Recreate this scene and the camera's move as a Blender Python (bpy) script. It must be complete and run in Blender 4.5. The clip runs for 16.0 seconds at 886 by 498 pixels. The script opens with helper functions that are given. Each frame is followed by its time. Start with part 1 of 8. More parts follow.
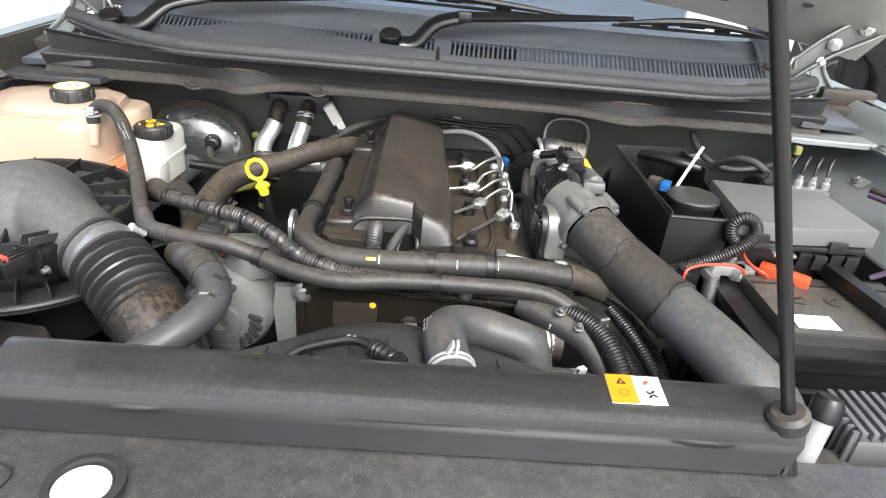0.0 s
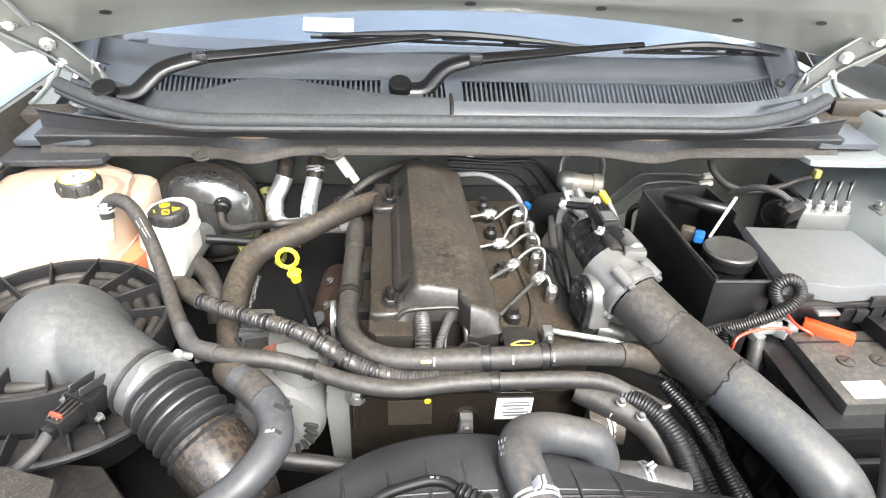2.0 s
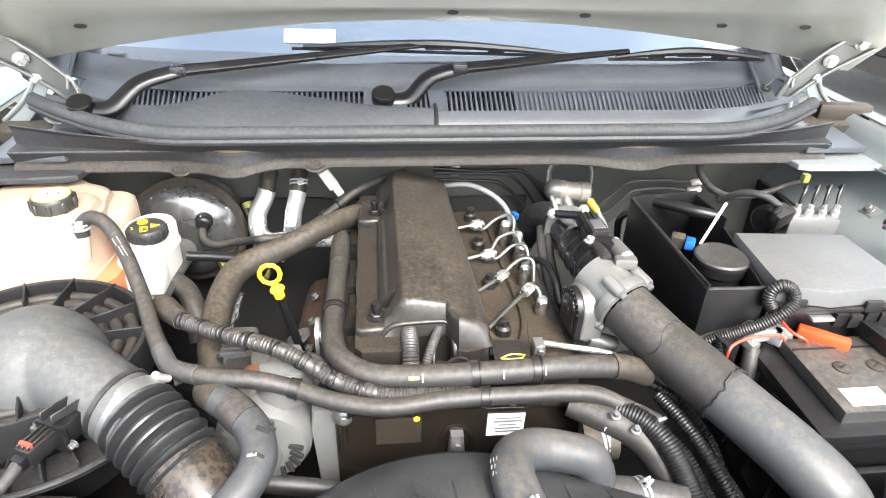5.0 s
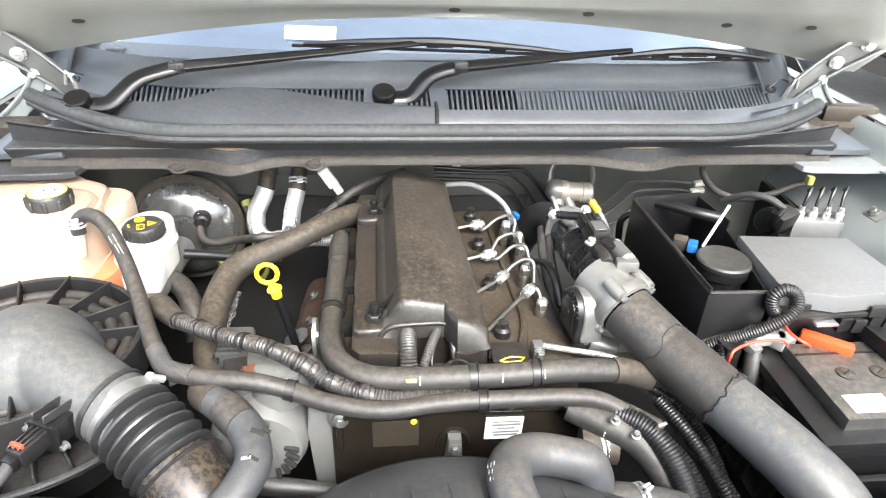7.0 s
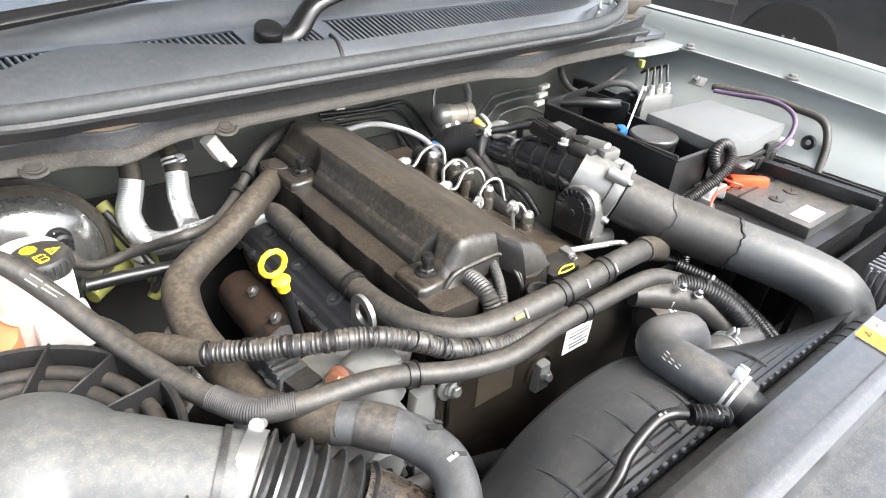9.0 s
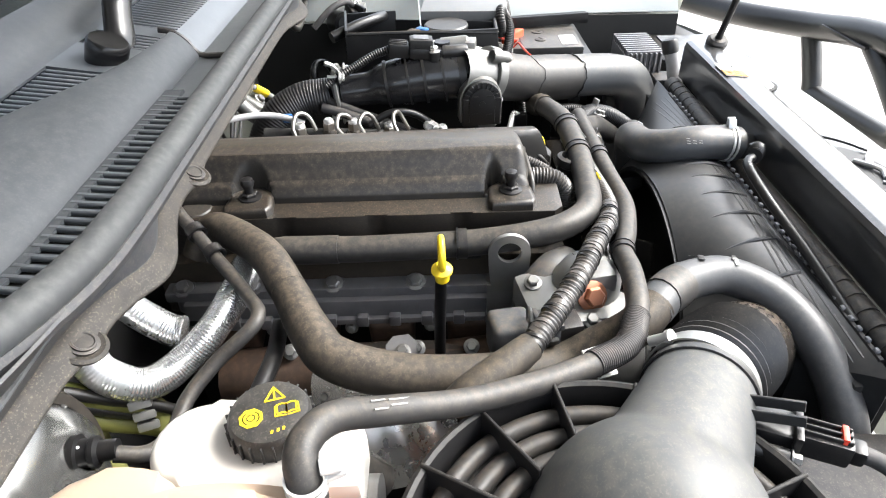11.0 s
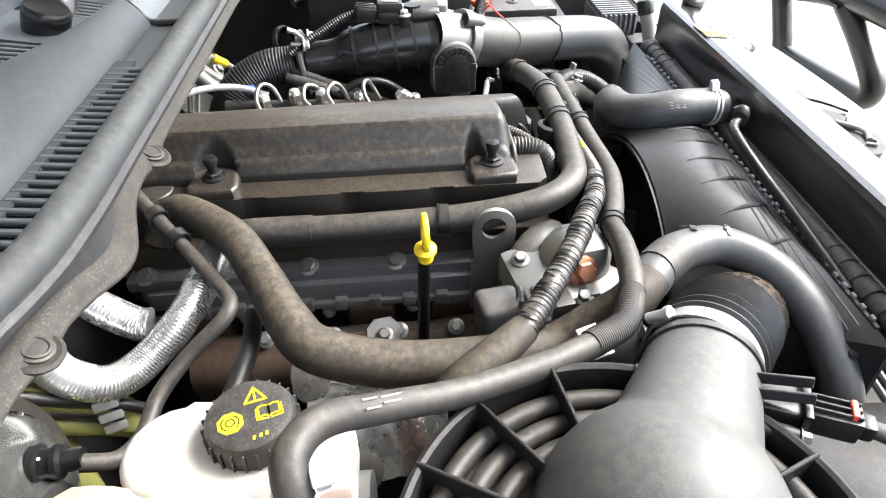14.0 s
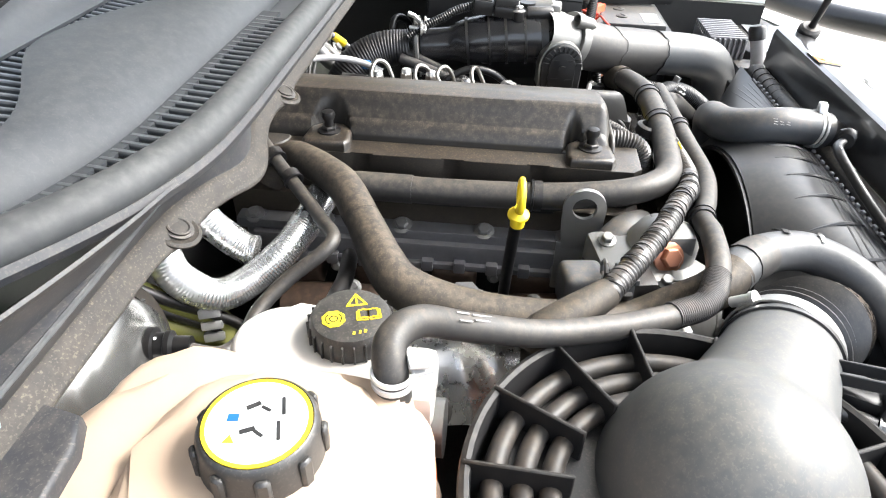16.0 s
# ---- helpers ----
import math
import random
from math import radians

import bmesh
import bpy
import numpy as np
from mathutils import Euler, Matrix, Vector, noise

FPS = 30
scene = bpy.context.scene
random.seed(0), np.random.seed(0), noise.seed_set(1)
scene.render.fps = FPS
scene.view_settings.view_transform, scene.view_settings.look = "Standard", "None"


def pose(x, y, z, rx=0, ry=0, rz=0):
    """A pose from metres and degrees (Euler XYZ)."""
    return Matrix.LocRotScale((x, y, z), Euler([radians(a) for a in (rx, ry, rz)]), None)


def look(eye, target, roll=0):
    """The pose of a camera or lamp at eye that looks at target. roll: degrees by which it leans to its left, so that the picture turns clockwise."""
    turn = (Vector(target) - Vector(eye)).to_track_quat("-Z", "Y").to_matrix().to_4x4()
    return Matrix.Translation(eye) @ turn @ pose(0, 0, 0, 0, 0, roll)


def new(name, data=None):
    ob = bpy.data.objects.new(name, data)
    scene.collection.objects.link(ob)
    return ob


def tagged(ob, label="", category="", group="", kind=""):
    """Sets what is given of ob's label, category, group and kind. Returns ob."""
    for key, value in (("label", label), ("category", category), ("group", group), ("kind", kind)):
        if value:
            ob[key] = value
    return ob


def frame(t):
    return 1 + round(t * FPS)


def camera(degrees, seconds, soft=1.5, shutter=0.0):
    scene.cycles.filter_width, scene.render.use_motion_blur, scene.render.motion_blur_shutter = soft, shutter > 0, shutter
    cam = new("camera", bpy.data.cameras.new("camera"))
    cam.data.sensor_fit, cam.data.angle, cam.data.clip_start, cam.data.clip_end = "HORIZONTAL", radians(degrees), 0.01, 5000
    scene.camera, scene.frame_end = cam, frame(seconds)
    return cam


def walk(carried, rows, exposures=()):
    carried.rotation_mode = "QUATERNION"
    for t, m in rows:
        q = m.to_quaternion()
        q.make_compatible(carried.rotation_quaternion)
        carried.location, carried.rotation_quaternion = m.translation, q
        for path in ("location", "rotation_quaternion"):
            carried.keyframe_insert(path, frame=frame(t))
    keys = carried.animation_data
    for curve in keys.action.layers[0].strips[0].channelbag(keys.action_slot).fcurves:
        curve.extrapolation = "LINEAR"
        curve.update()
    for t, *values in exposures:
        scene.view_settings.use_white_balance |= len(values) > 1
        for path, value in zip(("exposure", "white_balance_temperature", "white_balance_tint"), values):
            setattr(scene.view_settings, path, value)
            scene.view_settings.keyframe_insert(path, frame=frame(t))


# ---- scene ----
cam = camera(69.7, 16.0, 1.1)
EXPOSURES = [(0.0, 1.68, 6200, 8), (1.0, 2.38, 6200, 8), (2.0, 2.44, 6200, 8), (4.2, 2.47, 6200, 8), (6.5, 2.48, 6200, 8), (8.5, 2.53, 6200, 8), (10.8, 2.41, 6200, 8), (12.5, 2.55, 6200, 8), (15.5, 2.60, 6200, 8), (16.0, 2.67, 6200, 8)]
PATH = [
    (0, (-0.045, -0.334, 1.285), (0.036, 1.435, 0.357), 5.5),
    (0.5, (-0.171, -0.236, 1.366), (0.117, 1.446, 0.323), 2.1),
    (1, (-0.154, -0.212, 1.418), (-0.017, 1.484, 0.366), 1.5),
    (1.5, (-0.142, -0.227, 1.424), (0.011, 1.471, 0.378), 1.8),
    (2, (-0.143, -0.23, 1.424), (0.027, 1.462, 0.371), 2.5),
    (2.5, (-0.144, -0.228, 1.425), (0.034, 1.478, 0.395), 1.7),
    (3, (-0.146, -0.232, 1.422), (0.058, 1.493, 0.431), 1.8),
    (3.5, (-0.142, -0.225, 1.42), (0.046, 1.483, 0.397), 1.4),
    (4, (-0.14, -0.214, 1.415), (0.056, 1.489, 0.385), 1.4),
    (4.2, (-0.137, -0.215, 1.415), (0.061, 1.491, 0.392), 1.5),
    (6.5, (-0.138, -0.204, 1.412), (0.069, 1.504, 0.392), 2.2),
    (7, (-0.133, -0.202, 1.413), (0.065, 1.502, 0.385), 2.3),
    (7.5, (-0.138, -0.183, 1.386), (0.071, 1.531, 0.376), 4.2),
    (8, (-0.193, -0.16, 1.367), (0.125, 1.525, 0.337), 1.6),
    (8.5, (-0.351, -0.122, 1.323), (0.441, 1.397, 0.291), 0.0),
    (8.7, (-0.418, -0.079, 1.321), (0.502, 1.347, 0.263), 2.1),
    (10.8, (-0.748, 0.498, 1.287), (0.892, 0.593, 0.146), -2.9),
    (11, (-0.753, 0.529, 1.282), (0.868, 0.527, 0.11), -1.7),
    (11.5, (-0.743, 0.561, 1.279), (0.85, 0.474, 0.073), -1.4),
    (12, (-0.739, 0.553, 1.275), (0.839, 0.476, 0.048), -1.4),
    (12.5, (-0.731, 0.551, 1.272), (0.837, 0.471, 0.033), -1.3),
    (13, (-0.725, 0.545, 1.27), (0.837, 0.457, 0.024), -1.6),
    (13.5, (-0.722, 0.546, 1.269), (0.836, 0.448, 0.018), -1.3),
    (14, (-0.72, 0.543, 1.269), (0.837, 0.442, 0.017), -1.3),
    (14.5, (-0.72, 0.542, 1.268), (0.84, 0.446, 0.021), -1.4),
    (15, (-0.717, 0.538, 1.266), (0.847, 0.448, 0.023), -1.6),
    (15.5, (-0.719, 0.533, 1.267), (0.849, 0.456, 0.027), -1.4),
    (16, (-0.78, 0.567, 1.241), (0.823, 0.671, 0.048), 2.2),
]
walk(cam, [(t, look(eye, target, roll)) for t, eye, target, roll in PATH], EXPOSURES)

# ---- light: bright overcast sky, soft sun ----
world = bpy.data.worlds.new("sky")
scene.world = world
world.use_nodes = True
wn, wl = world.node_tree.nodes, world.node_tree.links
sky = wn.new("ShaderNodeTexSky")
sky.sky_type = "NISHITA"
sky.sun_disc = False
sky.sun_elevation = radians(47)
sky.sun_rotation = radians(163)
sky.dust_density = 5.0
sky.ozone_density = 0.6
wn["Background"].inputs["Strength"].default_value = 0.15
haze = wn.new("ShaderNodeHueSaturation")
haze.inputs["Saturation"].default_value = 0.42
wl.new(sky.outputs[0], haze.inputs["Color"])
wl.new(haze.outputs[0], wn["Background"].inputs["Color"])

sun_data = bpy.data.lights.new("sun", "SUN")
sun_data.energy = 0.85
sun_data.angle = radians(20)
sun_data.color = (1.0, 0.95, 0.88)
sun = new("sun", sun_data)
sun.matrix_world = look((0.9, -2.6, 4.2), (0, 0.4, 0.9))


# ---- materials ----
def material(name, color, rough=0.5, metal=0.0, dust=0.0, dust_color=(0.187, 0.147, 0.108), grain=60.0, bump=0.07, vary=0.16, scale=9.0, spec=0.6, side=0.22, flecks=0.0, patchy=0.26):
    """Painted, moulded or cast surface with grain, blotches and a film of dust that lies in patches."""
    if max(color) < 0.1:
        color = tuple(c_ * 0.8 for c_ in color)
    dust *= 0.72
    m = bpy.data.materials.new(name)
    m.use_nodes = True
    n, l = m.node_tree.nodes, m.node_tree.links
    b = n["Principled BSDF"]
    co = n.new("ShaderNodeTexCoord")
    big, fine = n.new("ShaderNodeTexNoise"), n.new("ShaderNodeTexNoise")
    big.inputs["Scale"].default_value, big.inputs["Detail"].default_value = scale, 9
    big.inputs["Roughness"].default_value = 0.68
    fine.inputs["Scale"].default_value, fine.inputs["Detail"].default_value = grain * 2.2, 7
    for t in (big, fine):
        l.new(co.outputs["Object"], t.inputs["Vector"])
    ramp = n.new("ShaderNodeMapRange")
    ramp.inputs["From Min"].default_value, ramp.inputs["From Max"].default_value = 0.3, 0.7
    ramp.inputs["To Min"].default_value, ramp.inputs["To Max"].default_value = 1 - vary, 1 + vary
    l.new(big.outputs["Fac"], ramp.inputs["Value"])
    tone = n.new("ShaderNodeMix")
    tone.data_type, tone.blend_type = "RGBA", "MULTIPLY"
    tone.inputs["Factor"].default_value = 1.0
    tone.inputs["A"].default_value = (*color, 1)
    l.new(ramp.outputs["Result"], tone.inputs["B"])
    last = tone.outputs["Result"]
    r_in = None
    if dust > 0:
        geo, sep = n.new("ShaderNodeNewGeometry"), n.new("ShaderNodeSeparateXYZ")
        l.new(geo.outputs["Normal"], sep.inputs[0])
        up = n.new("ShaderNodeMapRange")
        up.inputs["From Min"].default_value, up.inputs["From Max"].default_value = 0.20, 0.92
        up.inputs["To Min"].default_value, up.inputs["To Max"].default_value = side, 1.0
        l.new(sep.outputs["Z"], up.inputs["Value"])
        patch = n.new("ShaderNodeMapRange")
        patch.inputs["From Min"].default_value, patch.inputs["From Max"].default_value = 0.60, 0.86
        patch.inputs["To Min"].default_value, patch.inputs["To Max"].default_value = 0.68 - patchy, 0.68 + patchy
        mid = n.new("ShaderNodeTexNoise")
        mid.inputs["Scale"].default_value, mid.inputs["Detail"].default_value = scale * 9.0, 9
        mid.inputs["Roughness"].default_value = 0.72
        l.new(co.outputs["Object"], mid.inputs["Vector"])
        both = n.new("ShaderNodeMath")
        both.operation = "MULTIPLY_ADD"
        both.inputs[1].default_value = 0.45
        l.new(big.outputs["Fac"], both.inputs[0]), l.new(mid.outputs["Fac"], both.inputs[2])
        l.new(both.outputs[0], patch.inputs["Value"])
        speck = n.new("ShaderNodeMapRange")
        speck.inputs["From Min"].default_value, speck.inputs["From Max"].default_value = 0.40, 0.62
        speck.inputs["To Min"].default_value, speck.inputs["To Max"].default_value = 0.40, 1.30
        l.new(fine.outputs["Fac"], speck.inputs["Value"])
        a, c, d = (n.new("ShaderNodeMath") for _ in range(3))
        for q in (a, c, d):
            q.operation = "MULTIPLY"
        l.new(up.outputs["Result"], a.inputs[0]), l.new(patch.outputs["Result"], a.inputs[1])
        l.new(a.outputs[0], c.inputs[0]), l.new(speck.outputs["Result"], c.inputs[1])
        l.new(c.outputs[0], d.inputs[0])
        d.inputs[1].default_value = dust
        mix = n.new("ShaderNodeMix")
        mix.data_type = "RGBA"
        l.new(d.outputs[0], mix.inputs["Factor"])
        l.new(last, mix.inputs["A"])
        mix.inputs["B"].default_value = (*dust_color, 1)
        last = mix.outputs["Result"]
        if flecks:
            dots = n.new("ShaderNodeTexNoise")
            dots.inputs["Scale"].default_value, dots.inputs["Detail"].default_value = 620.0, 3
            l.new(co.outputs["Object"], dots.inputs["Vector"])
            cut, f1, f2 = n.new("ShaderNodeMapRange"), n.new("ShaderNodeMath"), n.new("ShaderNodeMath")
            cut.inputs["From Min"].default_value, cut.inputs["From Max"].default_value = 0.56, 0.64
            l.new(dots.outputs["Fac"], cut.inputs["Value"])
            f1.operation = f2.operation = "MULTIPLY"
            l.new(cut.outputs["Result"], f1.inputs[0]), l.new(a.outputs[0], f1.inputs[1])
            l.new(f1.outputs[0], f2.inputs[0])
            f2.inputs[1].default_value = flecks
            mix2 = n.new("ShaderNodeMix")
            mix2.data_type = "RGBA"
            l.new(f2.outputs[0], mix2.inputs["Factor"]), l.new(last, mix2.inputs["A"])
            mix2.inputs["B"].default_value = (*(min(1.0, c_ * 1.55) for c_ in dust_color), 1)
            last = mix2.outputs["Result"]
        rr = n.new("ShaderNodeMapRange")
        rr.inputs["To Min"].default_value, rr.inputs["To Max"].default_value = rough, max(rough, 0.68)
        l.new(d.outputs[0], rr.inputs["Value"])
        l.new(rr.outputs["Result"], b.inputs["Roughness"])
        if metal:
            mm = n.new("ShaderNodeMapRange")
            mm.inputs["To Min"].default_value, mm.inputs["To Max"].default_value = metal, 0.0
            l.new(d.outputs[0], mm.inputs["Value"])
            l.new(mm.outputs["Result"], b.inputs["Metallic"])
    else:
        b.inputs["Metallic"].default_value = metal
        rr = n.new("ShaderNodeMapRange")
        rr.inputs["From Min"].default_value, rr.inputs["From Max"].default_value = 0.3, 0.7
        rr.inputs["To Min"].default_value, rr.inputs["To Max"].default_value = max(0.02, rough - 0.08), rough + 0.08
        l.new(big.outputs["Fac"], rr.inputs["Value"])
        l.new(rr.outputs["Result"], b.inputs["Roughness"])
    l.new(last, b.inputs["Base Color"])
    b.inputs["Specular IOR Level"].default_value = spec
    if bump:
        bp = n.new("ShaderNodeBump")
        bp.inputs["Strength"].default_value, bp.inputs["Distance"].default_value = bump, 0.001
        l.new(fine.outputs["Fac"], bp.inputs["Height"])
        l.new(bp.outputs["Normal"], b.inputs["Normal"])
    return m


M_black = material("black_plastic", (0.011, 0.011, 0.012), 0.40, spec=0.45, dust=0.22, dust_color=(0.150, 0.122, 0.093), flecks=0.15)
M_clean = material("clean_black_plastic", (0.008, 0.008, 0.009), 0.36, spec=0.45, dust=0.10, dust_color=(0.13, 0.11, 0.085))
M_cover = material("dusty_cover_plastic", (0.015, 0.014, 0.013), 0.37, spec=0.52, side=0.06, dust=0.48, patchy=0.46, scale=15, dust_color=(0.180, 0.143, 0.104), flecks=0.22)
M_lowcover = material("grimy_valve_cover", (0.013, 0.012, 0.011), 0.36, spec=0.6, side=0.25, dust=0.34, patchy=0.34, scale=30, dust_color=(0.130, 0.096, 0.064), flecks=0.45)
M_rim = material("dull_black_rim", (0.010, 0.010, 0.011), 0.55, spec=0.3, dust=0.24, dust_color=(0.14, 0.12, 0.095), scale=24)
M_palepipe = material("worn_pale_pipe", (0.056, 0.061, 0.068), 0.42, spec=0.5, dust=0.32, dust_color=(0.23, 0.19, 0.125), scale=9, patchy=0.26, flecks=0.15)
M_pipesteel = material("dull_injector_steel", (0.34, 0.325, 0.30), 0.34, 0.9, dust=0.12, bump=0.03)
M_ridge = material("dull_ridge_plastic", (0.024, 0.024, 0.024), 0.50, spec=0.45, side=0.5, dust=0.40, dust_color=(0.13, 0.095, 0.065), scale=24)
M_cap = material("worn_cap_plastic", (0.020, 0.020, 0.020), 0.45, side=0.3, dust=0.30, dust_color=(0.17, 0.15, 0.125), scale=40, flecks=0.25)
M_airbox = material("air_box_plastic", (0.018, 0.019, 0.021), 0.33, dust=0.20, scale=14, dust_color=(0.190, 0.161, 0.129), flecks=0.15)
M_rubber = material("dusty_rubber", (0.024, 0.024, 0.025), 0.50, spec=0.45, dust=0.46, dust_color=(0.182, 0.148, 0.108), scale=26, patchy=0.16, flecks=0.12)
M_wornsleeve = material("worn_dark_sleeve", (0.022, 0.021, 0.020), 0.5, dust=0.34, dust_color=(0.15, 0.118, 0.085), scale=34, flecks=0.2)
M_sleek = material("smooth_blue_grey_hose", (0.050, 0.052, 0.056), 0.46, spec=0.5, dust=0.25, dust_color=(0.20, 0.18, 0.155), scale=22, flecks=0.08)
M_foam = material("brown_dusty_rubber", (0.026, 0.023, 0.020), 0.60, spec=0.35, dust=0.62, dust_color=(0.172, 0.134, 0.092), scale=26, patchy=0.14, flecks=0.2)
M_pipe = material("grey_moulded_pipe", (0.052, 0.058, 0.066), 0.42, spec=0.5, dust=0.42, dust_color=(0.215, 0.160, 0.105), scale=10, flecks=0.12)
M_cowl = material("grey_cowl_plastic", (0.078, 0.086, 0.098), 0.30, spec=0.9, dust=0.26, dust_color=(0.170, 0.168, 0.162), scale=11, flecks=0.06)
M_fairing = material("matt_cowl_plastic", (0.056, 0.062, 0.070), 0.55, spec=0.3, dust=0.26, dust_color=(0.150, 0.148, 0.142), scale=11, flecks=0.08)
M_seal = material("seal_rubber", (0.042, 0.045, 0.048), 0.60, spec=0.35, dust=0.35, dust_color=(0.198, 0.195, 0.184))
M_lip = material("dusty_body_lip", (0.024, 0.022, 0.020), 0.62, spec=0.32, dust=0.24, side=0.5, grain=45, dust_color=(0.160, 0.130, 0.096), scale=40, flecks=0.28)
M_valve = material("dusty_cream_casting", (0.36, 0.33, 0.28), 0.45, 0.3, dust=0.5, scale=25, side=0.5, dust_color=(0.26, 0.215, 0.16))
M_alu = material("cast_aluminium", (0.25, 0.25, 0.245), 0.42, 0.6, dust=0.35, grain=90, dust_color=(0.230, 0.201, 0.165))
M_altalu = material("clean_cast_aluminium", (0.22, 0.22, 0.215), 0.42, 0.5, dust=0.3, grain=90)
M_steel = material("zinc_steel", (0.46, 0.46, 0.45), 0.34, 0.9, dust=0.25)
M_chrome = material("bright_steel", (0.66, 0.65, 0.63), 0.28, 0.7, bump=0.03)
M_foil = material("silver_foil_sleeve", (0.82, 0.82, 0.81), 0.28, 0.85, bump=0.5, grain=40)
M_paint = material("silver_body_paint", (0.27, 0.29, 0.275), 0.28, 0.5, dust=0.04, bump=0.03, scale=4, vary=0.06)
M_hood = material("hood_underside_paint", (0.33, 0.335, 0.31), 0.24, 0.25, dust=0.05, dust_color=(0.24, 0.21, 0.16), bump=0.03, scale=6, vary=0.10)
M_inner = material("inner_body_paint", (0.25, 0.275, 0.28), 0.36, 0.25, dust=0.4, dust_color=(0.283, 0.233, 0.175), scale=5, vary=0.1)
M_wall = material("firewall_paint", (0.095, 0.10, 0.088), 0.38, 0.2, dust=0.4, scale=8)
# near-black for dark parts, and for sheets that stand in for shade
M_dark = material("dark_parts_and_shade", (0.012, 0.012, 0.012), 0.8, dust=0.3, dust_color=(0.056, 0.046, 0.035))
M_rust = material("rusty_manifold", (0.045, 0.028, 0.018), 0.7, 0.2, dust=0.5, scale=18, side=0.5, dust_color=(0.13, 0.068, 0.038))
M_head = material("dusty_cylinder_head", (0.045, 0.037, 0.028), 0.45, 0.3, dust=0.5, dust_color=(0.150, 0.110, 0.072), scale=20, flecks=0.25)
M_timing = material("glossy_timing_cover", (0.016, 0.013, 0.010), 0.20, dust=0.10)
M_elbow = material("intake_elbow_plastic", (0.070, 0.074, 0.078), 0.50, spec=0.45, dust=0.36, patchy=0.16, vary=0.08, scale=10, dust_color=(0.205, 0.180, 0.138), flecks=0.15)
M_rail = material("dull_cast_rail", (0.17, 0.17, 0.18), 0.42, 0.6, dust=0.3, scale=20)
M_print = material("grey_print", (0.16, 0.16, 0.17), 0.6, bump=0.0)
M_clamp = material("pale_zinc_band", (0.50, 0.50, 0.50), 0.4, 0.3, bump=0.02)
M_shield = material("dull_heat_shield", (0.030, 0.026, 0.022), 0.5, 0.5, dust=0.35, scale=20, dust_color=(0.10, 0.07, 0.05))
M_foilshield = material("bright_heat_shield", (0.62, 0.61, 0.59), 0.26, 0.8, dust=0.12, grain=25, bump=0.5, scale=14)
M_shroud = material("smooth_shroud_plastic", (0.028, 0.030, 0.033), 0.36, spec=0.6, dust=0.20, dust_color=(0.15, 0.125, 0.10), scale=12)
M_tank = material("milky_polymer", (0.43, 0.325, 0.24), 0.4, dust=0.12, dust_color=(0.40, 0.32, 0.235), bump=0.05, vary=0.05)
M_fluid = material("tank_with_red_coolant", (0.60, 0.20, 0.09), 0.4, bump=0.05, vary=0.25)
# shade of the hood's hollow, put into a dark colour
M_cavityshade = material("hood_cavity_shade", (0.045, 0.042, 0.032), 0.6, dust=0.3, dust_color=(0.10, 0.088, 0.062))
M_throttle = material("bright_cast_alloy", (0.20, 0.197, 0.19), 0.38, 0.6, dust=0.3, grain=90, dust_color=(0.26, 0.22, 0.165), scale=20)
M_hinge = material("hinge_paint", (0.11, 0.115, 0.11), 0.3, 0.4, dust=0.15, scale=20)
M_white = material("white_polymer", (0.58, 0.555, 0.51), 0.42, dust=0.08, bump=0.04, vary=0.04)
M_label = material("white_label_and_glint", (0.85, 0.85, 0.84), 0.5, bump=0.0, vary=0.03)
M_ink = material("black_ink", (0.02, 0.02, 0.02), 0.6, bump=0.0)
M_mark = material("white_hose_print", (0.30, 0.29, 0.27), 0.6, bump=0.0)
M_yellow = material("yellow_plastic", (0.85, 0.62, 0.02), 0.35, dust=0.06, bump=0.02, vary=0.06)
M_amber = material("amber_label", (0.85, 0.24, 0.005), 0.45, bump=0.0, vary=0.03)
M_orange = material("orange_plastic", (0.62, 0.065, 0.014), 0.4, dust=0.1, bump=0.02)
M_red = material("red_plastic", (0.7, 0.06, 0.03), 0.4, bump=0.0)
M_blue = material("blue_plastic", (0.015, 0.10, 0.30), 0.4, bump=0.0)
M_copper = material("copper_bolt", (0.45, 0.2, 0.12), 0.4, 0.8)
M_lead = material("grey_terminal_lead", (0.45, 0.45, 0.44), 0.5, 0.6, dust=0.25)
M_olive = material("olive_hose", (0.20, 0.20, 0.05), 0.5, dust=0.2)
M_purple = material("purple_cable", (0.10, 0.065, 0.115), 0.5)
M_palehose = material("pale_grey_hose", (0.27, 0.265, 0.27), 0.45, dust=0.25, scale=30)
M_fabric = material("braided_sleeve", (0.03, 0.03, 0.032), 0.7, dust=0.3, grain=30, bump=0.6)
M_outlet = material("glossy_stained_plastic", (0.016, 0.016, 0.016), 0.22, dust=0.38, dust_color=(0.16, 0.105, 0.06), scale=18, patchy=0.6, flecks=0.1)
M_braid = material("dark_braided_hose", (0.012, 0.012, 0.013), 0.42, dust=0.12, grain=60, bump=0.7)
M_wrap = material("shiny_wrap", (0.026, 0.026, 0.027), 0.36, dust=0.42, scale=20, flecks=0.1)
M_plate = material("grainy_plate_plastic", (0.026, 0.028, 0.030), 0.36, spec=0.6, dust=0.28, dust_color=(0.173, 0.151, 0.126), scale=9, bump=0.6, grain=40, flecks=0.25)
M_gloss = material("glossy_black_metal", (0.018, 0.018, 0.020), 0.25, bump=0.02)
M_trough = material("dark_blue_grey_lip", (0.024, 0.027, 0.033), 0.5, spec=0.4, dust=0.22, scale=16, side=0.6, dust_color=(0.20, 0.17, 0.135), flecks=0.15)
M_matte = material("matte_black_arm", (0.006, 0.006, 0.007), 0.26, spec=0.5, dust=0.03)
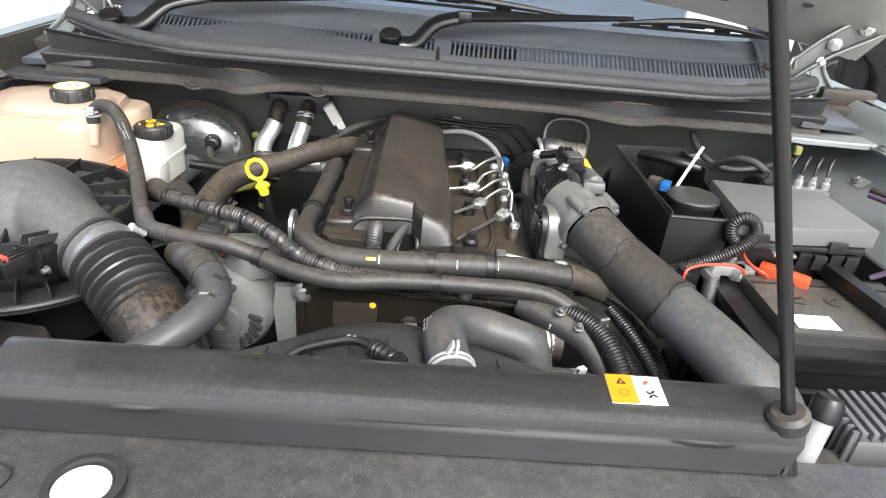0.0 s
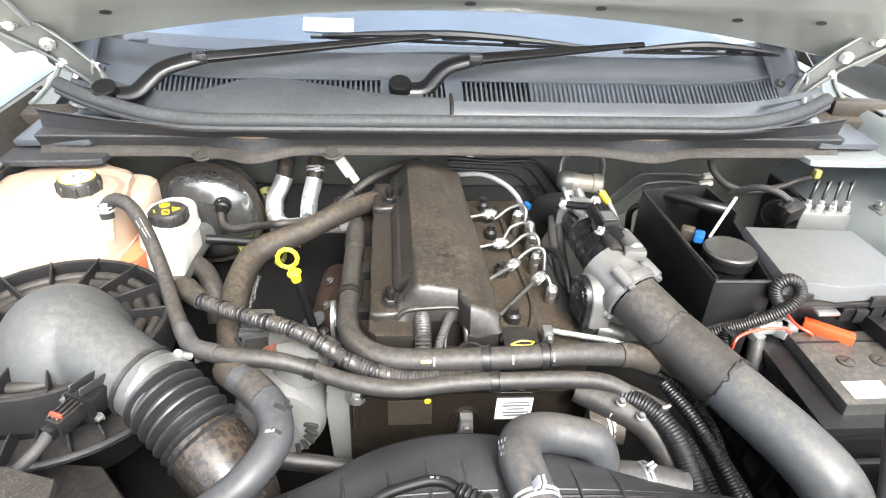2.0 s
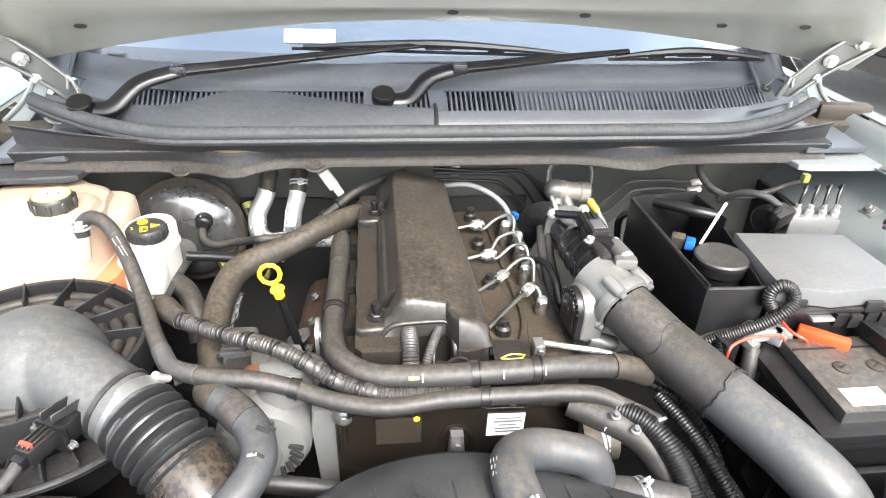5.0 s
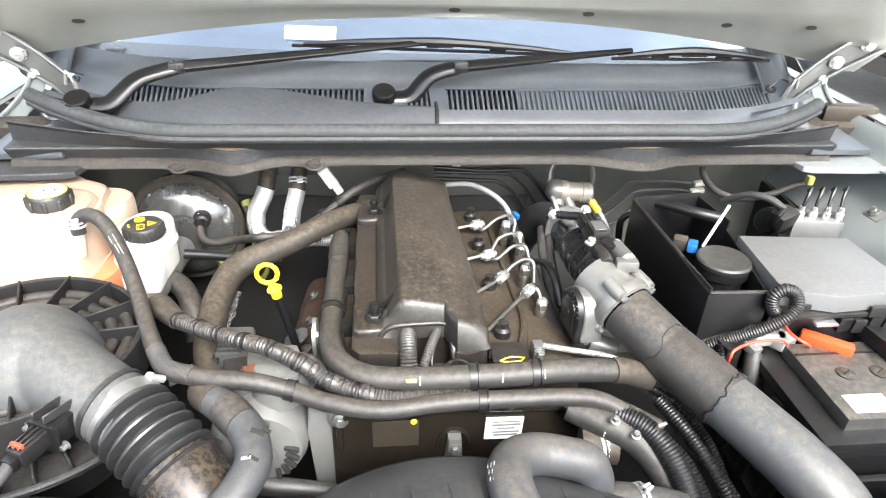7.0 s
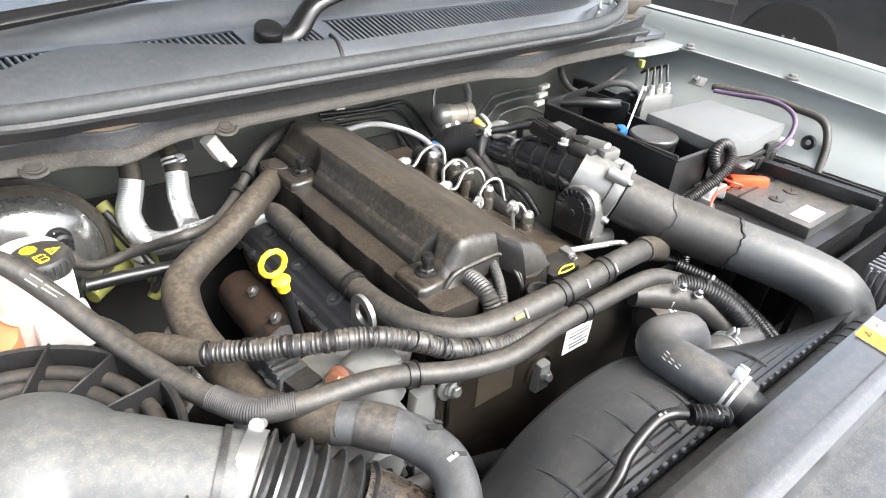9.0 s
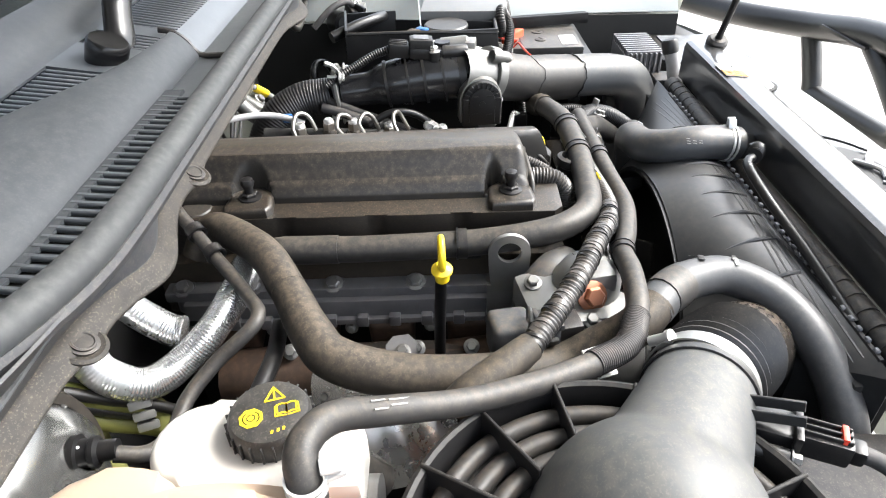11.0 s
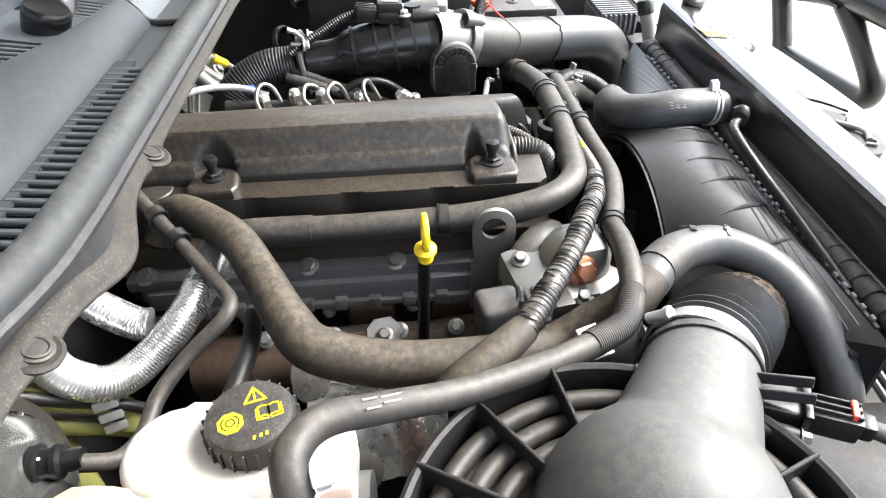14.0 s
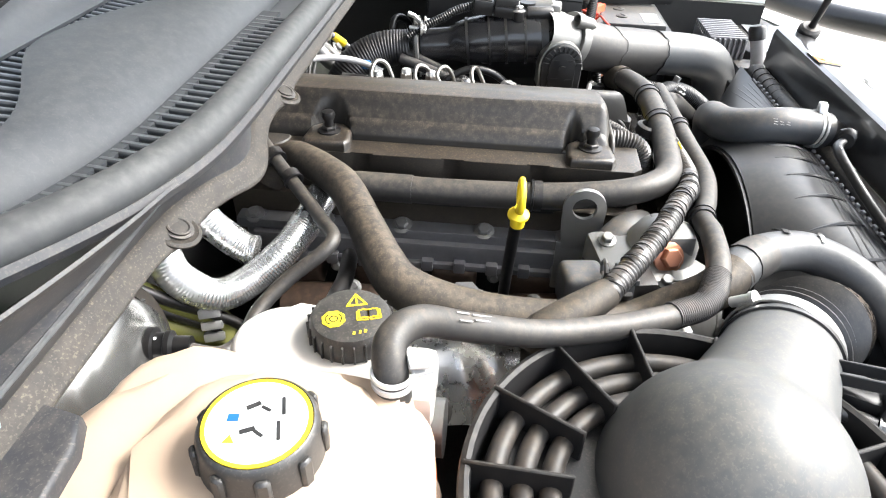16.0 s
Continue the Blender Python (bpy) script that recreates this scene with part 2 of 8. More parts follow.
M_sand = material("settled_sand", (0.18, 0.13, 0.085), 0.8, dust=0.5, dust_color=(0.26, 0.20, 0.14), scale=30)
M_bolt = material("dull_bolt_steel", (0.24, 0.24, 0.235), 0.42, 0.85, dust=0.3)
M_beam = material("smooth_beam_plastic", (0.017, 0.019, 0.022), 0.30, dust=0.14, scale=14, spec=0.6, flecks=0.1)
M_beam.node_tree.nodes["Principled BSDF"].inputs["Coat Weight"].default_value = 0.9
M_beam.node_tree.nodes["Principled BSDF"].inputs["Coat Roughness"].default_value = 0.10
M_beam.node_tree.nodes["Principled BSDF"].inputs["Coat IOR"].default_value = 1.5
for key, val in (("Coat Weight", 0.8), ("Coat Roughness", 0.22), ("Coat IOR", 1.6)):
    M_plate.node_tree.nodes["Principled BSDF"].inputs[key].default_value = val
M_lid = material("dusty_lid_plastic", (0.095, 0.098, 0.10), 0.38, dust=0.4, dust_color=(0.24, 0.21, 0.17), scale=9)
M_bat = material("battery_top_plastic", (0.030, 0.031, 0.032), 0.35, dust=0.5, scale=8, dust_color=(0.21, 0.175, 0.135), flecks=0.20)
M_boost = material("booster_paint", (0.16, 0.16, 0.155), 0.20, 0.75, dust=0.12, scale=12, bump=0.02, patchy=0.1, vary=0.06)
M_tyre = material("tyre_rubber", (0.009, 0.009, 0.009), 0.8, spec=0.2)
M_carpaint = material("dark_car_paint", (0.010, 0.011, 0.013), 0.2, bump=0.0, spec=0.25)
M_glassdark = material("tinted_glass", (0.01, 0.012, 0.014), 0.05, bump=0.0)
M_ground = material("pale_concrete", (0.60, 0.56, 0.50), 0.85, dust=0.4, dust_color=(0.345, 0.302, 0.252), grain=8, scale=1.2)
M_dash = material("dashboard_vinyl", (0.028, 0.046, 0.080), 0.45)
M_lampglass = material("headlamp_lens", (0.5, 0.52, 0.5), 0.1, bump=0.0)

M_glass = bpy.data.materials.new("windscreen_glass")
M_glass.use_nodes = True
gb = M_glass.node_tree.nodes["Principled BSDF"]
gb.inputs["Base Color"].default_value = (0.86, 0.93, 0.95, 1)
gb.inputs["Roughness"].default_value = 0.03
gb.inputs["Transmission Weight"].default_value = 1.0
gb.inputs["IOR"].default_value = 2.05


# ---- building helpers ----
def thing(name, at, label, category, group="", kind=""):
    ob = new(name)
    ob.location = at
    ob.empty_display_size = 0.02
    return tagged(ob, label, category, group, kind)


def finish(name, bm, mat, sharp=40):
    me = bpy.data.meshes.new(name)
    bmesh.ops.recalc_face_normals(bm, faces=bm.faces)
    bm.to_mesh(me)
    bm.free()
    me.polygons.foreach_set("use_smooth", [True] * len(me.polygons))
    me.set_sharp_from_angle(angle=radians(sharp))
    me.materials.append(mat)
    return me


def base_of(ob):
    """Where a thing's origin stands; parts keep theirs at the world's origin."""
    return ob.location.copy() if ob.parent is None else Vector((0, 0, 0))


def part(name, bm, mat, parent, label="", sharp=40):
    """Links a bmesh, built in world places, as one mesh under a thing or part."""
    ob = new(name, finish(name, bm, mat, sharp))
    ob.parent = parent
    ob.matrix_parent_inverse = Matrix.Translation(-base_of(parent))
    return tagged(ob, label)


def fuse(ob, voxel=0.003, rounds=10):
    """Melts the pieces of one moulding into a single smooth skin."""
    rm = ob.modifiers.new("melt", "REMESH")
    rm.mode, rm.voxel_size, rm.use_smooth_shade = "VOXEL", voxel, True
    sm = ob.modifiers.new("soften", "SMOOTH")
    sm.factor, sm.iterations = 0.5, rounds
    return ob


def solo(name, bm, mat, label, category, group="", kind="", sharp=40):
    return tagged(new(name, finish(name, bm, mat, sharp)), label, category, group, kind)


def smooth_line(pts, step):
    """Catmull-Rom line through the points, at even steps."""
    p = [Vector(q) for q in pts]
    p = [p[0] * 2 - p[1]] + p + [p[-1] * 2 - p[-2]]
    fine, idx = [], []
    for i in range(1, len(p) - 2):
        for k in range(16):
            t = k / 16
            a, b, c, d = p[i - 1 : i + 3]
            fine.append(0.5 * (2 * b + (c - a) * t + (2 * a - 5 * b + 4 * c - d) * t * t + (3 * b - a - 3 * c + d) * t**3))
            idx.append(i - 1 + t)
    fine.append(p[-2])
    idx.append(len(p) - 3)
    s = [0.0]
    for a, b in zip(fine, fine[1:]):
        s.append(s[-1] + (b - a).length)
    n = max(2, int(s[-1] / step))
    at = np.linspace(0, s[-1], n + 1)
    cols = [np.interp(at, s, [v[k] for v in fine]) for k in range(3)]
    return [Vector(v) for v in zip(*cols)], list(np.interp(at, s, idx)), list(at)


def tube(pts, r, seg=16, step=0.008, rib=None, caps=True, wob=0.0, bm=None, flat=1.0):
    """A round hose through the points; r is one radius or one for each point; rib is (height, pitch)."""
    if rib:
        step = rib[1] / 6
    line, idx, at = smooth_line(pts, step)
    rad = [r] * len(pts) if isinstance(r, (int, float)) else list(r)
    bm = bm or bmesh.new()
    side = None
    rings = []
    for i, q in enumerate(line):
        t = (line[min(i + 1, len(line) - 1)] - line[max(i - 1, 0)]).normalized()
        if side is None:
            side = t.orthogonal().normalized()
        side = (side - t * side.dot(t)).normalized()
        up = t.cross(side)
        rr = float(np.interp(idx[i], range(len(rad)), rad))
        if rib:
            rr += rib[0] * math.sin(2 * math.pi * at[i] / rib[1])
        if wob:
            rr *= 1 + wob * noise.noise(q * 40)
        rings.append([bm.verts.new(q + side * rr * math.cos(a) + up * rr * math.sin(a) * flat) for a in (2 * math.pi * k / seg for k in range(seg))])
    for a, b in zip(rings, rings[1:]):
        for k in range(seg):
            bm.faces.new((a[k], a[(k + 1) % seg], b[(k + 1) % seg], b[k]))
    if caps:
        bm.faces.new(rings[0][::-1]), bm.faces.new(rings[-1])
    return bm


def box(size, m=Matrix(), bev=0.003, seg=2, bm=None):
    """A bevelled block, centred, at the pose m."""
    bm = bm or bmesh.new()
    b2 = bmesh.new()
    bmesh.ops.create_cube(b2, size=1)
    bmesh.ops.scale(b2, vec=size, verts=b2.verts)
    if bev:
        bmesh.ops.bevel(b2, geom=b2.edges[:], offset=min(bev, 0.45 * min(size)), segments=seg, affect="EDGES", profile=0.6)
    b2.transform(m)
    me = bpy.data.meshes.new("tmp")
    b2.to_mesh(me)
    b2.free()
    bm.from_mesh(me)
    bpy.data.meshes.remove(me)
    return bm


def at_box(x0, x1, y0, y1, z0, z1, bev=0.003, bm=None, rz=0):
    return box((x1 - x0, y1 - y0, z1 - z0), pose((x0 + x1) / 2, (y0 + y1) / 2, (z0 + z1) / 2, 0, 0, rz), bev, 2, bm)


def prism(outline, z0, z1, bev=0.003, seg=2, m=Matrix(), bm=None, taper=0.0):
    """An outline in the plane, raised from z0 to z1, its top edges rounded."""
    bm = bm or bmesh.new()
    b2 = bmesh.new()
    cx = sum(p[0] for p in outline) / len(outline)
    cy = sum(p[1] for p in outline) / len(outline)
    low = [b2.verts.new((x, y, z0)) for x, y in outline]
    top = [b2.verts.new((x + (cx - x) * taper, y + (cy - y) * taper, z1)) for x, y in outline]
    n = len(outline)
    b2.faces.new(low[::-1])
    cap = b2.faces.new(top)
    for k in range(n):
        b2.faces.new((low[k], low[(k + 1) % n], top[(k + 1) % n], top[k]))
    if bev:
        bmesh.ops.bevel(b2, geom=list(cap.edges), offset=bev, segments=seg, affect="EDGES", profile=0.6)
    b2.transform(m)
    me = bpy.data.meshes.new("tmp")
    b2.to_mesh(me)
    b2.free()
    bm.from_mesh(me)
    bpy.data.meshes.remove(me)
    return bm


def lathe(profile, m=Matrix(), seg=32, bm=None):
    """A profile of (radius, height) turned round the z axis."""
    bm = bm or bmesh.new()
    rings = []
    for r, z in profile:
        if r < 1e-5:
            rings.append([bm.verts.new(m @ Vector((0, 0, z)))])
        else:
            rings.append([bm.verts.new(m @ Vector((r * math.cos(2 * math.pi * k / seg), r * math.sin(2 * math.pi * k / seg), z))) for k in range(seg)])
    for a, b in zip(rings, rings[1:]):
        for k in range(seg):
            j = (k + 1) % seg
            if len(a) == 1 and len(b) > 1:
                bm.faces.new((a[0], b[j], b[k]))
            elif len(b) == 1 and len(a) > 1:
                bm.faces.new((a[k], a[j], b[0]))
            elif len(a) > 1:
                bm.faces.new((a[k], a[j], b[j], b[k]))
    first, last = rings[0], rings[-1]
    if len(first) > 1 and len(last) > 1:
        for k in range(seg):
            j = (k + 1) % seg
            bm.faces.new((last[k], last[j], first[j], first[k]))
    elif len(first) > 1:
        bm.faces.new(first[::-1])
    elif len(last) > 1:
        bm.faces.new(last)
    return bm


def sheet(fn, us, vs, thick=0.0, bm=None):
    """A surface fn(u, v), with a second skin at thick below it and closed edges."""
    bm = bm or bmesh.new()
    g = [[bm.verts.new(fn(u, v)) for v in vs] for u in us]
    for i in range(len(us) - 1):
        for j in range(len(vs) - 1):
            bm.faces.new((g[i][j], g[i + 1][j], g[i + 1][j + 1], g[i][j + 1]))
    if thick:
        bm.normal_update()
        n, k = len(us), len(vs)
        h = [[bm.verts.new(q.co - q.normal * thick) for q in row] for row in g]
        for i in range(n - 1):
            for j in range(k - 1):
                bm.faces.new((h[i][j], h[i][j + 1], h[i + 1][j + 1], h[i + 1][j]))
        for i in range(n - 1):
            bm.faces.new((g[i][0], h[i][0], h[i + 1][0], g[i + 1][0]))
            bm.faces.new((g[i][k - 1], g[i + 1][k - 1], h[i + 1][k - 1], h[i][k - 1]))
        for j in range(k - 1):
            bm.faces.new((g[0][j], g[0][j + 1], h[0][j + 1], h[0][j]))
            bm.faces.new((g[n - 1][j], h[n - 1][j], h[n - 1][j + 1], g[n - 1][j + 1]))
    return bm


def rounded(outline, times=2):
    """An outline with its corners cut round."""
    for _ in range(times):
        nxt = []
        for (ax, ay), (bx_, by_) in zip(outline, outline[1:] + outline[:1]):
            nxt += [(ax * 0.75 + bx_ * 0.25, ay * 0.75 + by_ * 0.25), (ax * 0.25 + bx_ * 0.75, ay * 0.25 + by_ * 0.75)]
        outline = nxt
    return outline


def aim(p, d, spin=0):
    """A pose at p whose z axis points along d."""
    return Matrix.Translation(p) @ Vector(d).to_track_quat("Z", "Y").to_matrix().to_4x4() @ pose(0, 0, 0, 0, 0, spin)


def ring_band(p, d, r, w, t=0.0015, seg=32, bm=None):
    """A band of width w round an axis d at p."""
    return lathe([(r, -w / 2), (r + t, -w / 2), (r + t, w / 2), (r, w / 2)], aim(p, d), seg, bm)


def bolt(parent, p, d=(0, 0, 1), r=0.006, mat=None, h=0.006):
    bm = lathe([(0, 0), (r * 1.5, 0), (r * 1.5, r * 0.3), (r * 1.1, r * 0.45)], aim(p, d), 16)
    hexa = [(r * math.cos(math.pi / 3 * k), r * math.sin(math.pi / 3 * k)) for k in range(6)]
    prism(hexa, r * 0.3, r * 0.3 + h, r * 0.15, 1, aim(p, d), bm)
    return part("bolt", bm, mat or M_bolt, parent)


def spring_clamp(parent, p, d, r, tail=(0, 0, 1), mat=None):
    """A pale spring-band hose clamp with two ears."""
    d = Vector(d).normalized()
    bm = ring_band(p, d, r, 0.003, 0.0015)
    ring_band(Vector(p) + d * 0.006, d, r, 0.003, 0.0015, bm=bm)
    t = Vector(tail).normalized()
    m = aim(Vector(p) + d * 0.003 + t * (r + 0.006), t)
    box((0.010, 0.003, 0.012), m, 0.001, bm=bm)
    box((0.010, 0.003, 0.012), m @ pose(0, 0.006, -0.001, 20), 0.001, bm=bm)
    return part("spring_clamp", bm, mat or M_clamp, parent, "pale spring-band hose clamp")


# ---- setting ----
gm = bmesh.new()
bmesh.ops.create_grid(gm, x_segments=20, y_segments=20, size=60)
solo("ground", gm, M_ground, "pale dusty concrete yard ground", "ground", kind="structure")

fw = sheet(lambda u, v: (u, 0.93 - 0.03 * math.cos(u * 4) * (v - 0.4), v), np.linspace(-0.78, 0.78, 40), np.linspace(0.35, 1.035, 12), 0.004)
solo("wall_firewall", fw, M_wall, "grey painted firewall behind the engine", "firewall", kind="structure")


# added near-black sheet: paints the shade low on the firewall
fshade = sheet(lambda u, v: (u, 0.915 - 0.03 * math.cos(u * 4) * (v - 0.4) + 0.002 * math.sin(u * 40), v), np.linspace(-0.74, 0.16, 40), np.linspace(0.36, 0.865, 8), 0.006)
shade_ob = solo("firewall_shade", fshade, M_dark, "added near-black sheet standing in for shade on the lower firewall", "sound pad")
FASTENERS = ((-0.64, 0.80), (-0.40, 0.845), (-0.16, 0.845), (0.10, 0.83))


def ease(a, b, v):
    t = min(1.0, max(0.0, (v - a) / (b - a)))
    return t * t * (3 - 2 * t)


for s, nm, what in ((-1, "wall_wing_a", "painted inner wing beside the coolant tank"), (1, "wall_wing_b", "silver painted inner wing beside the battery")):
    iw = sheet(lambda u, v: (s * (0.66 + 0.10 * ease(0.86, 0.97, v) + 0.01 * math.sin(u * 9)), u, v), np.linspace(0.0, 0.95, 30), np.linspace(0.875, 0.985, 10), 0.004)
    wall = solo(nm, iw, M_inner, what, "inner wing", kind="structure")
    # lower wing is near-black: the shade there is put into its colour
    part("lower_wing_shade", sheet(lambda u, v: (s * (0.66 + 0.01 * math.sin(u * 9)), u, v), np.linspace(0.0, 0.95, 20), np.linspace(0.35, 0.874, 8), 0.004), M_dark, wall)
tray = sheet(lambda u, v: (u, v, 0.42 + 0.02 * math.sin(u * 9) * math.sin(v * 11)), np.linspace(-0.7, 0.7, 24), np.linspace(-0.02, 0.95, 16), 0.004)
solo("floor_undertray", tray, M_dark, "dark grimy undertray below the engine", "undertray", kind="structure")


# ---- cowl, seal and lip below the windscreen ----
def back(x):
    """How far the cowl sweeps back towards its ends."""
    return 1.6 * max(0.0, abs(x) - 0.40) ** 2


COWL = [(0.742, 1.046), (0.752, 1.052), (0.765, 1.040), (0.800, 1.040), (0.808, 1.051), (0.824, 1.066), (0.90, 1.078), (0.912, 1.082), (0.925, 1.096), (0.95, 1.112)]


def cowl_at(x, v):
    i = min(int(v), len(COWL) - 2)
    a, b, t = COWL[i], COWL[i + 1], v - i
    k = 0.75 if v > 4 else 1.0
    return (x, a[0] + (b[0] - a[0]) * t + back(x) * k, a[1] + (b[1] - a[1]) * t)


cowl = thing("windscreen_cowl", (0, 0.8, 1.04), "dusty dark grey plastic windscreen cowl panel", "cowl panel")
XS = np.linspace(-0.70, 0.70, 90)


part("front_gutter", sheet(cowl_at, XS, [0, 0.5, 1, 1.5, 2, 2.5, 3, 3.5, 4, 4.5, 5], 0.003), M_cowl, cowl)
part("rear_ledge", sheet(cowl_at, XS, [6, 6.5, 7, 7.5, 8, 8.5, 9], 0.003), M_cowl, cowl)
# near-black sheet paints the shade between the grille's slats
part("grille_shade", sheet(lambda x, v: (cowl_at(x, v)[0], cowl_at(x, v)[1], cowl_at(x, v)[2] - 0.012), np.linspace(-0.70, 0.118, 50), [4.9, 5.5, 6.1], 0.003), M_dark, cowl)
part("blind_panel", sheet(lambda x, v: (cowl_at(x, v)[0], cowl_at(x, v)[1], cowl_at(x, v)[2] - 0.0034), np.linspace(0.112, 0.70, 40), [4.9, 5.5, 6.1], 0.003), M_cowl, cowl)
# seam between the two halves
part("seam_strip", tube([(-0.034, 0.836, 1.0735), (-0.034, 0.822, 1.0705), (-0.034, 0.809, 1.0610), (-0.034, 0.801, 1.0475), (-0.034, 0.790, 1.0430), (-0.034, 0.757, 1.0440)], 0.0034, 8), M_black, cowl)


def slat_mesh():
    bm = box((0.0042, 0.074, 0.007), pose(0, 0, 0), 0.001, 1)
    return finish("slat", bm, M_cowl)


SLAT = slat_mesh()


def lay(me, name, parent, m):
    ob = new(name, me)
    ob.parent = parent
    ob.matrix_parent_inverse = Matrix.Translation(-base_of(parent))
    ob.matrix_basis = m
    return ob


x = -0.655
while x < 0.60:
    if not (-0.645 < x < -0.555 or -0.155 < x < -0.085 or -0.04 < x < -0.015):
        yy = 0.861 + 0.75 * back(x)
        lay(SLAT, "slat", cowl, pose(x, yy, 1.0685, 8.5, 0, -math.degrees(math.atan(0.45 * (x + 0.12)))))
    x += 0.0088
for x0, x1 in ((-0.645, -0.555), (-0.155, -0.085), (-0.042, -0.013)):
    part("pivot_pad", sheet(lambda u, v: cowl_at(u, v), np.linspace(x0, x1, 8), [4.9, 5.3, 5.7, 6.1], 0.004), M_cowl, cowl)
# swept fairing that covers part of the grille
def hump(u):
    return math.exp(-((u + 0.36) / (0.085 if u < -0.36 else 0.17)) ** 2)


def fairing_at(u, v):
    """Rounded slope from the gutter's floor up over the front of the grille."""
    h = hump(u)
    y = 0.797 + back(u) + 0.004 * math.sin(math.pi * v) + v * v ** 0.35 * (0.024 + 0.063 * h)
    return (u, y, 1.0425 + (0.0295 + 0.0125 * h) * math.sin(math.pi / 2 * v) ** 0.75)


fair = sheet(fairing_at, np.linspace(-0.62, -0.038, 60), np.linspace(0, 1, 14) ** 1.5, 0.003)
part("fairing", fair, M_fairing, cowl)
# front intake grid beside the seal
# dark sheet over the gutter floor stands in for shade between slats
part("intake_shade", sheet(lambda u, v: (u, v + back(u), 1.0418), np.linspace(-0.60, -0.15, 20), [0.755, 0.797], 0.002), M_dark, cowl)
part("intake_ledge", sheet(lambda u, v: (u, v + back(u) - 0.010 * ease(-0.24, -0.16, u) * (v < 0.795), 1.0470), np.linspace(-0.60, -0.145, 40), [0.790, 0.7995], 0.003), M_fairing, cowl)
SLAT2 = finish("slat", box((0.0052, 0.042, 0.0045), Matrix(), 0.0012, 1), M_cowl)
for i in range(40):
    xx = -0.585 + i * 0.0108
    lay(SLAT2, "slat", cowl, pose(xx, 0.7765 + back(xx), 1.0452, 0, 0, -8))
part("cross_bar", tube([(u, 0.7610 + back(u), 1.0462) for u in np.linspace(-0.59, -0.16, 15)], 0.0018, 6), M_cowl, cowl)

for sx, x0 in ((-1, -0.665), (1, 0.585)):
    part("corner_trim", sheet(lambda u, v: (x0 + sx * 0.058 * u + sx * (0.035 * v - 0.045 * v * v), 0.86 + back(x0) * 0.75 + 0.02 * u + 0.15 * v, 1.072 + 0.016 * u * u + 0.095 * v ** 1.2 + 0.020 * math.sin(math.pi * u)), np.linspace(0, 1, 12), np.linspace(0, 1, 12), 0.004), M_cowl, cowl, "blue-grey corner trim")
    part("trim_lip", tube([(x0 + sx * (0.035 * v - 0.045 * v * v), 0.858 + back(x0) * 0.75 + 0.15 * v, 1.074 + 0.095 * v ** 1.2) for v in np.linspace(0, 1, 9)], 0.004, 8), M_cowl, cowl)
    part("trim_hole", lathe([(0.004, 0), (0.010, 0), (0.010, 0.002), (0.004, 0.002)], aim((x0 + sx * 0.012, 0.862 + back(x0) * 0.75, 1.080), (0, -0.6, 1)), 20), M_black, cowl)
seal = solo("hood_seal", tube([(u, 0.738 + back(u), 1.061 + 0.010 * ease(0.45, 0.7, abs(u))) for u in np.linspace(-0.70, 0.66, 23)], 0.0115, 16, flat=0.85), M_seal, "grey rubber hood seal along the cowl edge", "seal")
part("seal_foot", tube([(u, 0.731 + back(u), 1.050 + 0.010 * ease(0.45, 0.7, abs(u))) for u in np.linspace(-0.70, 0.66, 23)], 0.006, 8), M_trough, seal)


lip = thing("cowl_lip", (0, 0.74, 1.0), "dusty painted steel lip with a wavy edge", "body lip")


def bulge(u):
    return math.exp(-((u + 0.368) / 0.050) ** 2) + 0.75 * math.exp(-((u - 0.31) / 0.07) ** 2)


def lip_at(u, v):
    """From the seal's foot (v = 0) back to the wall, down to the crease and out along the flange to its wavy edge (v = 1)."""
    g, lift = bulge(u), 0.006 * ease(0.45, 0.7, abs(u))
    far = ease(0.30, 0.44, abs(u))
    lobe = math.exp(-((u + 0.447) / 0.020) ** 2) + math.exp(-((u + 0.234) / 0.018) ** 2)
    foot = Vector((u, 0.733 + 0.4 * back(u), 1.054 + lift))
    wall = Vector((u, 0.741 + 0.4 * back(u), 1.046 + lift))
    crease = Vector((u, 0.768 + 0.013 * far - 0.024 * g, 1.008 - 0.007 * max(far, g)))
    edge = Vector((u, 0.756 + 0.013 * far - 0.024 * g - 0.005 * lobe, 0.997 - 0.009 * max(far, g) - 0.002 * lobe))
    knee, shoulder = Vector((u, 0.759 + 0.4 * back(u) * 0.6 + 0.006 * far, 1.0235)), Vector((u, min(0.760 + 0.006 * far, crease.y + 0.001), 1.0225 - 0.001 * g))
    if v < 0.15:
        q = foot.lerp(wall, v / 0.15)
    elif v < 0.35:
        q = wall.lerp(knee, (v - 0.15) / 0.2)
    elif v < 0.41:
        q = knee.lerp(shoulder, (v - 0.35) / 0.06)
    elif v < 0.57:
        q = shoulder.lerp(crease, (v - 0.41) / 0.16)
    else:
        t = (v - 0.57) / 0.43
        q = crease.lerp(edge, t) + Vector((0, 0, 0.002)) * math.sin(math.pi * min(1, t * 1.2))
    return tuple(q)


LU = np.linspace(-0.70, 0.66, 150)
part("upper_strip", sheet(lip_at, LU, np.linspace(0, 0.15, 5), 0.002), M_trough, lip)
part("face", sheet(lip_at, LU, np.linspace(0.15, 0.35, 5), 0.002), M_trough, lip)
part("shelf", sheet(lip_at, LU, np.linspace(0.35, 0.415, 4), 0.002), M_trough, lip)
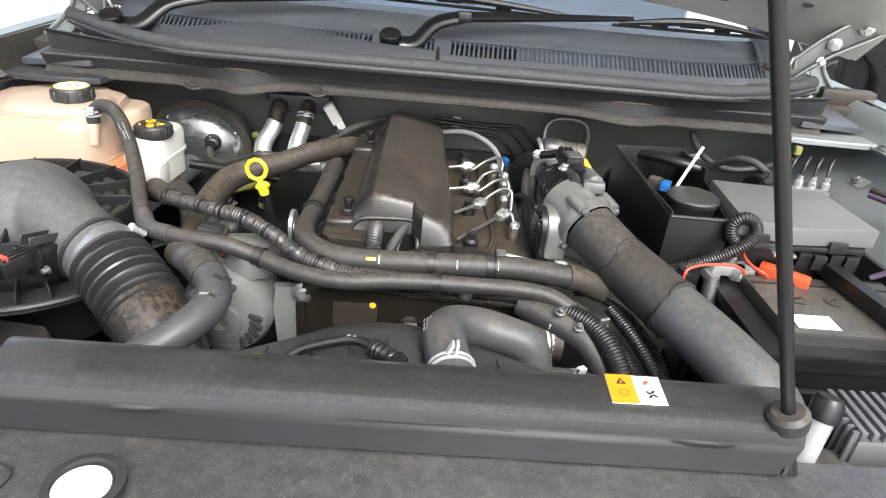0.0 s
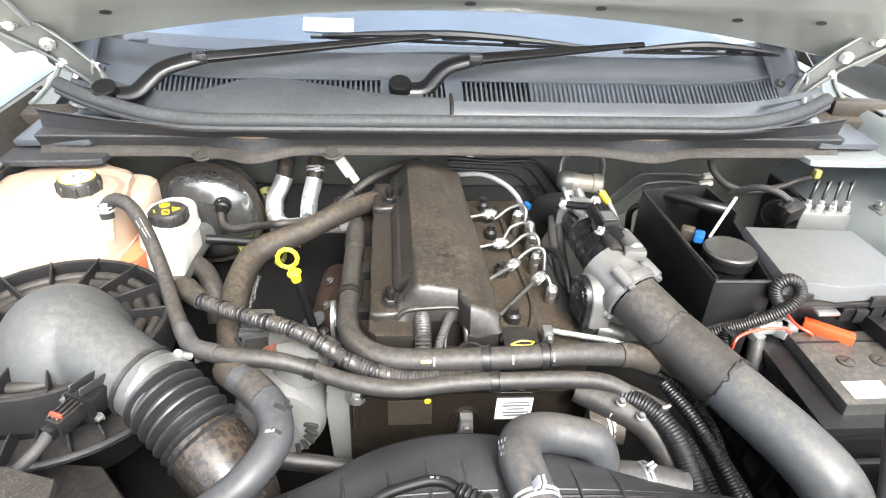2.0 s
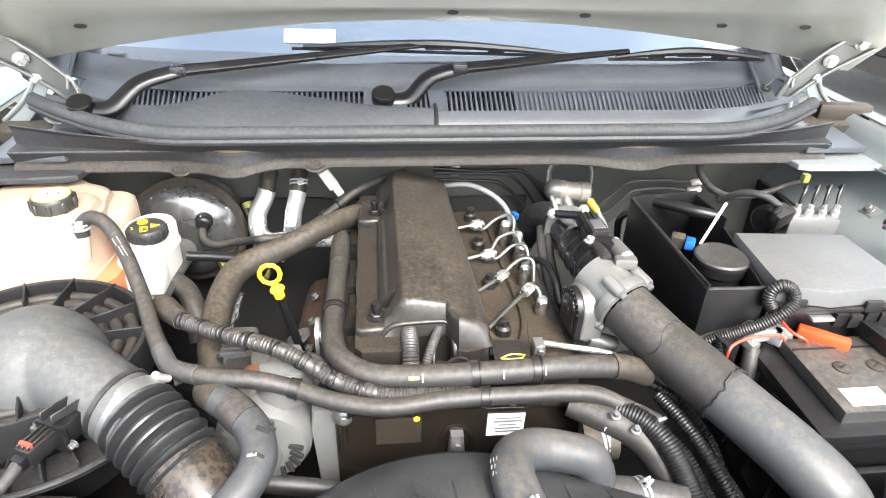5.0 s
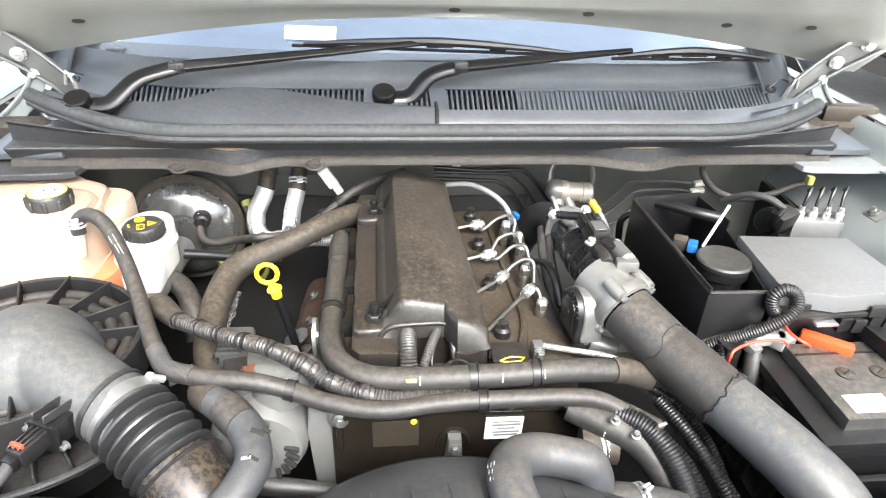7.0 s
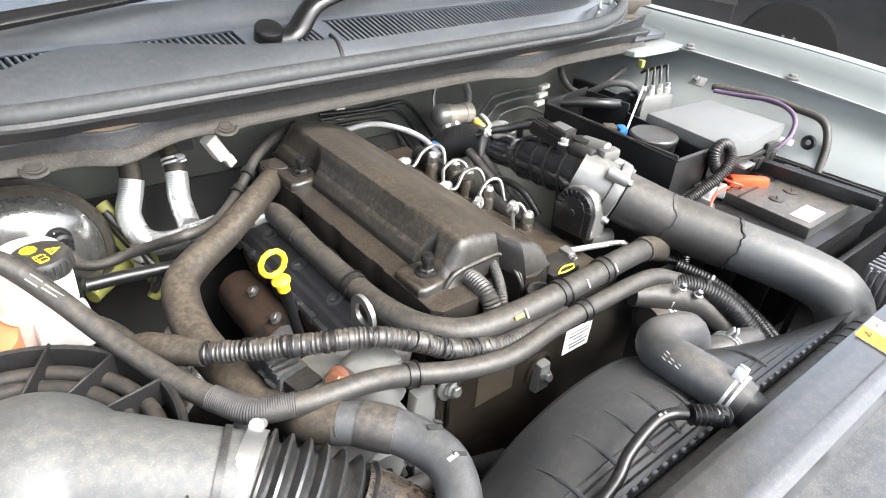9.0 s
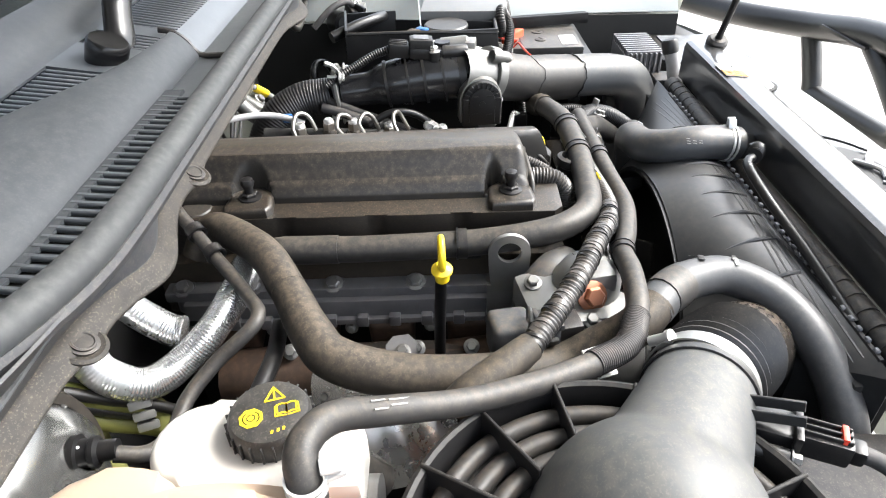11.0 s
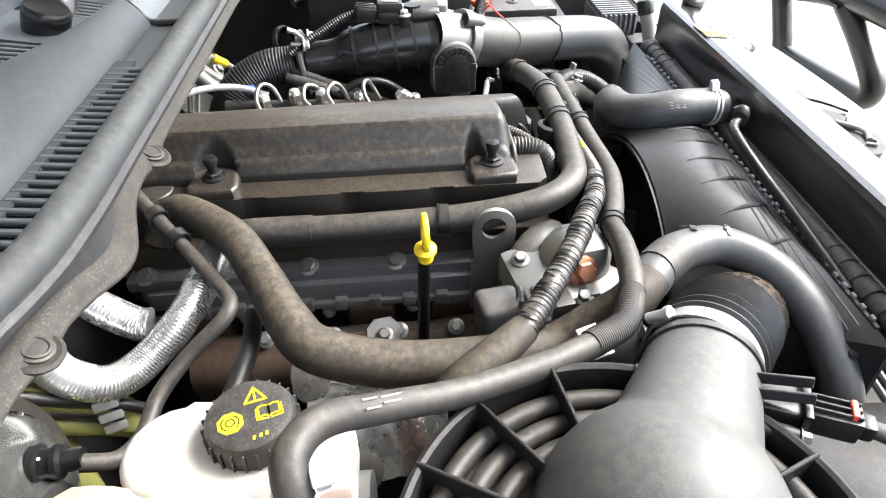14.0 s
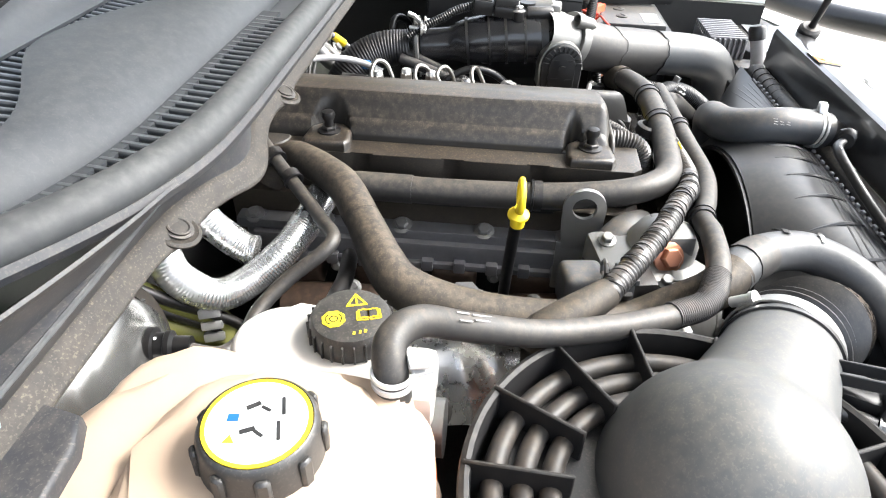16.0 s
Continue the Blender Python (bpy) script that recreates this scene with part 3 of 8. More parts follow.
for u0, u1 in ((-0.405, -0.315), (0.25, 0.37)):
    part("sand_heap", sheet(lambda u, v: Vector(lip_at(u, 0.35 + 0.055 * v)) + Vector((0, 0, 0.0022 + 0.001 * math.sin(math.pi * v))), np.linspace(u0, u1, 24), np.linspace(0, 1, 5), 0.001), M_sand, lip, "sandy dust lying in a stamped recess")
part("shelf_bead", tube([Vector(lip_at(u, 0.41)) for u in LU[::2]], 0.0020, 8), M_seal, lip)
part("lower_face", sheet(lip_at, LU, np.linspace(0.415, 0.57, 5), 0.002), M_trough, lip)
part("folded_strip", sheet(lip_at, LU, np.linspace(0.57, 1, 14), 0.0024), M_lip, lip, "lower strip coated with brown dust")
part("crease", tube([Vector(lip_at(u, 0.57)) + Vector((0, -0.0008, 0.0008)) for u in LU[::2]], 0.0017, 8), M_seal, lip)
part("rolled_edge", tube([Vector(lip_at(u, 1.0)) for u in LU], 0.0022, 8), M_lip, lip)
for u in (-0.447, -0.234):
    pad = lathe([(0, 0), (0.017, 0), (0.017, 0.0015), (0.0145, 0.003), (0.0120, 0.002), (0, 0.002)], aim(Vector(lip_at(u, 0.86)) + Vector((0, 0.001, -0.001)), (0, -0.45, 0.9)), 28)
    part("bolt_pad", pad, M_lip, lip)
    head = lathe([(0, 0), (0.0105, 0), (0.0105, 0.0012), (0.0085, 0.0016), (0.0085, 0.0030), (0.0070, 0.0032), (0.0062, 0.0024), (0, 0.0026)], aim(Vector(lip_at(u, 0.86)) + Vector((0, -0.001, 0.001)), (0, -0.45, 0.9)), 24)
    part("bolt_head", head, M_wornsleeve, lip)

# ---- windscreen and wipers ----
screen = thing("windscreen", (0, 0.95, 1.1), "sloping laminated windscreen with a paper sticker and a painted reflection", "windscreen")
GL = [(0.945, 1.104), (1.30, 1.33), (1.62, 1.55)]


def glass_at(x, v):
    y, z = np.interp(v, [0, 1, 2], [g[0] for g in GL]), np.interp(v, [0, 1, 2], [g[1] for g in GL])
    return (x, y + 0.30 * x * x, z - 0.03 * x * x)


gl = part("pane", sheet(glass_at, np.linspace(-0.70, 0.70, 24), np.linspace(0, 2, 10), 0.005), M_glass, screen)
gl.visible_shadow = False
part("lower_band", sheet(lambda x, v: Vector(glass_at(x, v)) + Vector((0, 0.004, -0.008)), np.linspace(-0.70, 0.70, 24), [0, 0.04, 0.09], 0.001), M_black, screen)
# the left patch is a bright reflection painted white; the other a sticker
for x0, x1, v0, v1 in ((-0.695, -0.585, 0.155, 0.40), (-0.300, -0.205, 0.135, 0.215)):
    part("sticker_and_glint", sheet(lambda x, v: Vector(glass_at(x, v)) + Vector((0, -0.002, 0.002)), [x0, (x0 + x1) / 2, x1], [v0, v1], 0.0006), M_label, screen, "white sticker on the glass; the left one a painted reflection")
cabin = bmesh.new()
at_box(-0.72, 0.72, 1.02, 1.75, 0.7, 1.06, 0.05, cabin)
solo("dashboard", cabin, M_dash, "dark vinyl dashboard behind the windscreen", "dashboard")
wheel_rim = tube([(-0.06 + 0.18 * math.cos(a), 1.55 - 0.06 * math.sin(a), 1.20 + 0.17 * math.sin(a)) for a in np.linspace(0, 2 * math.pi, 25)], 0.014, 10)
solo("steering_wheel", wheel_rim, M_black, "black steering wheel seen through the windscreen", "steering wheel")
shell = sheet(lambda u, v: (0.78 * math.sin(u), 1.9 + 0.3 * math.cos(u), v), np.linspace(-math.pi / 2, math.pi / 2, 16), [0.4, 1.0, 1.75], 0.01)
solo("wall_cabin_rear", shell, M_dash, "dark cabin interior behind the seats", "cabin wall", kind="structure")
for sx in (-1, 1):
    pil = tube([(sx * 0.725, 0.96, 1.09), (sx * 0.745, 1.12, 1.16), (sx * 0.72, 1.45, 1.40), (sx * 0.68, 1.80, 1.62)], [0.02, 0.025, 0.03, 0.035], 12)
    solo("windscreen_pillar", pil, M_cowl, "dark windscreen pillar with plastic corner trim", "pillar", "windscreen pillars")


def wiper(px, py, pz, elbow, arm_end, b0, b1):
    w = thing("wiper", (px, py, pz - 0.02), "black windscreen wiper parked on the cowl", "wiper", "windscreen wipers")
    part("pivot_cap", lathe([(0.0175, -0.035), (0.0200, -0.006), (0.0200, 0.004), (0.0180, 0.007), (0.0155, 0.0065), (0, 0.0065)], pose(px, py - 0.004, pz + 0.002, 24)), M_matte, w)
    e = Vector(elbow)
    part("arm_head", tube([(px + 0.016, py + 0.001, pz - 0.010), (px + 0.045, py + 0.004, pz - 0.006), ((px + e.x) / 2 + 0.014, (py + e.y) / 2 + 0.004, (pz + e.z) / 2 + 0.006), e], [0.016, 0.0165, 0.0150, 0.0135], 12, flat=0.55), M_matte, w)
    part("arm_joint", box((0.024, 0.022, 0.018), pose(e.x, e.y, e.z, 0, 0, 8), 0.003), M_gloss, w)
    part("arm_rod", tube([e, e.lerp(Vector(arm_end), 0.5), arm_end], [0.0115, 0.0085, 0.0055], 8, flat=0.6), M_matte, w)
    c0, c1, mid = Vector(b0), Vector(b1), Vector(b0).lerp(Vector(b1), 0.5)
    up = Vector((0, -0.006, 0.010))
    bl = part("blade", tube([c0, mid, c1], 0.0032, 6), M_black, w)
    part("bridge", tube([c0.lerp(c1, 0.04) + up * 0.4, c0.lerp(c1, 0.25) + up * 1.2, mid + up * 1.7, c0.lerp(c1, 0.75) + up * 1.2, c0.lerp(c1, 0.96) + up * 0.4], [0.003, 0.006, 0.008, 0.006, 0.003], 8), M_clean, bl)
    for f in (0.12, 0.3, 0.7, 0.88):
        part("claw", box((0.03, 0.006, 0.008), aim(c0.lerp(c1, f) + up * 0.4, up), 0.002), M_clean, bl)
    part("adapter", box((0.05, 0.012, 0.014), aim(mid + up * 1.4, up), 0.004), M_gloss, bl)
    return w


wiper(-0.599, 0.824, 1.079, (-0.455, 0.872, 1.120), (-0.02, 0.945, 1.150), (-0.28, 0.965, 1.135), (0.24, 0.935, 1.130))
wiper(-0.121, 0.857, 1.082, (0.008, 0.868, 1.126), (0.33, 0.935, 1.140), (0.29, 0.925, 1.128), (0.585, 0.915, 1.130))

# ---- hood, hinges and stay ----
hood = thing("hood", (0, 0.95, 1.17), "raised silver painted hood seen from below", "hood")


def hood_at(x, v):
    """Underside of the open hood: v from its rear edge up to its front edge."""
    sag = 0.15 * x * x
    return (x, 0.94 - 0.88 * v + 0.04 * x * x, 1.192 - sag + 0.80 * v - 0.06 * v * v)


HX = sorted(set(np.linspace(-0.80, 0.80, 49).round(4)) | {-0.68, -0.50, -0.41, 0.41, 0.50, 0.68})
HV = sorted(set(np.linspace(0, 0.98, 50).round(4)) | {0.010, 0.025, 0.036, 0.047, 0.058, 0.46})


def inner_at(x, v):
    """The pressed inner panel: a rolled rear edge, a raised bead and shallow waves further up."""
    w = v + 0.30 * x * x * min(1.0, v / 0.058)
    lift = 0.010 * math.exp(-((v - 0.036) / 0.013) ** 2) - 0.018 * ease(0.058, 0.12, v) * (0.5 + 0.5 * math.sin(v * 14))
    return Vector(hood_at(x, w)) - Vector((0, 0.5, 0.4)) * lift


def in_hole(x, v):
    return 0.058 < v < 0.46 and (abs(x) < 0.41 or 0.50 < abs(x) < 0.68)


part("outer_skin", sheet(lambda x, v: Vector(hood_at(x, v)) + Vector((0, 0.03, 0.03)), np.linspace(-0.82, 0.82, 30), np.linspace(-0.01, 1.0, 12), 0.002), M_paint, hood)
hb = bmesh.new()
grid_pts = [[hb.verts.new(inner_at(x, v)) for v in HV] for x in HX]
for i in range(len(HX) - 1):
    for j in range(len(HV) - 1):
        if not in_hole((HX[i] + HX[i + 1]) / 2, (HV[j] + HV[j + 1]) / 2):
            hb.faces.new((grid_pts[i][j], grid_pts[i + 1][j], grid_pts[i + 1][j + 1], grid_pts[i][j + 1]))
bmesh.ops.delete(hb, geom=[q for q in hb.verts if not q.link_faces], context="VERTS")
part("inner_panel", hb, M_hood, hood)
# added dark sheet paints the shade seen through the panel's holes
part("cavity_shade", sheet(lambda x, v: inner_at(x, v) + Vector((0, 0.016, 0.016)), np.linspace(-0.70, 0.70, 20), np.linspace(0.05, 0.48, 8), 0.001), M_cavityshade, hood, "dark sheet standing in for shade behind the inner panel")
for x0, x1 in ((-0.41, 0.41), (0.50, 0.68), (-0.68, -0.50)):
    rim = [inner_at(x, 0.058) for x in np.linspace(x0, x1, 15)] + [inner_at(x1, v) for v in (0.16, 0.28, 0.40)] + [inner_at(x, 0.46) for x in np.linspace(x1, x0, 15)] + [inner_at(x0, v) for v in (0.40, 0.28, 0.16)]
    part("hole_rim", tube(rim + rim[:1], 0.004, 8, step=0.012), M_hood, hood)
part("rear_flange", tube([Vector(hood_at(x, 0.0)) + Vector((0, 0.004, 0.004)) for x in np.linspace(-0.79, 0.79, 17)], 0.006, 8), M_hood, hood)
for x, v in ((-0.60, 0.022), (0.0, 0.026), (0.23, 0.026), (0.48, 0.022), (0.62, 0.028)):
    part("drain_hole", lathe([(0, 0), (0.010, 0), (0.010, 0.002), (0, 0.002)], aim(inner_at(x, v) + Vector((0, -0.0016, -0.0014)), (0, -0.78, -0.6)) @ Matrix.Diagonal((1.0, 0.42, 1, 1)), 16), M_ink, hood)
part("washer_hose", tube([inner_at(x, v) + Vector((0, -0.008, -0.006)) for x, v in ((-0.72, 0.02), (-0.71, 0.07), (-0.66, 0.095), (-0.60, 0.085), (-0.54, 0.070), (-0.51, 0.085), (-0.51, 0.12))], 0.004, 8), M_palehose, hood, "thin grey washer hose clipped to the hood")


def strip(line, width):
    """The outline of a strap along a line in the plane, with a width for each point."""
    a, b = [], []
    for k, (x, z) in enumerate(line):
        x0, z0 = line[max(k - 1, 0)]
        x1, z1 = line[min(k + 1, len(line) - 1)]
        n = math.hypot(x1 - x0, z1 - z0)
        dx, dz = -(z1 - z0) / n * width[k] / 2, (x1 - x0) / n * width[k] / 2
        a.append((x + dx, z + dz))
        b.append((x - dx, z - dz))
    return a + b[::-1]


UPRIGHT = pose(0, 0, 0, 90)
for sx in (-1, 1):
    mid = [(sx * x, z) for x, z in ((0.632, 1.056), (0.646, 1.078), (0.668, 1.100), (0.705, 1.130), (0.765, 1.166), (0.800, 1.185))]
    wide = (0.022, 0.030, 0.034, 0.040, 0.046, 0.040)
    h = part("hinge", prism(strip(mid, wide), -0.002, 0.002, 0.001, 2, Matrix.Translation((0, 0.908, 0)) @ UPRIGHT), M_hinge, hood, "painted steel hood hinge")
    for o in (-0.5, 0.5):
        lips = strip(mid, [w * 2 * abs(o) for w in wide])
        edge = lips[:len(mid)] if o < 0 else lips[len(mid):]
        part("edge_fold", tube([(x, 0.903, z) for x, z in edge], 0.0042, 8), M_hinge, h)
    part("link", prism(strip([(sx * x, z) for x, z in ((0.690, 1.108), (0.694, 1.086), (0.712, 1.058), (0.742, 1.030), (0.768, 1.012))], (0.022, 0.024, 0.026, 0.026, 0.022)), -0.002, 0.002, 0.001, 2, Matrix.Translation((0, 0.914, 0)) @ UPRIGHT), M_inner, h)
    part("link_fold", tube([(sx * 0.703, 0.909, 1.106), (sx * 0.706, 0.909, 1.088), (sx * 0.724, 0.909, 1.064), (sx * 0.752, 0.909, 1.038), (sx * 0.778, 0.909, 1.018)], 0.004, 8), M_paint, h)
    part("stop_hook", tube([(sx * 0.652, 0.90, 1.058), (sx * 0.654, 0.895, 1.040), (sx * 0.668, 0.89, 1.028), (sx * 0.684, 0.888, 1.030), (sx * 0.690, 0.887, 1.038)], 0.0042, 8), M_chrome, h)
    part("spring_leg", tube([(sx * 0.628, 0.902, 1.062), (sx * 0.634, 0.898, 1.088), (sx * 0.640, 0.898, 1.106), (sx * 0.648, 0.902, 1.082)], 0.0026, 8), M_chrome, h)
    for q in ((sx * 0.758, 0.900, 1.164), (sx * 0.707, 0.900, 1.132)):
        bolt(h, q, (-sx * 0.3, -0.9, -0.3), 0.0085, M_chrome, 0.010)
    bolt(h, (sx * 0.694, 0.904, 1.098), (0, -1, 0), 0.006, M_chrome)

stay = thing("hood_stay", (0.276, 0.073, 0.86), "black hood stay rod standing in a grommet", "stay rod")
part("rod", tube([(0.310, 0.076, 0.85), (0.276, 0.072, 0.937), (0.175, 0.062, 1.20), (-0.055, 0.040, 1.80), (-0.107, 0.034, 1.935)], 0.0055, 10), M_clean, stay)
part("grommet", lathe([(0.006, -0.008), (0.016, -0.008), (0.017, -0.002), (0.017, 0.005), (0.013, 0.009), (0.006, 0.009)], aim((0.276, 0.072, 0.937), (-0.38, -0.04, 1)), 20), M_rubber, stay, "brown rubber grommet")

# ---- front panel over the radiator ----
front = thing("radiator_cover", (0, 0.07, 0.87), "black plastic radiator cover with a warning label", "radiator cover")
FRONT = [(0.1185, 0.876), (0.1180, 0.926), (0.1155, 0.934), (0.108, 0.9365), (0.072, 0.9325), (0.0625, 0.928), (0.0585, 0.916), (0.069, 0.874)]


def front_at(x, v):
    i = min(int(v), len(FRONT) - 2)
    a, b, t = FRONT[i], FRONT[i + 1], v - i
    return (x, a[0] + (b[0] - a[0]) * t, a[1] + (b[1] - a[1]) * t)


part("cover_beam", sheet(front_at, np.linspace(-0.385, 0.29, 40), np.linspace(7, 0, 29), 0.003), M_beam, front)
for x0 in (-0.385, 0.29):
    part("end_wall", box((0.006, 0.050, 0.05), pose(x0, 0.090, 0.902), 0.002), M_airbox, front)
lab = part("warning_label", box((0.048, 0.033, 0.0008), pose(0.1525, 0.0962, 0.9362, 6, 0, 1), 0), M_label, front, "white and amber warning label")
LB = pose(0.1525, 0.0962, 0.9370, 6, 0, 1)
part("amber_half", box((0.0235, 0.033, 0.0006), LB @ pose(-0.0123, 0, 0), 0), M_amber, lab)
part("triangle_mark", prism([(-0.0045, -0.003), (0.0045, -0.003), (0, 0.0045)], 0, 0.0004, 0, m=LB @ pose(-0.0118, 0.008, 0.0003)), M_ink, lab)
part("triangle_core", prism([(-0.0012, -0.0014), (0.0012, -0.0014), (0, 0.0018)], 0, 0.0006, 0, m=LB @ pose(-0.0118, 0.0076, 0.0003)), M_amber, lab)
for a in range(4):
    part("fan_mark", box((0.0045, 0.0022, 0.0004), LB @ pose(0.0125, -0.0055, 0.0002, 0, 0, 45 + 90 * a) @ pose(0.0030, 0.0008, 0), 0), M_ink, lab)
part("glove_mark", box((0.0048, 0.0026, 0.0004), LB @ pose(0.0110, 0.0082, 0.0002, 0, 0, 25), 0), M_red, lab)
part("glove_mark", box((0.0022, 0.0042, 0.0004), LB @ pose(0.0096, 0.0075, 0.0002, 0, 0, -10), 0), M_red, lab)
part("ring_mark", lathe([(0.0042, 0), (0.0050, 0), (0.0050, 0.0004), (0.0042, 0.0004)], LB @ pose(-0.0115, -0.0050, 0.0002) @ Matrix.Diagonal((1, 0.75, 1, 1)), 20), M_orange, lab)
plate = thing("grille_top_plate", (0, 0.0, 0.85), "dusty grey plastic plate above the grille with clip holes", "plate")


def plate_at(u, v):
    """From the rear edge under the beam (v = 0) to the rolled front edge (v = 1)."""
    y = 0.088 + (-0.166 + 0.20 * u * u) * v
    return (u, y, 0.872 - 0.05 * max(0.0, v - 0.86) ** 1.3)


part("plate_sheet", sheet(plate_at, np.linspace(-0.60, 0.52, 40), np.linspace(1, 0, 24), 0.004), M_plate, plate)
for x, y in ((-0.285, 0.013), (0.235, 0.007)):
    part("clip_hole", lathe([(0.012, 0), (0.030, 0.0), (0.030, 0.003), (0.024, 0.004), (0.022, 0.0015), (0, 0.0015)], pose(x, y, 0.8765), 24), M_dark, plate)
    part("clip_head", lathe([(0.021, 0), (0.021, 0.003), (0.016, 0.006), (0, 0.007)], pose(x, y - 0.004, 0.8765), 24), M_label, plate, "white plastic clip head")
part("moulded_ring", lathe([(0.016, 0), (0.018, 0.0), (0.018, 0.0015), (0.016, 0.0015)], pose(-0.36, 0.012, 0.8765), 24), M_black, plate)
opening = part("latch_opening", prism(rounded([(0.014, -0.004), (-0.020, 0.002), (-0.060, -0.002), (-0.100, 0.002), (-0.112, -0.014), (-0.090, -0.036), (-0.050, -0.040), (-0.020, -0.032), (0.008, -0.018)], 1), 0.8765, 0.8785, 0, 1), M_ink, plate, "dark hood latch opening")
part("latch_hook", tube([(-0.030, -0.006, 0.8800), (-0.046, -0.014, 0.8830), (-0.060, -0.024, 0.8830), (-0.078, -0.020, 0.8805)], 0.0035, 8), M_steel, opening)
part("latch_plate", box((0.030, 0.010, 0.003), pose(-0.036, -0.022, 0.8800, 0, 0, -30), 0.001), M_rail, opening)
part("latch_spring", tube([(-0.085, -0.012, 0.8800), (-0.092, -0.020, 0.8812), (-0.084, -0.027, 0.8812), (-0.076, -0.022, 0.8800)], 0.0022, 8), M_steel, opening)
part("moulded_ridge", tube([(0.056, 0.008, 0.8760), (0.040, -0.008, 0.8785), (0.022, -0.026, 0.8785), (0.004, -0.044, 0.8760)], 0.004, 8, flat=0.5), M_plate, plate)
part("moulded_slot", tube([(0.250, 0.030, 0.8768), (0.228, 0.027, 0.8768), (0.212, 0.019, 0.8768)], 0.0026, 6, flat=0.5), M_ink, plate)
for sx in (-1, 1):
    solo("foam_channel", box((0.145, 0.05, 0.046), pose(sx * 0.725, 0.892, 1.000, 4, 0, -sx * 4), 0.008), M_foam, "brown dusty foam channel below the hinge", "foam block", "hinge foam blocks")
    solo("wing_shelf", prism(rounded([(sx * 0.90, 0.738), (sx * 0.625, 0.738), (sx * 0.590, 0.752), (sx * 0.600, 0.85), (sx * 0.68, 0.865), (sx * 0.90, 0.865)], 1), 0.982, 0.992, 0.003), M_trough if sx < 0 else M_inner, "blue-grey dusty shelf at the cowl corner", "shelf", "corner shelves")

# ---- engine ----
block = thing("engine_block", (0, 0.6, 0.5), "grimy diesel engine block and cylinder head", "engine")
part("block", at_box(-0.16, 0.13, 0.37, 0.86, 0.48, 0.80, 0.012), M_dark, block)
part("cylinder_head", at_box(-0.185, 0.12, 0.39, 0.85, 0.79, 0.862, 0.006), M_head, block)
notched = [(-0.094, 0.393), (-0.090, 0.425), (-0.047, 0.425), (-0.043, 0.391), (-0.03, 0.387), (-0.004, 0.395), (-0.002, 0.44), (-0.010, 0.83), (-0.166, 0.83)]
for y in (0.795, 0.70, 0.60, 0.507):
    notched += [(-0.1695, y + 0.012), (-0.1655, y + 0.007), (-0.1655, y - 0.007), (-0.1695, y - 0.012)]
notched += [(-0.1695, 0.405), (-0.160, 0.395)]
part("valve_cover", prism(notched, 0.858, 0.9075, 0.0022), M_lowcover, block)
part("injector_bank", prism([(-0.02, 0.40), (0.03, 0.395), (0.058, 0.42), (0.072, 0.50), (0.066, 0.80), (-0.02, 0.82)], 0.80, 0.872, 0.006, 2), M_head, block)
part("bank_edge", tube([(0.046, 0.432, 0.874), (0.064, 0.50, 0.874), (0.060, 0.62, 0.874), (0.056, 0.80, 0.874)], 0.0035, 8), M_head, block)
for y in (0.47, 0.585, 0.70, 0.80):
    part("rail_cap", lathe([(0.011, 0), (0.011, 0.012), (0.007, 0.016), (0.007, 0.024), (0, 0.026)], pose(0.030, y - 0.005, 0.871), 16), M_black, block)
part("oil_filler_cap", at_box(0.003, 0.052, 0.388, 0.428, 0.866, 0.893, 0.006), M_black, block)
oil = tube([(0.012, 0.3890, 0.8935), (0.017, 0.3925, 0.8945), (0.024, 0.3920, 0.8945), (0.026, 0.3945, 0.8947), (0.034, 0.3945, 0.8947), (0.040, 0.3910, 0.8942), (0.044, 0.3930, 0.8942), (0.040, 0.3885, 0.8935), (0.034, 0.3875, 0.8930), (0.020, 0.3875, 0.8930), (0.012, 0.3890, 0.8935)], 0.0011, 6)
part("oil_can_mark", oil, M_yellow, block)
# exhaust side below the cover
for i in range(4):
    part("exhaust_port", box((0.05, 0.052, 0.05), pose(-0.192, 0.50 + 0.09 * i, 0.775, 0, -12), 0.009, 3), M_rust, block)
    bolt(block, (-0.214, 0.545 + 0.09 * i, 0.786), (-1, 0, 0.3), 0.005)
part("exhaust_manifold", tube([(-0.235, 0.45, 0.745), (-0.24, 0.55, 0.74), (-0.24, 0.68, 0.74), (-0.235, 0.78, 0.73)], 0.034, 14, wob=0.06), M_rust, block)
part("heat_shield", sheet(lambda u, v: (-0.235 - 0.09 * v - 0.01 * math.sin(u * 30), u, 0.775 - 0.10 * v * v), np.linspace(0.46, 0.64, 12), np.linspace(0, 1, 8), 0.002), M_shield, block)
lug = part("bracket_plate", prism(rounded([(-0.020, -0.016), (0.020, -0.016), (0.018, 0.018), (-0.018, 0.018)], 1), -0.0015, 0.0015, 0.0006, 1, pose(-0.262, 0.575, 0.792, 0, -25, 4)), M_rail, block)
bolt(block, (-0.264, 0.575, 0.794), (-0.4, 0, 0.9), 0.006)
part("inlet_rail", at_box(-0.205, -0.175, 0.44, 0.84, 0.822, 0.835, 0.003), M_rail, block)
part("rail_skirt", at_box(-0.213, -0.18, 0.45, 0.82, 0.800, 0.8235, 0.004), M_rail, block)
part("rail_ledge", at_box(-0.219, -0.18, 0.45, 0.80, 0.794, 0.8015, 0.002), M_rail, block)
for k in range(9):
    part("rail_tooth", at_box(-0.2215, -0.20, 0.47 + 0.036 * k, 0.483 + 0.036 * k, 0.792, 0.806, 0.002), M_rail, block)
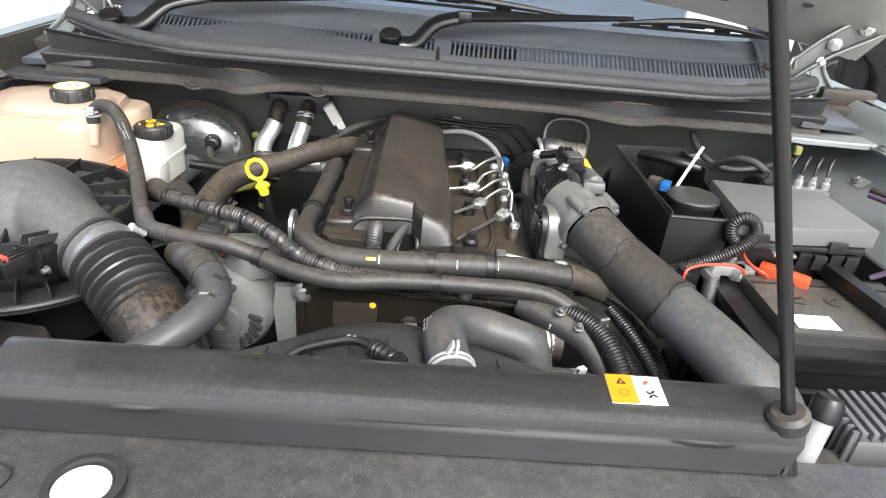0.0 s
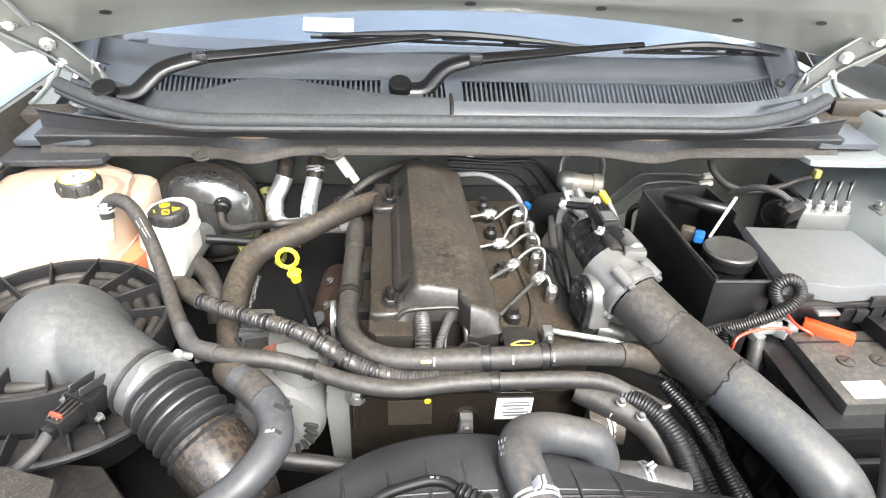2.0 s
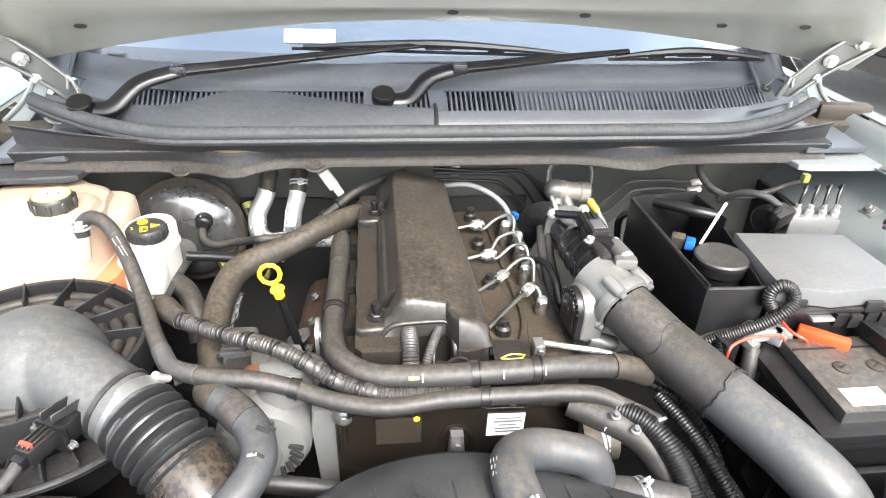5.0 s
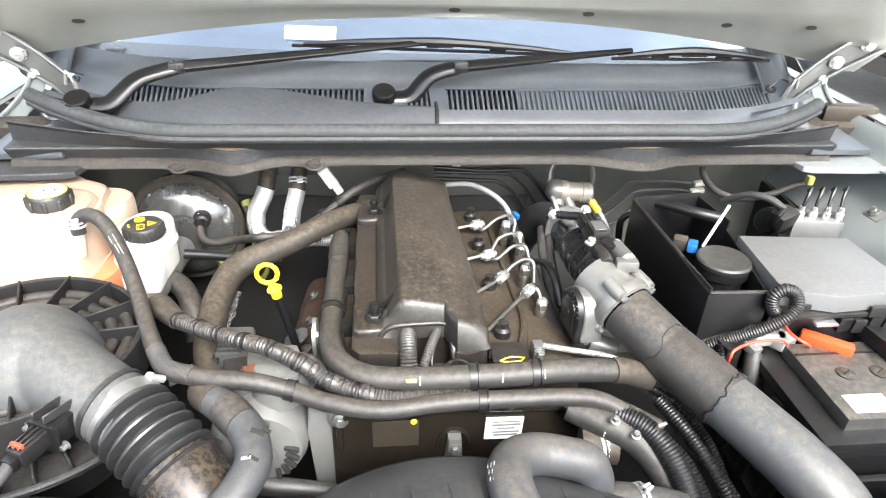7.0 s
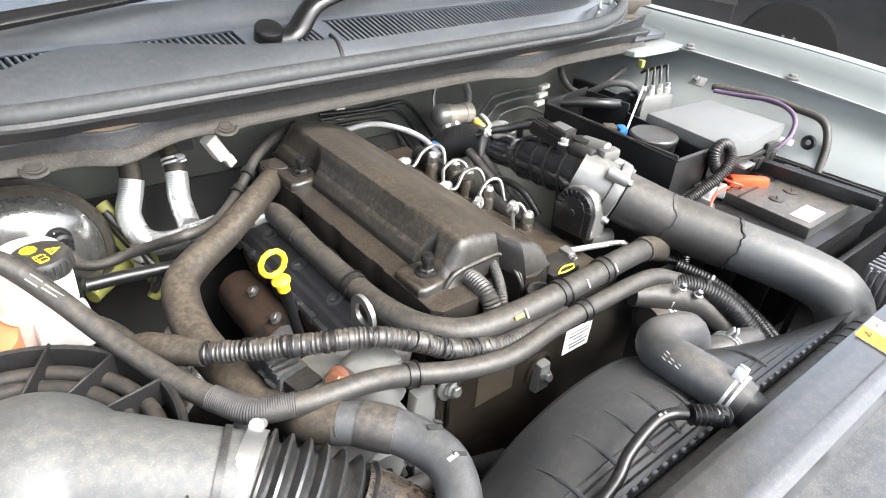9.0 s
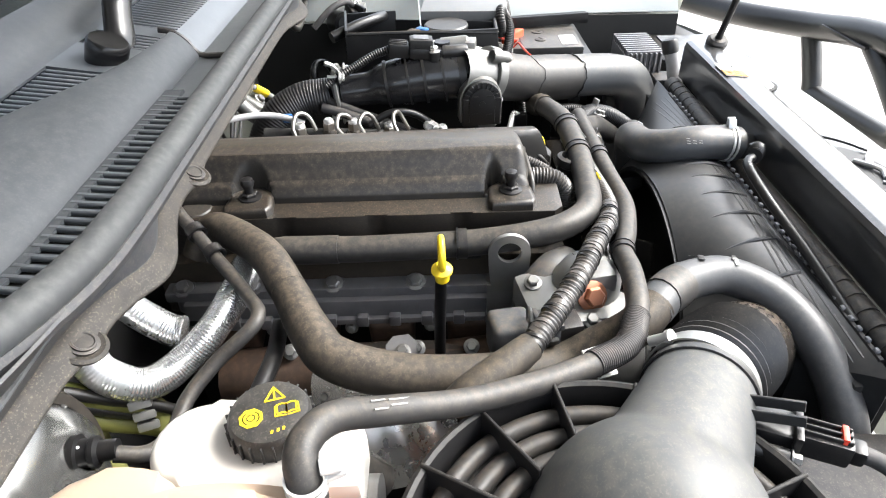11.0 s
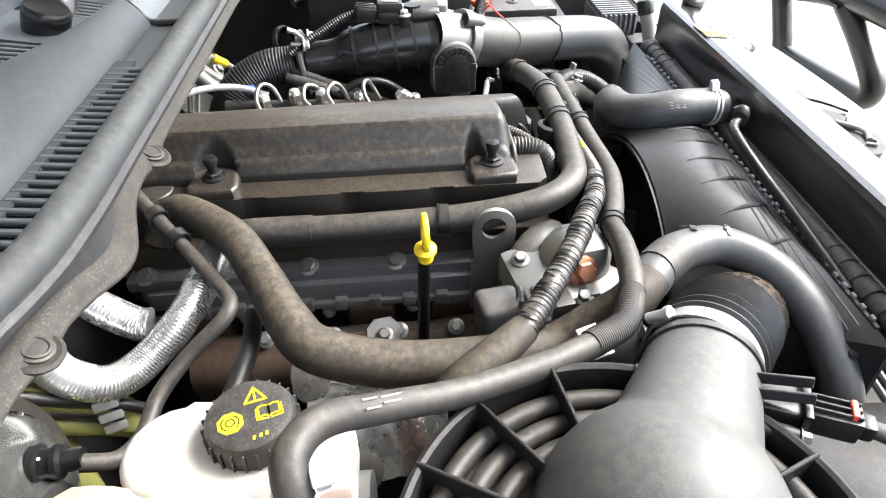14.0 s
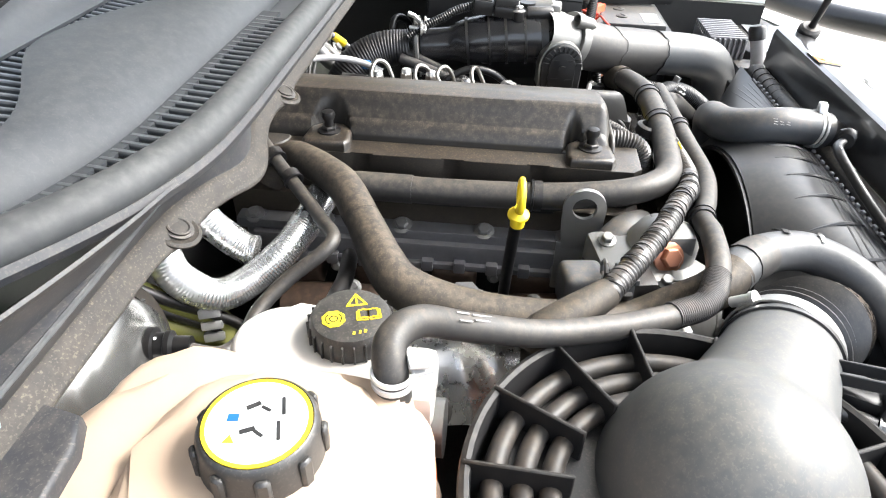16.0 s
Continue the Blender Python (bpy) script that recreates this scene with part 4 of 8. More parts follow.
for y in (0.47, 0.56, 0.652, 0.74, 0.82):
    bolt(block, (-0.196, y, 0.8345), (-0.4, 0, 1), 0.0075)
    part("rail_boss", lathe([(0.013, 0), (0.012, 0.03), (0, 0.03)], pose(-0.192, y, 0.806), 14), M_rail, block)
for y in (0.50, 0.60, 0.70):
    part("injector_plug", box((0.02, 0.03, 0.018), pose(-0.180, y, 0.868), 0.004), M_black, block)
part("sensor_wire", tube([(-0.182, 0.44, 0.875), (-0.188, 0.50, 0.866), (-0.185, 0.56, 0.872), (-0.188, 0.62, 0.864), (-0.185, 0.70, 0.872)], 0.004, 8), M_black, block)
for y in (0.50, 0.56, 0.63, 0.70):
    bolt(block, (-0.245, y, 0.78), (-0.6, 0, 0.8), 0.006)

cover = thing("engine_cover", (-0.07, 0.6, 0.91), "dusty black plastic engine cover with ball studs", "engine cover")
SECTION = [(-0.1355, 0.9065), (-0.1345, 0.914), (-0.1285, 0.9235), (-0.1235, 0.928), (-0.1215, 0.931), (-0.108, 0.9505), (-0.104, 0.9530), (-0.098, 0.9540), (-0.050, 0.9440), (-0.016, 0.9325), (-0.006, 0.9255), (-0.001, 0.908), (-0.001, 0.893)]


def cover_at(y, v):
    """The cover's hump: a cross-section drawn along the engine, rounded at both ends, dished round the studs."""
    i = min(int(v), len(SECTION) - 2)
    a, b, t = SECTION[i], SECTION[i + 1], v - i
    x, z = a[0] + (b[0] - a[0]) * t, a[1] + (b[1] - a[1]) * t
    x -= 0.010 * ease(0.45, 0.83, y) * ease(-0.10, 0.0, x)
    z = 0.9065 + (z - 0.9065) * ease(0.396, 0.412, y) ** 0.5 * (1 - ease(0.826, 0.842, y)) ** 0.5 if z > 0.9065 else z
    z += 0.002 * ease(0.50, 0.54, y) * (1 - ease(0.78, 0.82, y)) * ease(0.938, 0.945, z)
    for sy in (0.451, 0.741):
        d = math.hypot(x + 0.141, y - sy)
        z = min(z, 0.9072 + 0.045 * ease(0.0225, 0.0315, d))
    y += 0.029 * (1 - ease(-0.050, -0.043, x)) * (1 - ease(0.42, 0.50, y))
    return (x, y, z)


part("shell", sheet(cover_at, np.r_[np.linspace(0.396, 0.414, 8), np.linspace(0.418, 0.822, 150), np.linspace(0.826, 0.842, 8)], np.linspace(0, len(SECTION) - 1, 66), 0.003), M_cover, cover)
ALONG_X = Matrix(((0, 0, 1, 0), (1, 0, 0, 0), (0, 1, 0, 0), (0, 0, 0, 1)))
LOBE = [(0.452, 0.872), (0.391, 0.872), (0.3915, 0.893), (0.394, 0.903), (0.399, 0.910), (0.410, 0.9155), (0.428, 0.9205), (0.452, 0.9250)]
part("front_lobe", prism(LOBE, -0.0455, -0.0028, 0.005, 3, ALONG_X), M_cover, cover)
part("front_roll", tube([(-0.1335, 0.4250, 0.910), (-0.1255, 0.4255, 0.9205), (-0.112, 0.4265, 0.9240), (-0.085, 0.4275, 0.9250), (-0.058, 0.4280, 0.9250), (-0.049, 0.4250, 0.9225), (-0.046, 0.408, 0.911), (-0.0445, 0.394, 0.895), (-0.0445, 0.391, 0.872)], 0.0034, 10), M_cover, cover)
for i, (u, v, w) in enumerate(((-0.060, 0.66, 0.030), (-0.058, 0.635, 0.024), (-0.062, 0.61, 0.018))):
    bar = tube([(u - w / 2, v, 0.9502), (u - w / 6, v + 0.004, 0.9488), (u + w / 6, v - 0.004, 0.9464), (u + w / 2, v, 0.9440)], 0.0014, 6)
    part("moulded_bar", bar, M_cover, cover)
for y in (0.451, 0.741):
    part("stud_boss", prism([(-0.168, y - 0.022), (-0.160, y - 0.027), (-0.130, y - 0.024), (-0.119, y - 0.012), (-0.119, y + 0.012), (-0.130, y + 0.024), (-0.160, y + 0.027), (-0.168, y + 0.022)], 0.890, 0.9185, 0.006, 3), M_lowcover, cover)
    st = lathe([(0.013, 0), (0.013, 0.002), (0.0055, 0.004), (0.005, 0.012), (0.0065, 0.015), (0.0078, 0.019), (0.0065, 0.0235), (0, 0.0255)], pose(-0.141, y, 0.9180), 20)
    sm = part("ball_stud", st, M_clean, cover)
    part("hex_nut", prism([(0.009 * math.cos(a * math.pi / 3), 0.009 * math.sin(a * math.pi / 3)) for a in range(6)], 0.002, 0.007, 0.001, 1, pose(-0.141, y, 0.9180)), M_black, sm)
filler = lathe([(0.028, 0), (0.028, 0.014), (0.026, 0.017), (0.024, 0.0155), (0.022, 0.0175), (0.019, 0.016), (0.016, 0.019), (0, 0.020)], pose(-0.145, 0.803, 0.890), 32)
solo("breather_cap", filler, M_wornsleeve, "dusty round black cap beside the engine cover", "cap")

for k, (pts, r, rb, mt) in enumerate((([(-0.100, 0.440, 0.905), (-0.101, 0.420, 0.912), (-0.101, 0.396, 0.908), (-0.101, 0.382, 0.893), (-0.100, 0.376, 0.862)], 0.0105, (0.0007, 0.0034), M_wrap), ([(-0.058, 0.445, 0.915), (-0.064, 0.425, 0.914), (-0.075, 0.400, 0.905), (-0.082, 0.385, 0.890), (-0.080, 0.378, 0.865)], 0.006, (0.0004, 0.003), M_fabric))):
    solo("wiring_conduit", tube(pts, r, 14, rib=rb), mt, "ribbed black wiring conduit leaving the engine cover", "conduit", "engine conduits")
solo("wire_loop", tube([(-0.066, 0.423, 0.905), (-0.072, 0.40, 0.885), (-0.066, 0.392, 0.870), (-0.058, 0.395, 0.872)], 0.003, 8), M_clean, "thin black wire loop in front of the cover", "wire")
solo("front_sensor", lathe([(0.014, 0), (0.014, 0.05), (0.017, 0.052), (0.017, 0.062), (0.012, 0.064), (0.010, 0.056), (0, 0.055)], aim((-0.043, 0.372, 0.843), (0, -0.12, 1)), 20), M_black, "black round sensor in front of the engine cover", "sensor")

# fuel pipes on the far side of the cover
rail = thing("fuel_rail", (0.09, 0.62, 0.86), "dark steel fuel rail with bright pipe nuts", "fuel rail")
part("rail_body", tube([(0.118, 0.47, 0.845), (0.102, 0.62, 0.868), (0.092, 0.78, 0.880)], 0.0135, 14), M_dark, rail)
part("rail_end", tube([(0.122, 0.43, 0.835), (0.118, 0.475, 0.845)], 0.017, 14), M_black, rail)
INJ = (
    [(0.0, 0.733, 0.890), (0.032, 0.739, 0.892), (0.040, 0.722, 0.892), (0.063, 0.731, 0.906), (0.084, 0.727, 0.917), (0.092, 0.714, 0.911), (0.089, 0.704, 0.890)],
    [(0.040, 0.646, 0.888), (0.050, 0.660, 0.899), (0.059, 0.669, 0.906), (0.080, 0.668, 0.915), (0.089, 0.655, 0.909), (0.090, 0.647, 0.888)],
    [(0.0, 0.632, 0.890), (0.034, 0.640, 0.892), (0.048, 0.628, 0.892), (0.073, 0.640, 0.906), (0.090, 0.632, 0.913), (0.096, 0.622, 0.903), (0.096, 0.615, 0.884)],
    [(0.006, 0.545, 0.887), (0.046, 0.576, 0.892), (0.063, 0.589, 0.902), (0.081, 0.592, 0.913), (0.095, 0.585, 0.911), (0.096, 0.572, 0.884)],
    [(0.009, 0.463, 0.883), (0.072, 0.531, 0.892), (0.082, 0.541, 0.894), (0.092, 0.538, 0.896), (0.097, 0.526, 0.882), (0.097, 0.520, 0.870)],
)
UNION = ((0.032, 0.739, 0.892), None, (0.036, 0.640, 0.892), (0.046, 0.576, 0.892), (0.078, 0.537, 0.893))
NUT = ((0.080, 0.725, 0.893), (0.094, 0.686, 0.893), (0.091, 0.650, 0.893), (0.088, 0.599, 0.887), (0.098, 0.524, 0.876))
hexa = [(0.0088 * math.cos(t * math.pi / 3), 0.0088 * math.sin(t * math.pi / 3)) for t in range(6)]
for line, un, q in zip(INJ, UNION, NUT):
    fp = thing("injector_pipe", (q[0], q[1], 0.86), "bent bright steel injector pipe with chrome nuts", "fuel pipe", "injector pipes")
    part("pipe", tube(line, 0.0029, 10, step=0.004), M_pipesteel, fp)
    if un:
        d = (Vector(un) - Vector(line[0])).normalized()
        part("union_nut", prism(hexa, -0.006, 0.008, 0.001, 1, aim(un, d)), M_chrome, fp)
        part("collar", lathe([(0.0055, -0.012), (0.0065, -0.006), (0.0075, 0.008), (0.0055, 0.014)], aim(un, d), 14), M_steel, fp)
    part("union_nut", prism(hexa, -0.007, 0.007, 0.0012, 1, aim(q, (0, 0, 1))), M_pipesteel, fp)
    part("nut_top", lathe([(0.0075, 0.0), (0.0075, 0.009), (0.0055, 0.012), (0, 0.0125)], pose(*q), 16), M_chrome, fp)
    part("injector_body", lathe([(0.014, 0), (0.014, 0.012), (0.011, 0.016), (0.011, 0.040), (0.008, 0.044), (0, 0.044)], pose(q[0], q[1], q[2] - 0.048), 16), M_head, fp)
solo("fuel_return_hose", tube([(-0.012, 0.845, 0.918), (0.03, 0.825, 0.928), (0.065, 0.79, 0.925), (0.085, 0.755, 0.915), (0.09, 0.72, 0.90)], 0.0046, 10), M_palehose, "pale grey fuel return hose over the injectors", "hose")
solo("blue_connector", box((0.009, 0.014, 0.012), pose(0.100, 0.745, 0.905, 10, 0, 30), 0.003), M_blue, "blue plastic connector beside the fuel pipes", "connector")
rodt = thing("vacuum_rod", (0.12, 0.42, 0.86), "bright steel rod with a clamp block", "rod")
part("rod", tube([(0.068, 0.432, 0.882), (0.12, 0.422, 0.877), (0.168, 0.412, 0.872), (0.178, 0.40, 0.862)], 0.004, 10), M_chrome, rodt)
part("clamp_block", box((0.014, 0.018, 0.032), pose(0.069, 0.425, 0.873), 0.002), M_steel, rodt)
bolt(rodt, (0.069, 0.4155, 0.880), (0, -1, 0.1), 0.005)
part("clamp_block", box((0.014, 0.020, 0.02), pose(0.176, 0.40, 0.858), 0.003), M_clean, rodt)

# timing cover on the front of the engine
tc = thing("timing_cover", (-0.03, 0.36, 0.7), "glossy dark timing cover with a white part label", "timing cover")
TC = [(-0.195, 0.55), (0.14, 0.55), (0.14, 0.79), (0.125, 0.835), (0.10, 0.858), (-0.15, 0.872), (-0.185, 0.862), (-0.195, 0.83)]
part("cover_plate", prism(TC, -0.012, 0.012, 0.006, 2, Matrix.Translation((0, 0.36, 0)) @ pose(0, 0, 0, 90)), M_timing, tc)
part("cover_lip", tube([(-0.185, 0.345, 0.80), (-0.182, 0.345, 0.845), (-0.15, 0.344, 0.866), (-0.02, 0.344, 0.860), (0.09, 0.344, 0.853), (0.122, 0.345, 0.83)], 0.004, 8), M_timing, tc)
stk = part("part_label", box((0.047, 0.0008, 0.037), pose(0.0150, 0.3462, 0.823, 0, 1.5), 0), M_label, tc, "white printed part label")
for i, (w, z) in enumerate(((0.034, 0.834), (0.036, 0.829), (0.022, 0.823), (0.034, 0.817), (0.03, 0.812))):
    part("printed_bar", box((w, 0.0006, 0.0022 if i != 1 else 0.003), pose(0.0175, 0.3455, z), 0), M_print, stk)
part("faded_label", box((0.056, 0.0008, 0.042), pose(-0.118, 0.3475, 0.82), 0), M_head, tc)
part("yellow_dot", lathe([(0, 0), (0.0045, 0), (0.0035, 0.001), (0, 0.001)], aim((-0.096, 0.3475, 0.839), (0, -1, 0)), 14), M_yellow, tc)
part("hook", prism([(-0.011, -0.022), (0.011, -0.022), (0.008, 0.018), (-0.008, 0.018)], -0.005, 0.006, 0.003, 2, Matrix.Translation((-0.046, 0.343, 0.798)) @ pose(0, 0, 0, 90)), M_altalu, tc)
part("hook_arch", tube([(-0.046 + 0.020 * math.cos(a), 0.347, 0.795 + 0.030 * math.sin(a)) for a in np.linspace(0, math.pi, 13)], 0.003, 8), M_timing, tc)
bolt(tc, (-0.046, 0.336, 0.800), (0, -1, 0.3), 0.006)
for p in ((-0.183, 0.344, 0.850), (0.118, 0.344, 0.84), (0.02, 0.344, 0.868)):
    bolt(tc, p, (0, -1, 0.2), 0.006)

# alternator
alt = thing("alternator", (-0.24, 0.40, 0.7), "cast aluminium alternator with slotted housing", "alternator")
part("housing", lathe([(0.0, -0.05), (0.048, -0.05), (0.057, -0.045), (0.059, -0.02), (0.058, 0.02), (0.052, 0.032), (0.03, 0.04), (0, 0.04)], aim((-0.282, 0.372, 0.812), (0, -1, 0)), 32), M_altalu, alt)
for a in (-1.0, -0.72, -0.44, -0.16, 0.12):
    part("cooling_slot", box((0.019, 0.006, 0.0065), Matrix.Translation((-0.282 + 0.041 * math.cos(a), 0.3345, 0.812 + 0.041 * math.sin(a))) @ pose(0, 0, 0, 0, -math.degrees(a) + 30), 0.0025), M_dark, alt)
part("front_step", lathe([(0.010, 0), (0.024, 0), (0.026, 0.004), (0.024, 0.009), (0.010, 0.011)], aim((-0.282, 0.333, 0.812), (0, -1, 0)), 28), M_alu, alt)
for a in (1.3, 2.6, 4.1):
    bolt(alt, (-0.282 + 0.050 * math.cos(a), 0.334, 0.812 + 0.050 * math.sin(a)), (0, -1, 0), 0.0045)
part("mount_plate", prism([(-0.012, -0.10), (0.014, -0.10), (0.018, 0.035), (0.010, 0.052), (-0.016, 0.052), (-0.018, 0.02)], -0.006, 0.006, 0.003, 2, Matrix.Translation((-0.206, 0.362, 0.80)) @ pose(0, 0, 0, 90)), M_altalu, alt)
part("top_bracket", box((0.052, 0.030, 0.052), pose(-0.258, 0.380, 0.876, 0, 4, 10), 0.006), M_altalu, alt)
part("bracket_slot", box((0.010, 0.008, 0.006), pose(-0.250, 0.362, 0.858, 0, 4, 12), 0.002), M_lead, alt)

bolt(alt, (-0.185, 0.352, 0.848), (0, -1, 0.2), 0.009)
solo("drive_belt", tube([(-0.30, 0.335, 0.76), (-0.20, 0.33, 0.74), (-0.10, 0.33, 0.70)], 0.012, 8, flat=0.4), M_black, "black rubber drive belt below the alternator", "belt")
# pump with copper bolt behind the alternator
pump = thing("vacuum_pump", (-0.27, 0.42, 0.82), "cast pump with a copper coloured banjo bolt", "pump")
part("body", box((0.085, 0.075, 0.06), pose(-0.275, 0.415, 0.848, 0, 0, 10), 0.010), M_alu, pump)
part("dome", lathe([(0.034, 0), (0.034, 0.02), (0.026, 0.034), (0.012, 0.04), (0, 0.04)], pose(-0.255, 0.385, 0.862), 24), M_alu, pump)
part("motor", lathe([(0.028, -0.05), (0.030, -0.045), (0.030, 0.02), (0.024, 0.028), (0, 0.028)], aim((-0.315, 0.44, 0.835), (-0.7, 0.5, 0.2)), 24), M_pipe, pump)
bolt(pump, (-0.289, 0.388, 0.886), (-0.8, -0.2, 0.5), 0.010, M_copper, 0.009)
for p in ((-0.31, 0.39, 0.872), (-0.26, 0.44, 0.88)):
    bolt(pump, p, (-0.3, 0, 1), 0.006)
part("connector", box((0.03, 0.045, 0.02), pose(-0.315, 0.425, 0.872, 0, 0, 10), 0.004), M_black, pump)
part("elbow", tube([(-0.205, 0.395, 0.862), (-0.225, 0.415, 0.868), (-0.245, 0.435, 0.855), (-0.262, 0.445, 0.825)], 0.019, 14), M_pipe, pump)

# lifting eye and dipstick
eye = thing("lifting_eye", (-0.218, 0.46, 0.84), "flat steel engine lifting eye with a hole", "lifting eye")
eb = bmesh.new()
N = 28
out_ring, in_ring = [], []
for k in range(N):
    a = 2 * math.pi * k / N
    c, s_ = math.cos(a), math.sin(a)
    out_ring.append((0.022 * c, 0.022 * s_ if s_ > 0 else -0.022 * min(1, -s_ * 1.6) * 2.3))
    in_ring.append((0.0125 * c, 0.0125 * s_))
vs = [[eb.verts.new((x_, y_, z_)) for x_, y_ in ring] for ring in (out_ring, in_ring) for z_ in (-0.0025, 0.0025)]
for k in range(N):
    j = (k + 1) % N
    eb.faces.new((vs[0][k], vs[0][j], vs[2][j], vs[2][k]))
    eb.faces.new((vs[1][k], vs[3][k], vs[3][j], vs[1][j]))
    eb.faces.new((vs[0][k], vs[1][k], vs[1][j], vs[0][j]))
    eb.faces.new((vs[2][k], vs[2][j], vs[3][j], vs[3][k]))
eb.transform(Matrix.Translation((-0.218, 0.459, 0.889)) @ pose(0, 0, 0, 90, 0, 90))
part("eye_plate", eb, M_steel, eye)
part("foot_plate", box((0.004, 0.044, 0.06), pose(-0.220, 0.460, 0.815, 0, 4), 0.001), M_steel, eye)
dip = thing("dipstick", (-0.265, 0.532, 0.8), "yellow ring handled dipstick in a black tube", "dipstick")
part("tube", tube([(-0.245, 0.535, 0.74), (-0.258, 0.534, 0.82), (-0.274, 0.531, 0.905)], 0.0062, 12), M_clean, dip)
part("collar", lathe([(0.0070, -0.010), (0.0076, 0.0), (0.0104, 0.002), (0.0104, 0.0045), (0.0060, 0.009), (0, 0.010)], aim((-0.276, 0.530, 0.910), (-0.2, 0, 1)), 20), M_yellow, dip)
part("ring_handle", tube([Vector((-0.284, 0.530, 0.938)) + Vector((0.0138 * math.cos(a), 0.0005 * math.cos(a), 0.0150 * math.sin(a))) for a in np.linspace(0, 2 * math.pi, 25)], 0.0033, 10), M_yellow, dip)
part("handle_neck", tube([(-0.277, 0.530, 0.914), (-0.282, 0.530, 0.925)], 0.0045, 10), M_yellow, dip)

# ---- hoses on the engine ----
def hose(name, pts, r, mat, label, clamps=(), **kw):
    h = thing(name, pts[0], label, "hose")
    part("sleeve", tube(pts, r, **kw), mat, h)
    for p, d, rr in clamps:
        part("clip", ring_band(p, d, rr, 0.009, 0.0018), M_black, h, "black hose clip")
        part("clip", ring_band(Vector(p) + Vector(d).normalized() * 0.006, d, rr, 0.002, 0.0028), M_clean, h)
    return h


hH = hose("heater_hose", [(-0.172, 0.805, 0.862), (-0.164, 0.793, 0.885), (-0.178, 0.766, 0.902), (-0.232, 0.709, 0.907), (-0.278, 0.678, 0.896), (-0.327, 0.651, 0.887), (-0.356, 0.624, 0.878), (-0.367, 0.560, 0.866), (-0.360, 0.477, 0.858), (-0.345, 0.425, 0.852), (-0.338, 0.392, 0.866), (-0.336, 0.360, 0.887), (-0.316, 0.336, 0.896)], [0.0165, 0.0165, 0.0165, 0.0165, 0.0175, 0.0195, 0.0205, 0.0205, 0.0200, 0.0195, 0.0190, 0.0190, 0.0190], M_foam, "thick brown dusty heater hose beside the engine", step=0.006)
part("taped_sleeve", tube([(-0.165, 0.789, 0.889), (-0.178, 0.766, 0.902), (-0.232, 0.709, 0.907), (-0.278, 0.678, 0.896)], 0.0178, 16, step=0.006, wob=0.03), M_foam, hH)
hR = hose("radiator_hose", [(-0.322, 0.341, 0.8945), (-0.296, 0.318, 0.8945), (-0.274, 0.290, 0.8900), (-0.266, 0.250, 0.8870), (-0.290, 0.208, 0.8760), (-0.335, 0.182, 0.853), (-0.386, 0.172, 0.815), (-0.41, 0.168, 0.76)], [0.0185, 0.0195, 0.0195, 0.0190, 0.0185, 0.0185, 0.0185, 0.0185], M_sleek, "grey rubber radiator hose curving down past the bellows", step=0.006)
part("worn_patch", tube([(-0.306, 0.328, 0.8955), (-0.284, 0.304, 0.8930)], 0.0200, 16, wob=0.05), M_rubber, hR)
for q, d, sz in (((-0.262, 0.278, 0.9075), (0.35, -0.1, 1), (0.006, 0.015, 0.0008)), ((-0.254, 0.284, 0.9035), (0.7, -0.1, 1), (0.004, 0.010, 0.0008)), ((-0.2615, 0.246, 0.9055), (0.2, -0.1, 1), (0.004, 0.012, 0.0008))):
    part("torn_spot", box(sz, aim(q, d), 0.0003), M_dark, hR)
part("white_mark", box((0.004, 0.010, 0.0006), aim((-0.2685, 0.246, 0.9062), (-0.15, 0, 1)), 0), M_mark, hR)
hS = hose("coolant_hose", [(-0.546, 0.606, 0.962), (-0.545, 0.608, 0.978), (-0.530, 0.610, 0.989), (-0.505, 0.597, 0.982), (-0.478, 0.565, 0.955), (-0.447, 0.510, 0.926), (-0.412, 0.435, 0.912), (-0.379, 0.380, 0.909), (-0.335, 0.360, 0.911), (-0.282, 0.352, 0.910), (-0.238, 0.347, 0.899), (-0.190, 0.330, 0.892), (-0.133, 0.318, 0.890), (-0.067, 0.322, 0.893), (0.001, 0.324, 0.893), (0.102, 0.324, 0.890), (0.148, 0.315, 0.875), (0.189, 0.306, 0.855)], [0.0100] * 6 + [0.0105] * 12, M_rubber, "thin grey coolant hose from the tank across the engine", [((-0.238, 0.347, 0.899), (1, -0.2, -0.2), 0.0105), ((-0.02, 0.3235, 0.893), (1, 0, 0), 0.0105)], step=0.005)
spring_clamp(hS, (-0.5455, 0.607, 0.975), (0, 0, 1), 0.0106, (0.3, -1, 0.2))
part("fabric_wrap", tube([(-0.400, 0.412, 0.9105), (-0.379, 0.380, 0.909), (-0.345, 0.363, 0.911)], 0.0112, 14, rib=(0.0003, 0.002)), M_fabric, hS)
D1 = Vector((0.027, -0.032, -0.027)).normalized()
N1 = Vector((-0.5, 0.2, 1.0))
N1 = (N1 - D1 * N1.dot(D1)).normalized()
S1 = D1.cross(N1)
for k, (t0, t1, o) in enumerate(((0.0, 0.012, -0.003), (0.0, 0.012, 0.003), (0.015, 0.034, -0.0025), (0.015, 0.030, 0.0015))):
    q0, q1 = (Vector((-0.4915, 0.581, 0.9685)) + D1 * t + S1 * o + N1 * math.sqrt(0.0101**2 - o * o) for t in (t0, t1))
    part("printed_bar", tube([q0, q1], 0.0007, 5), M_mark, hS)
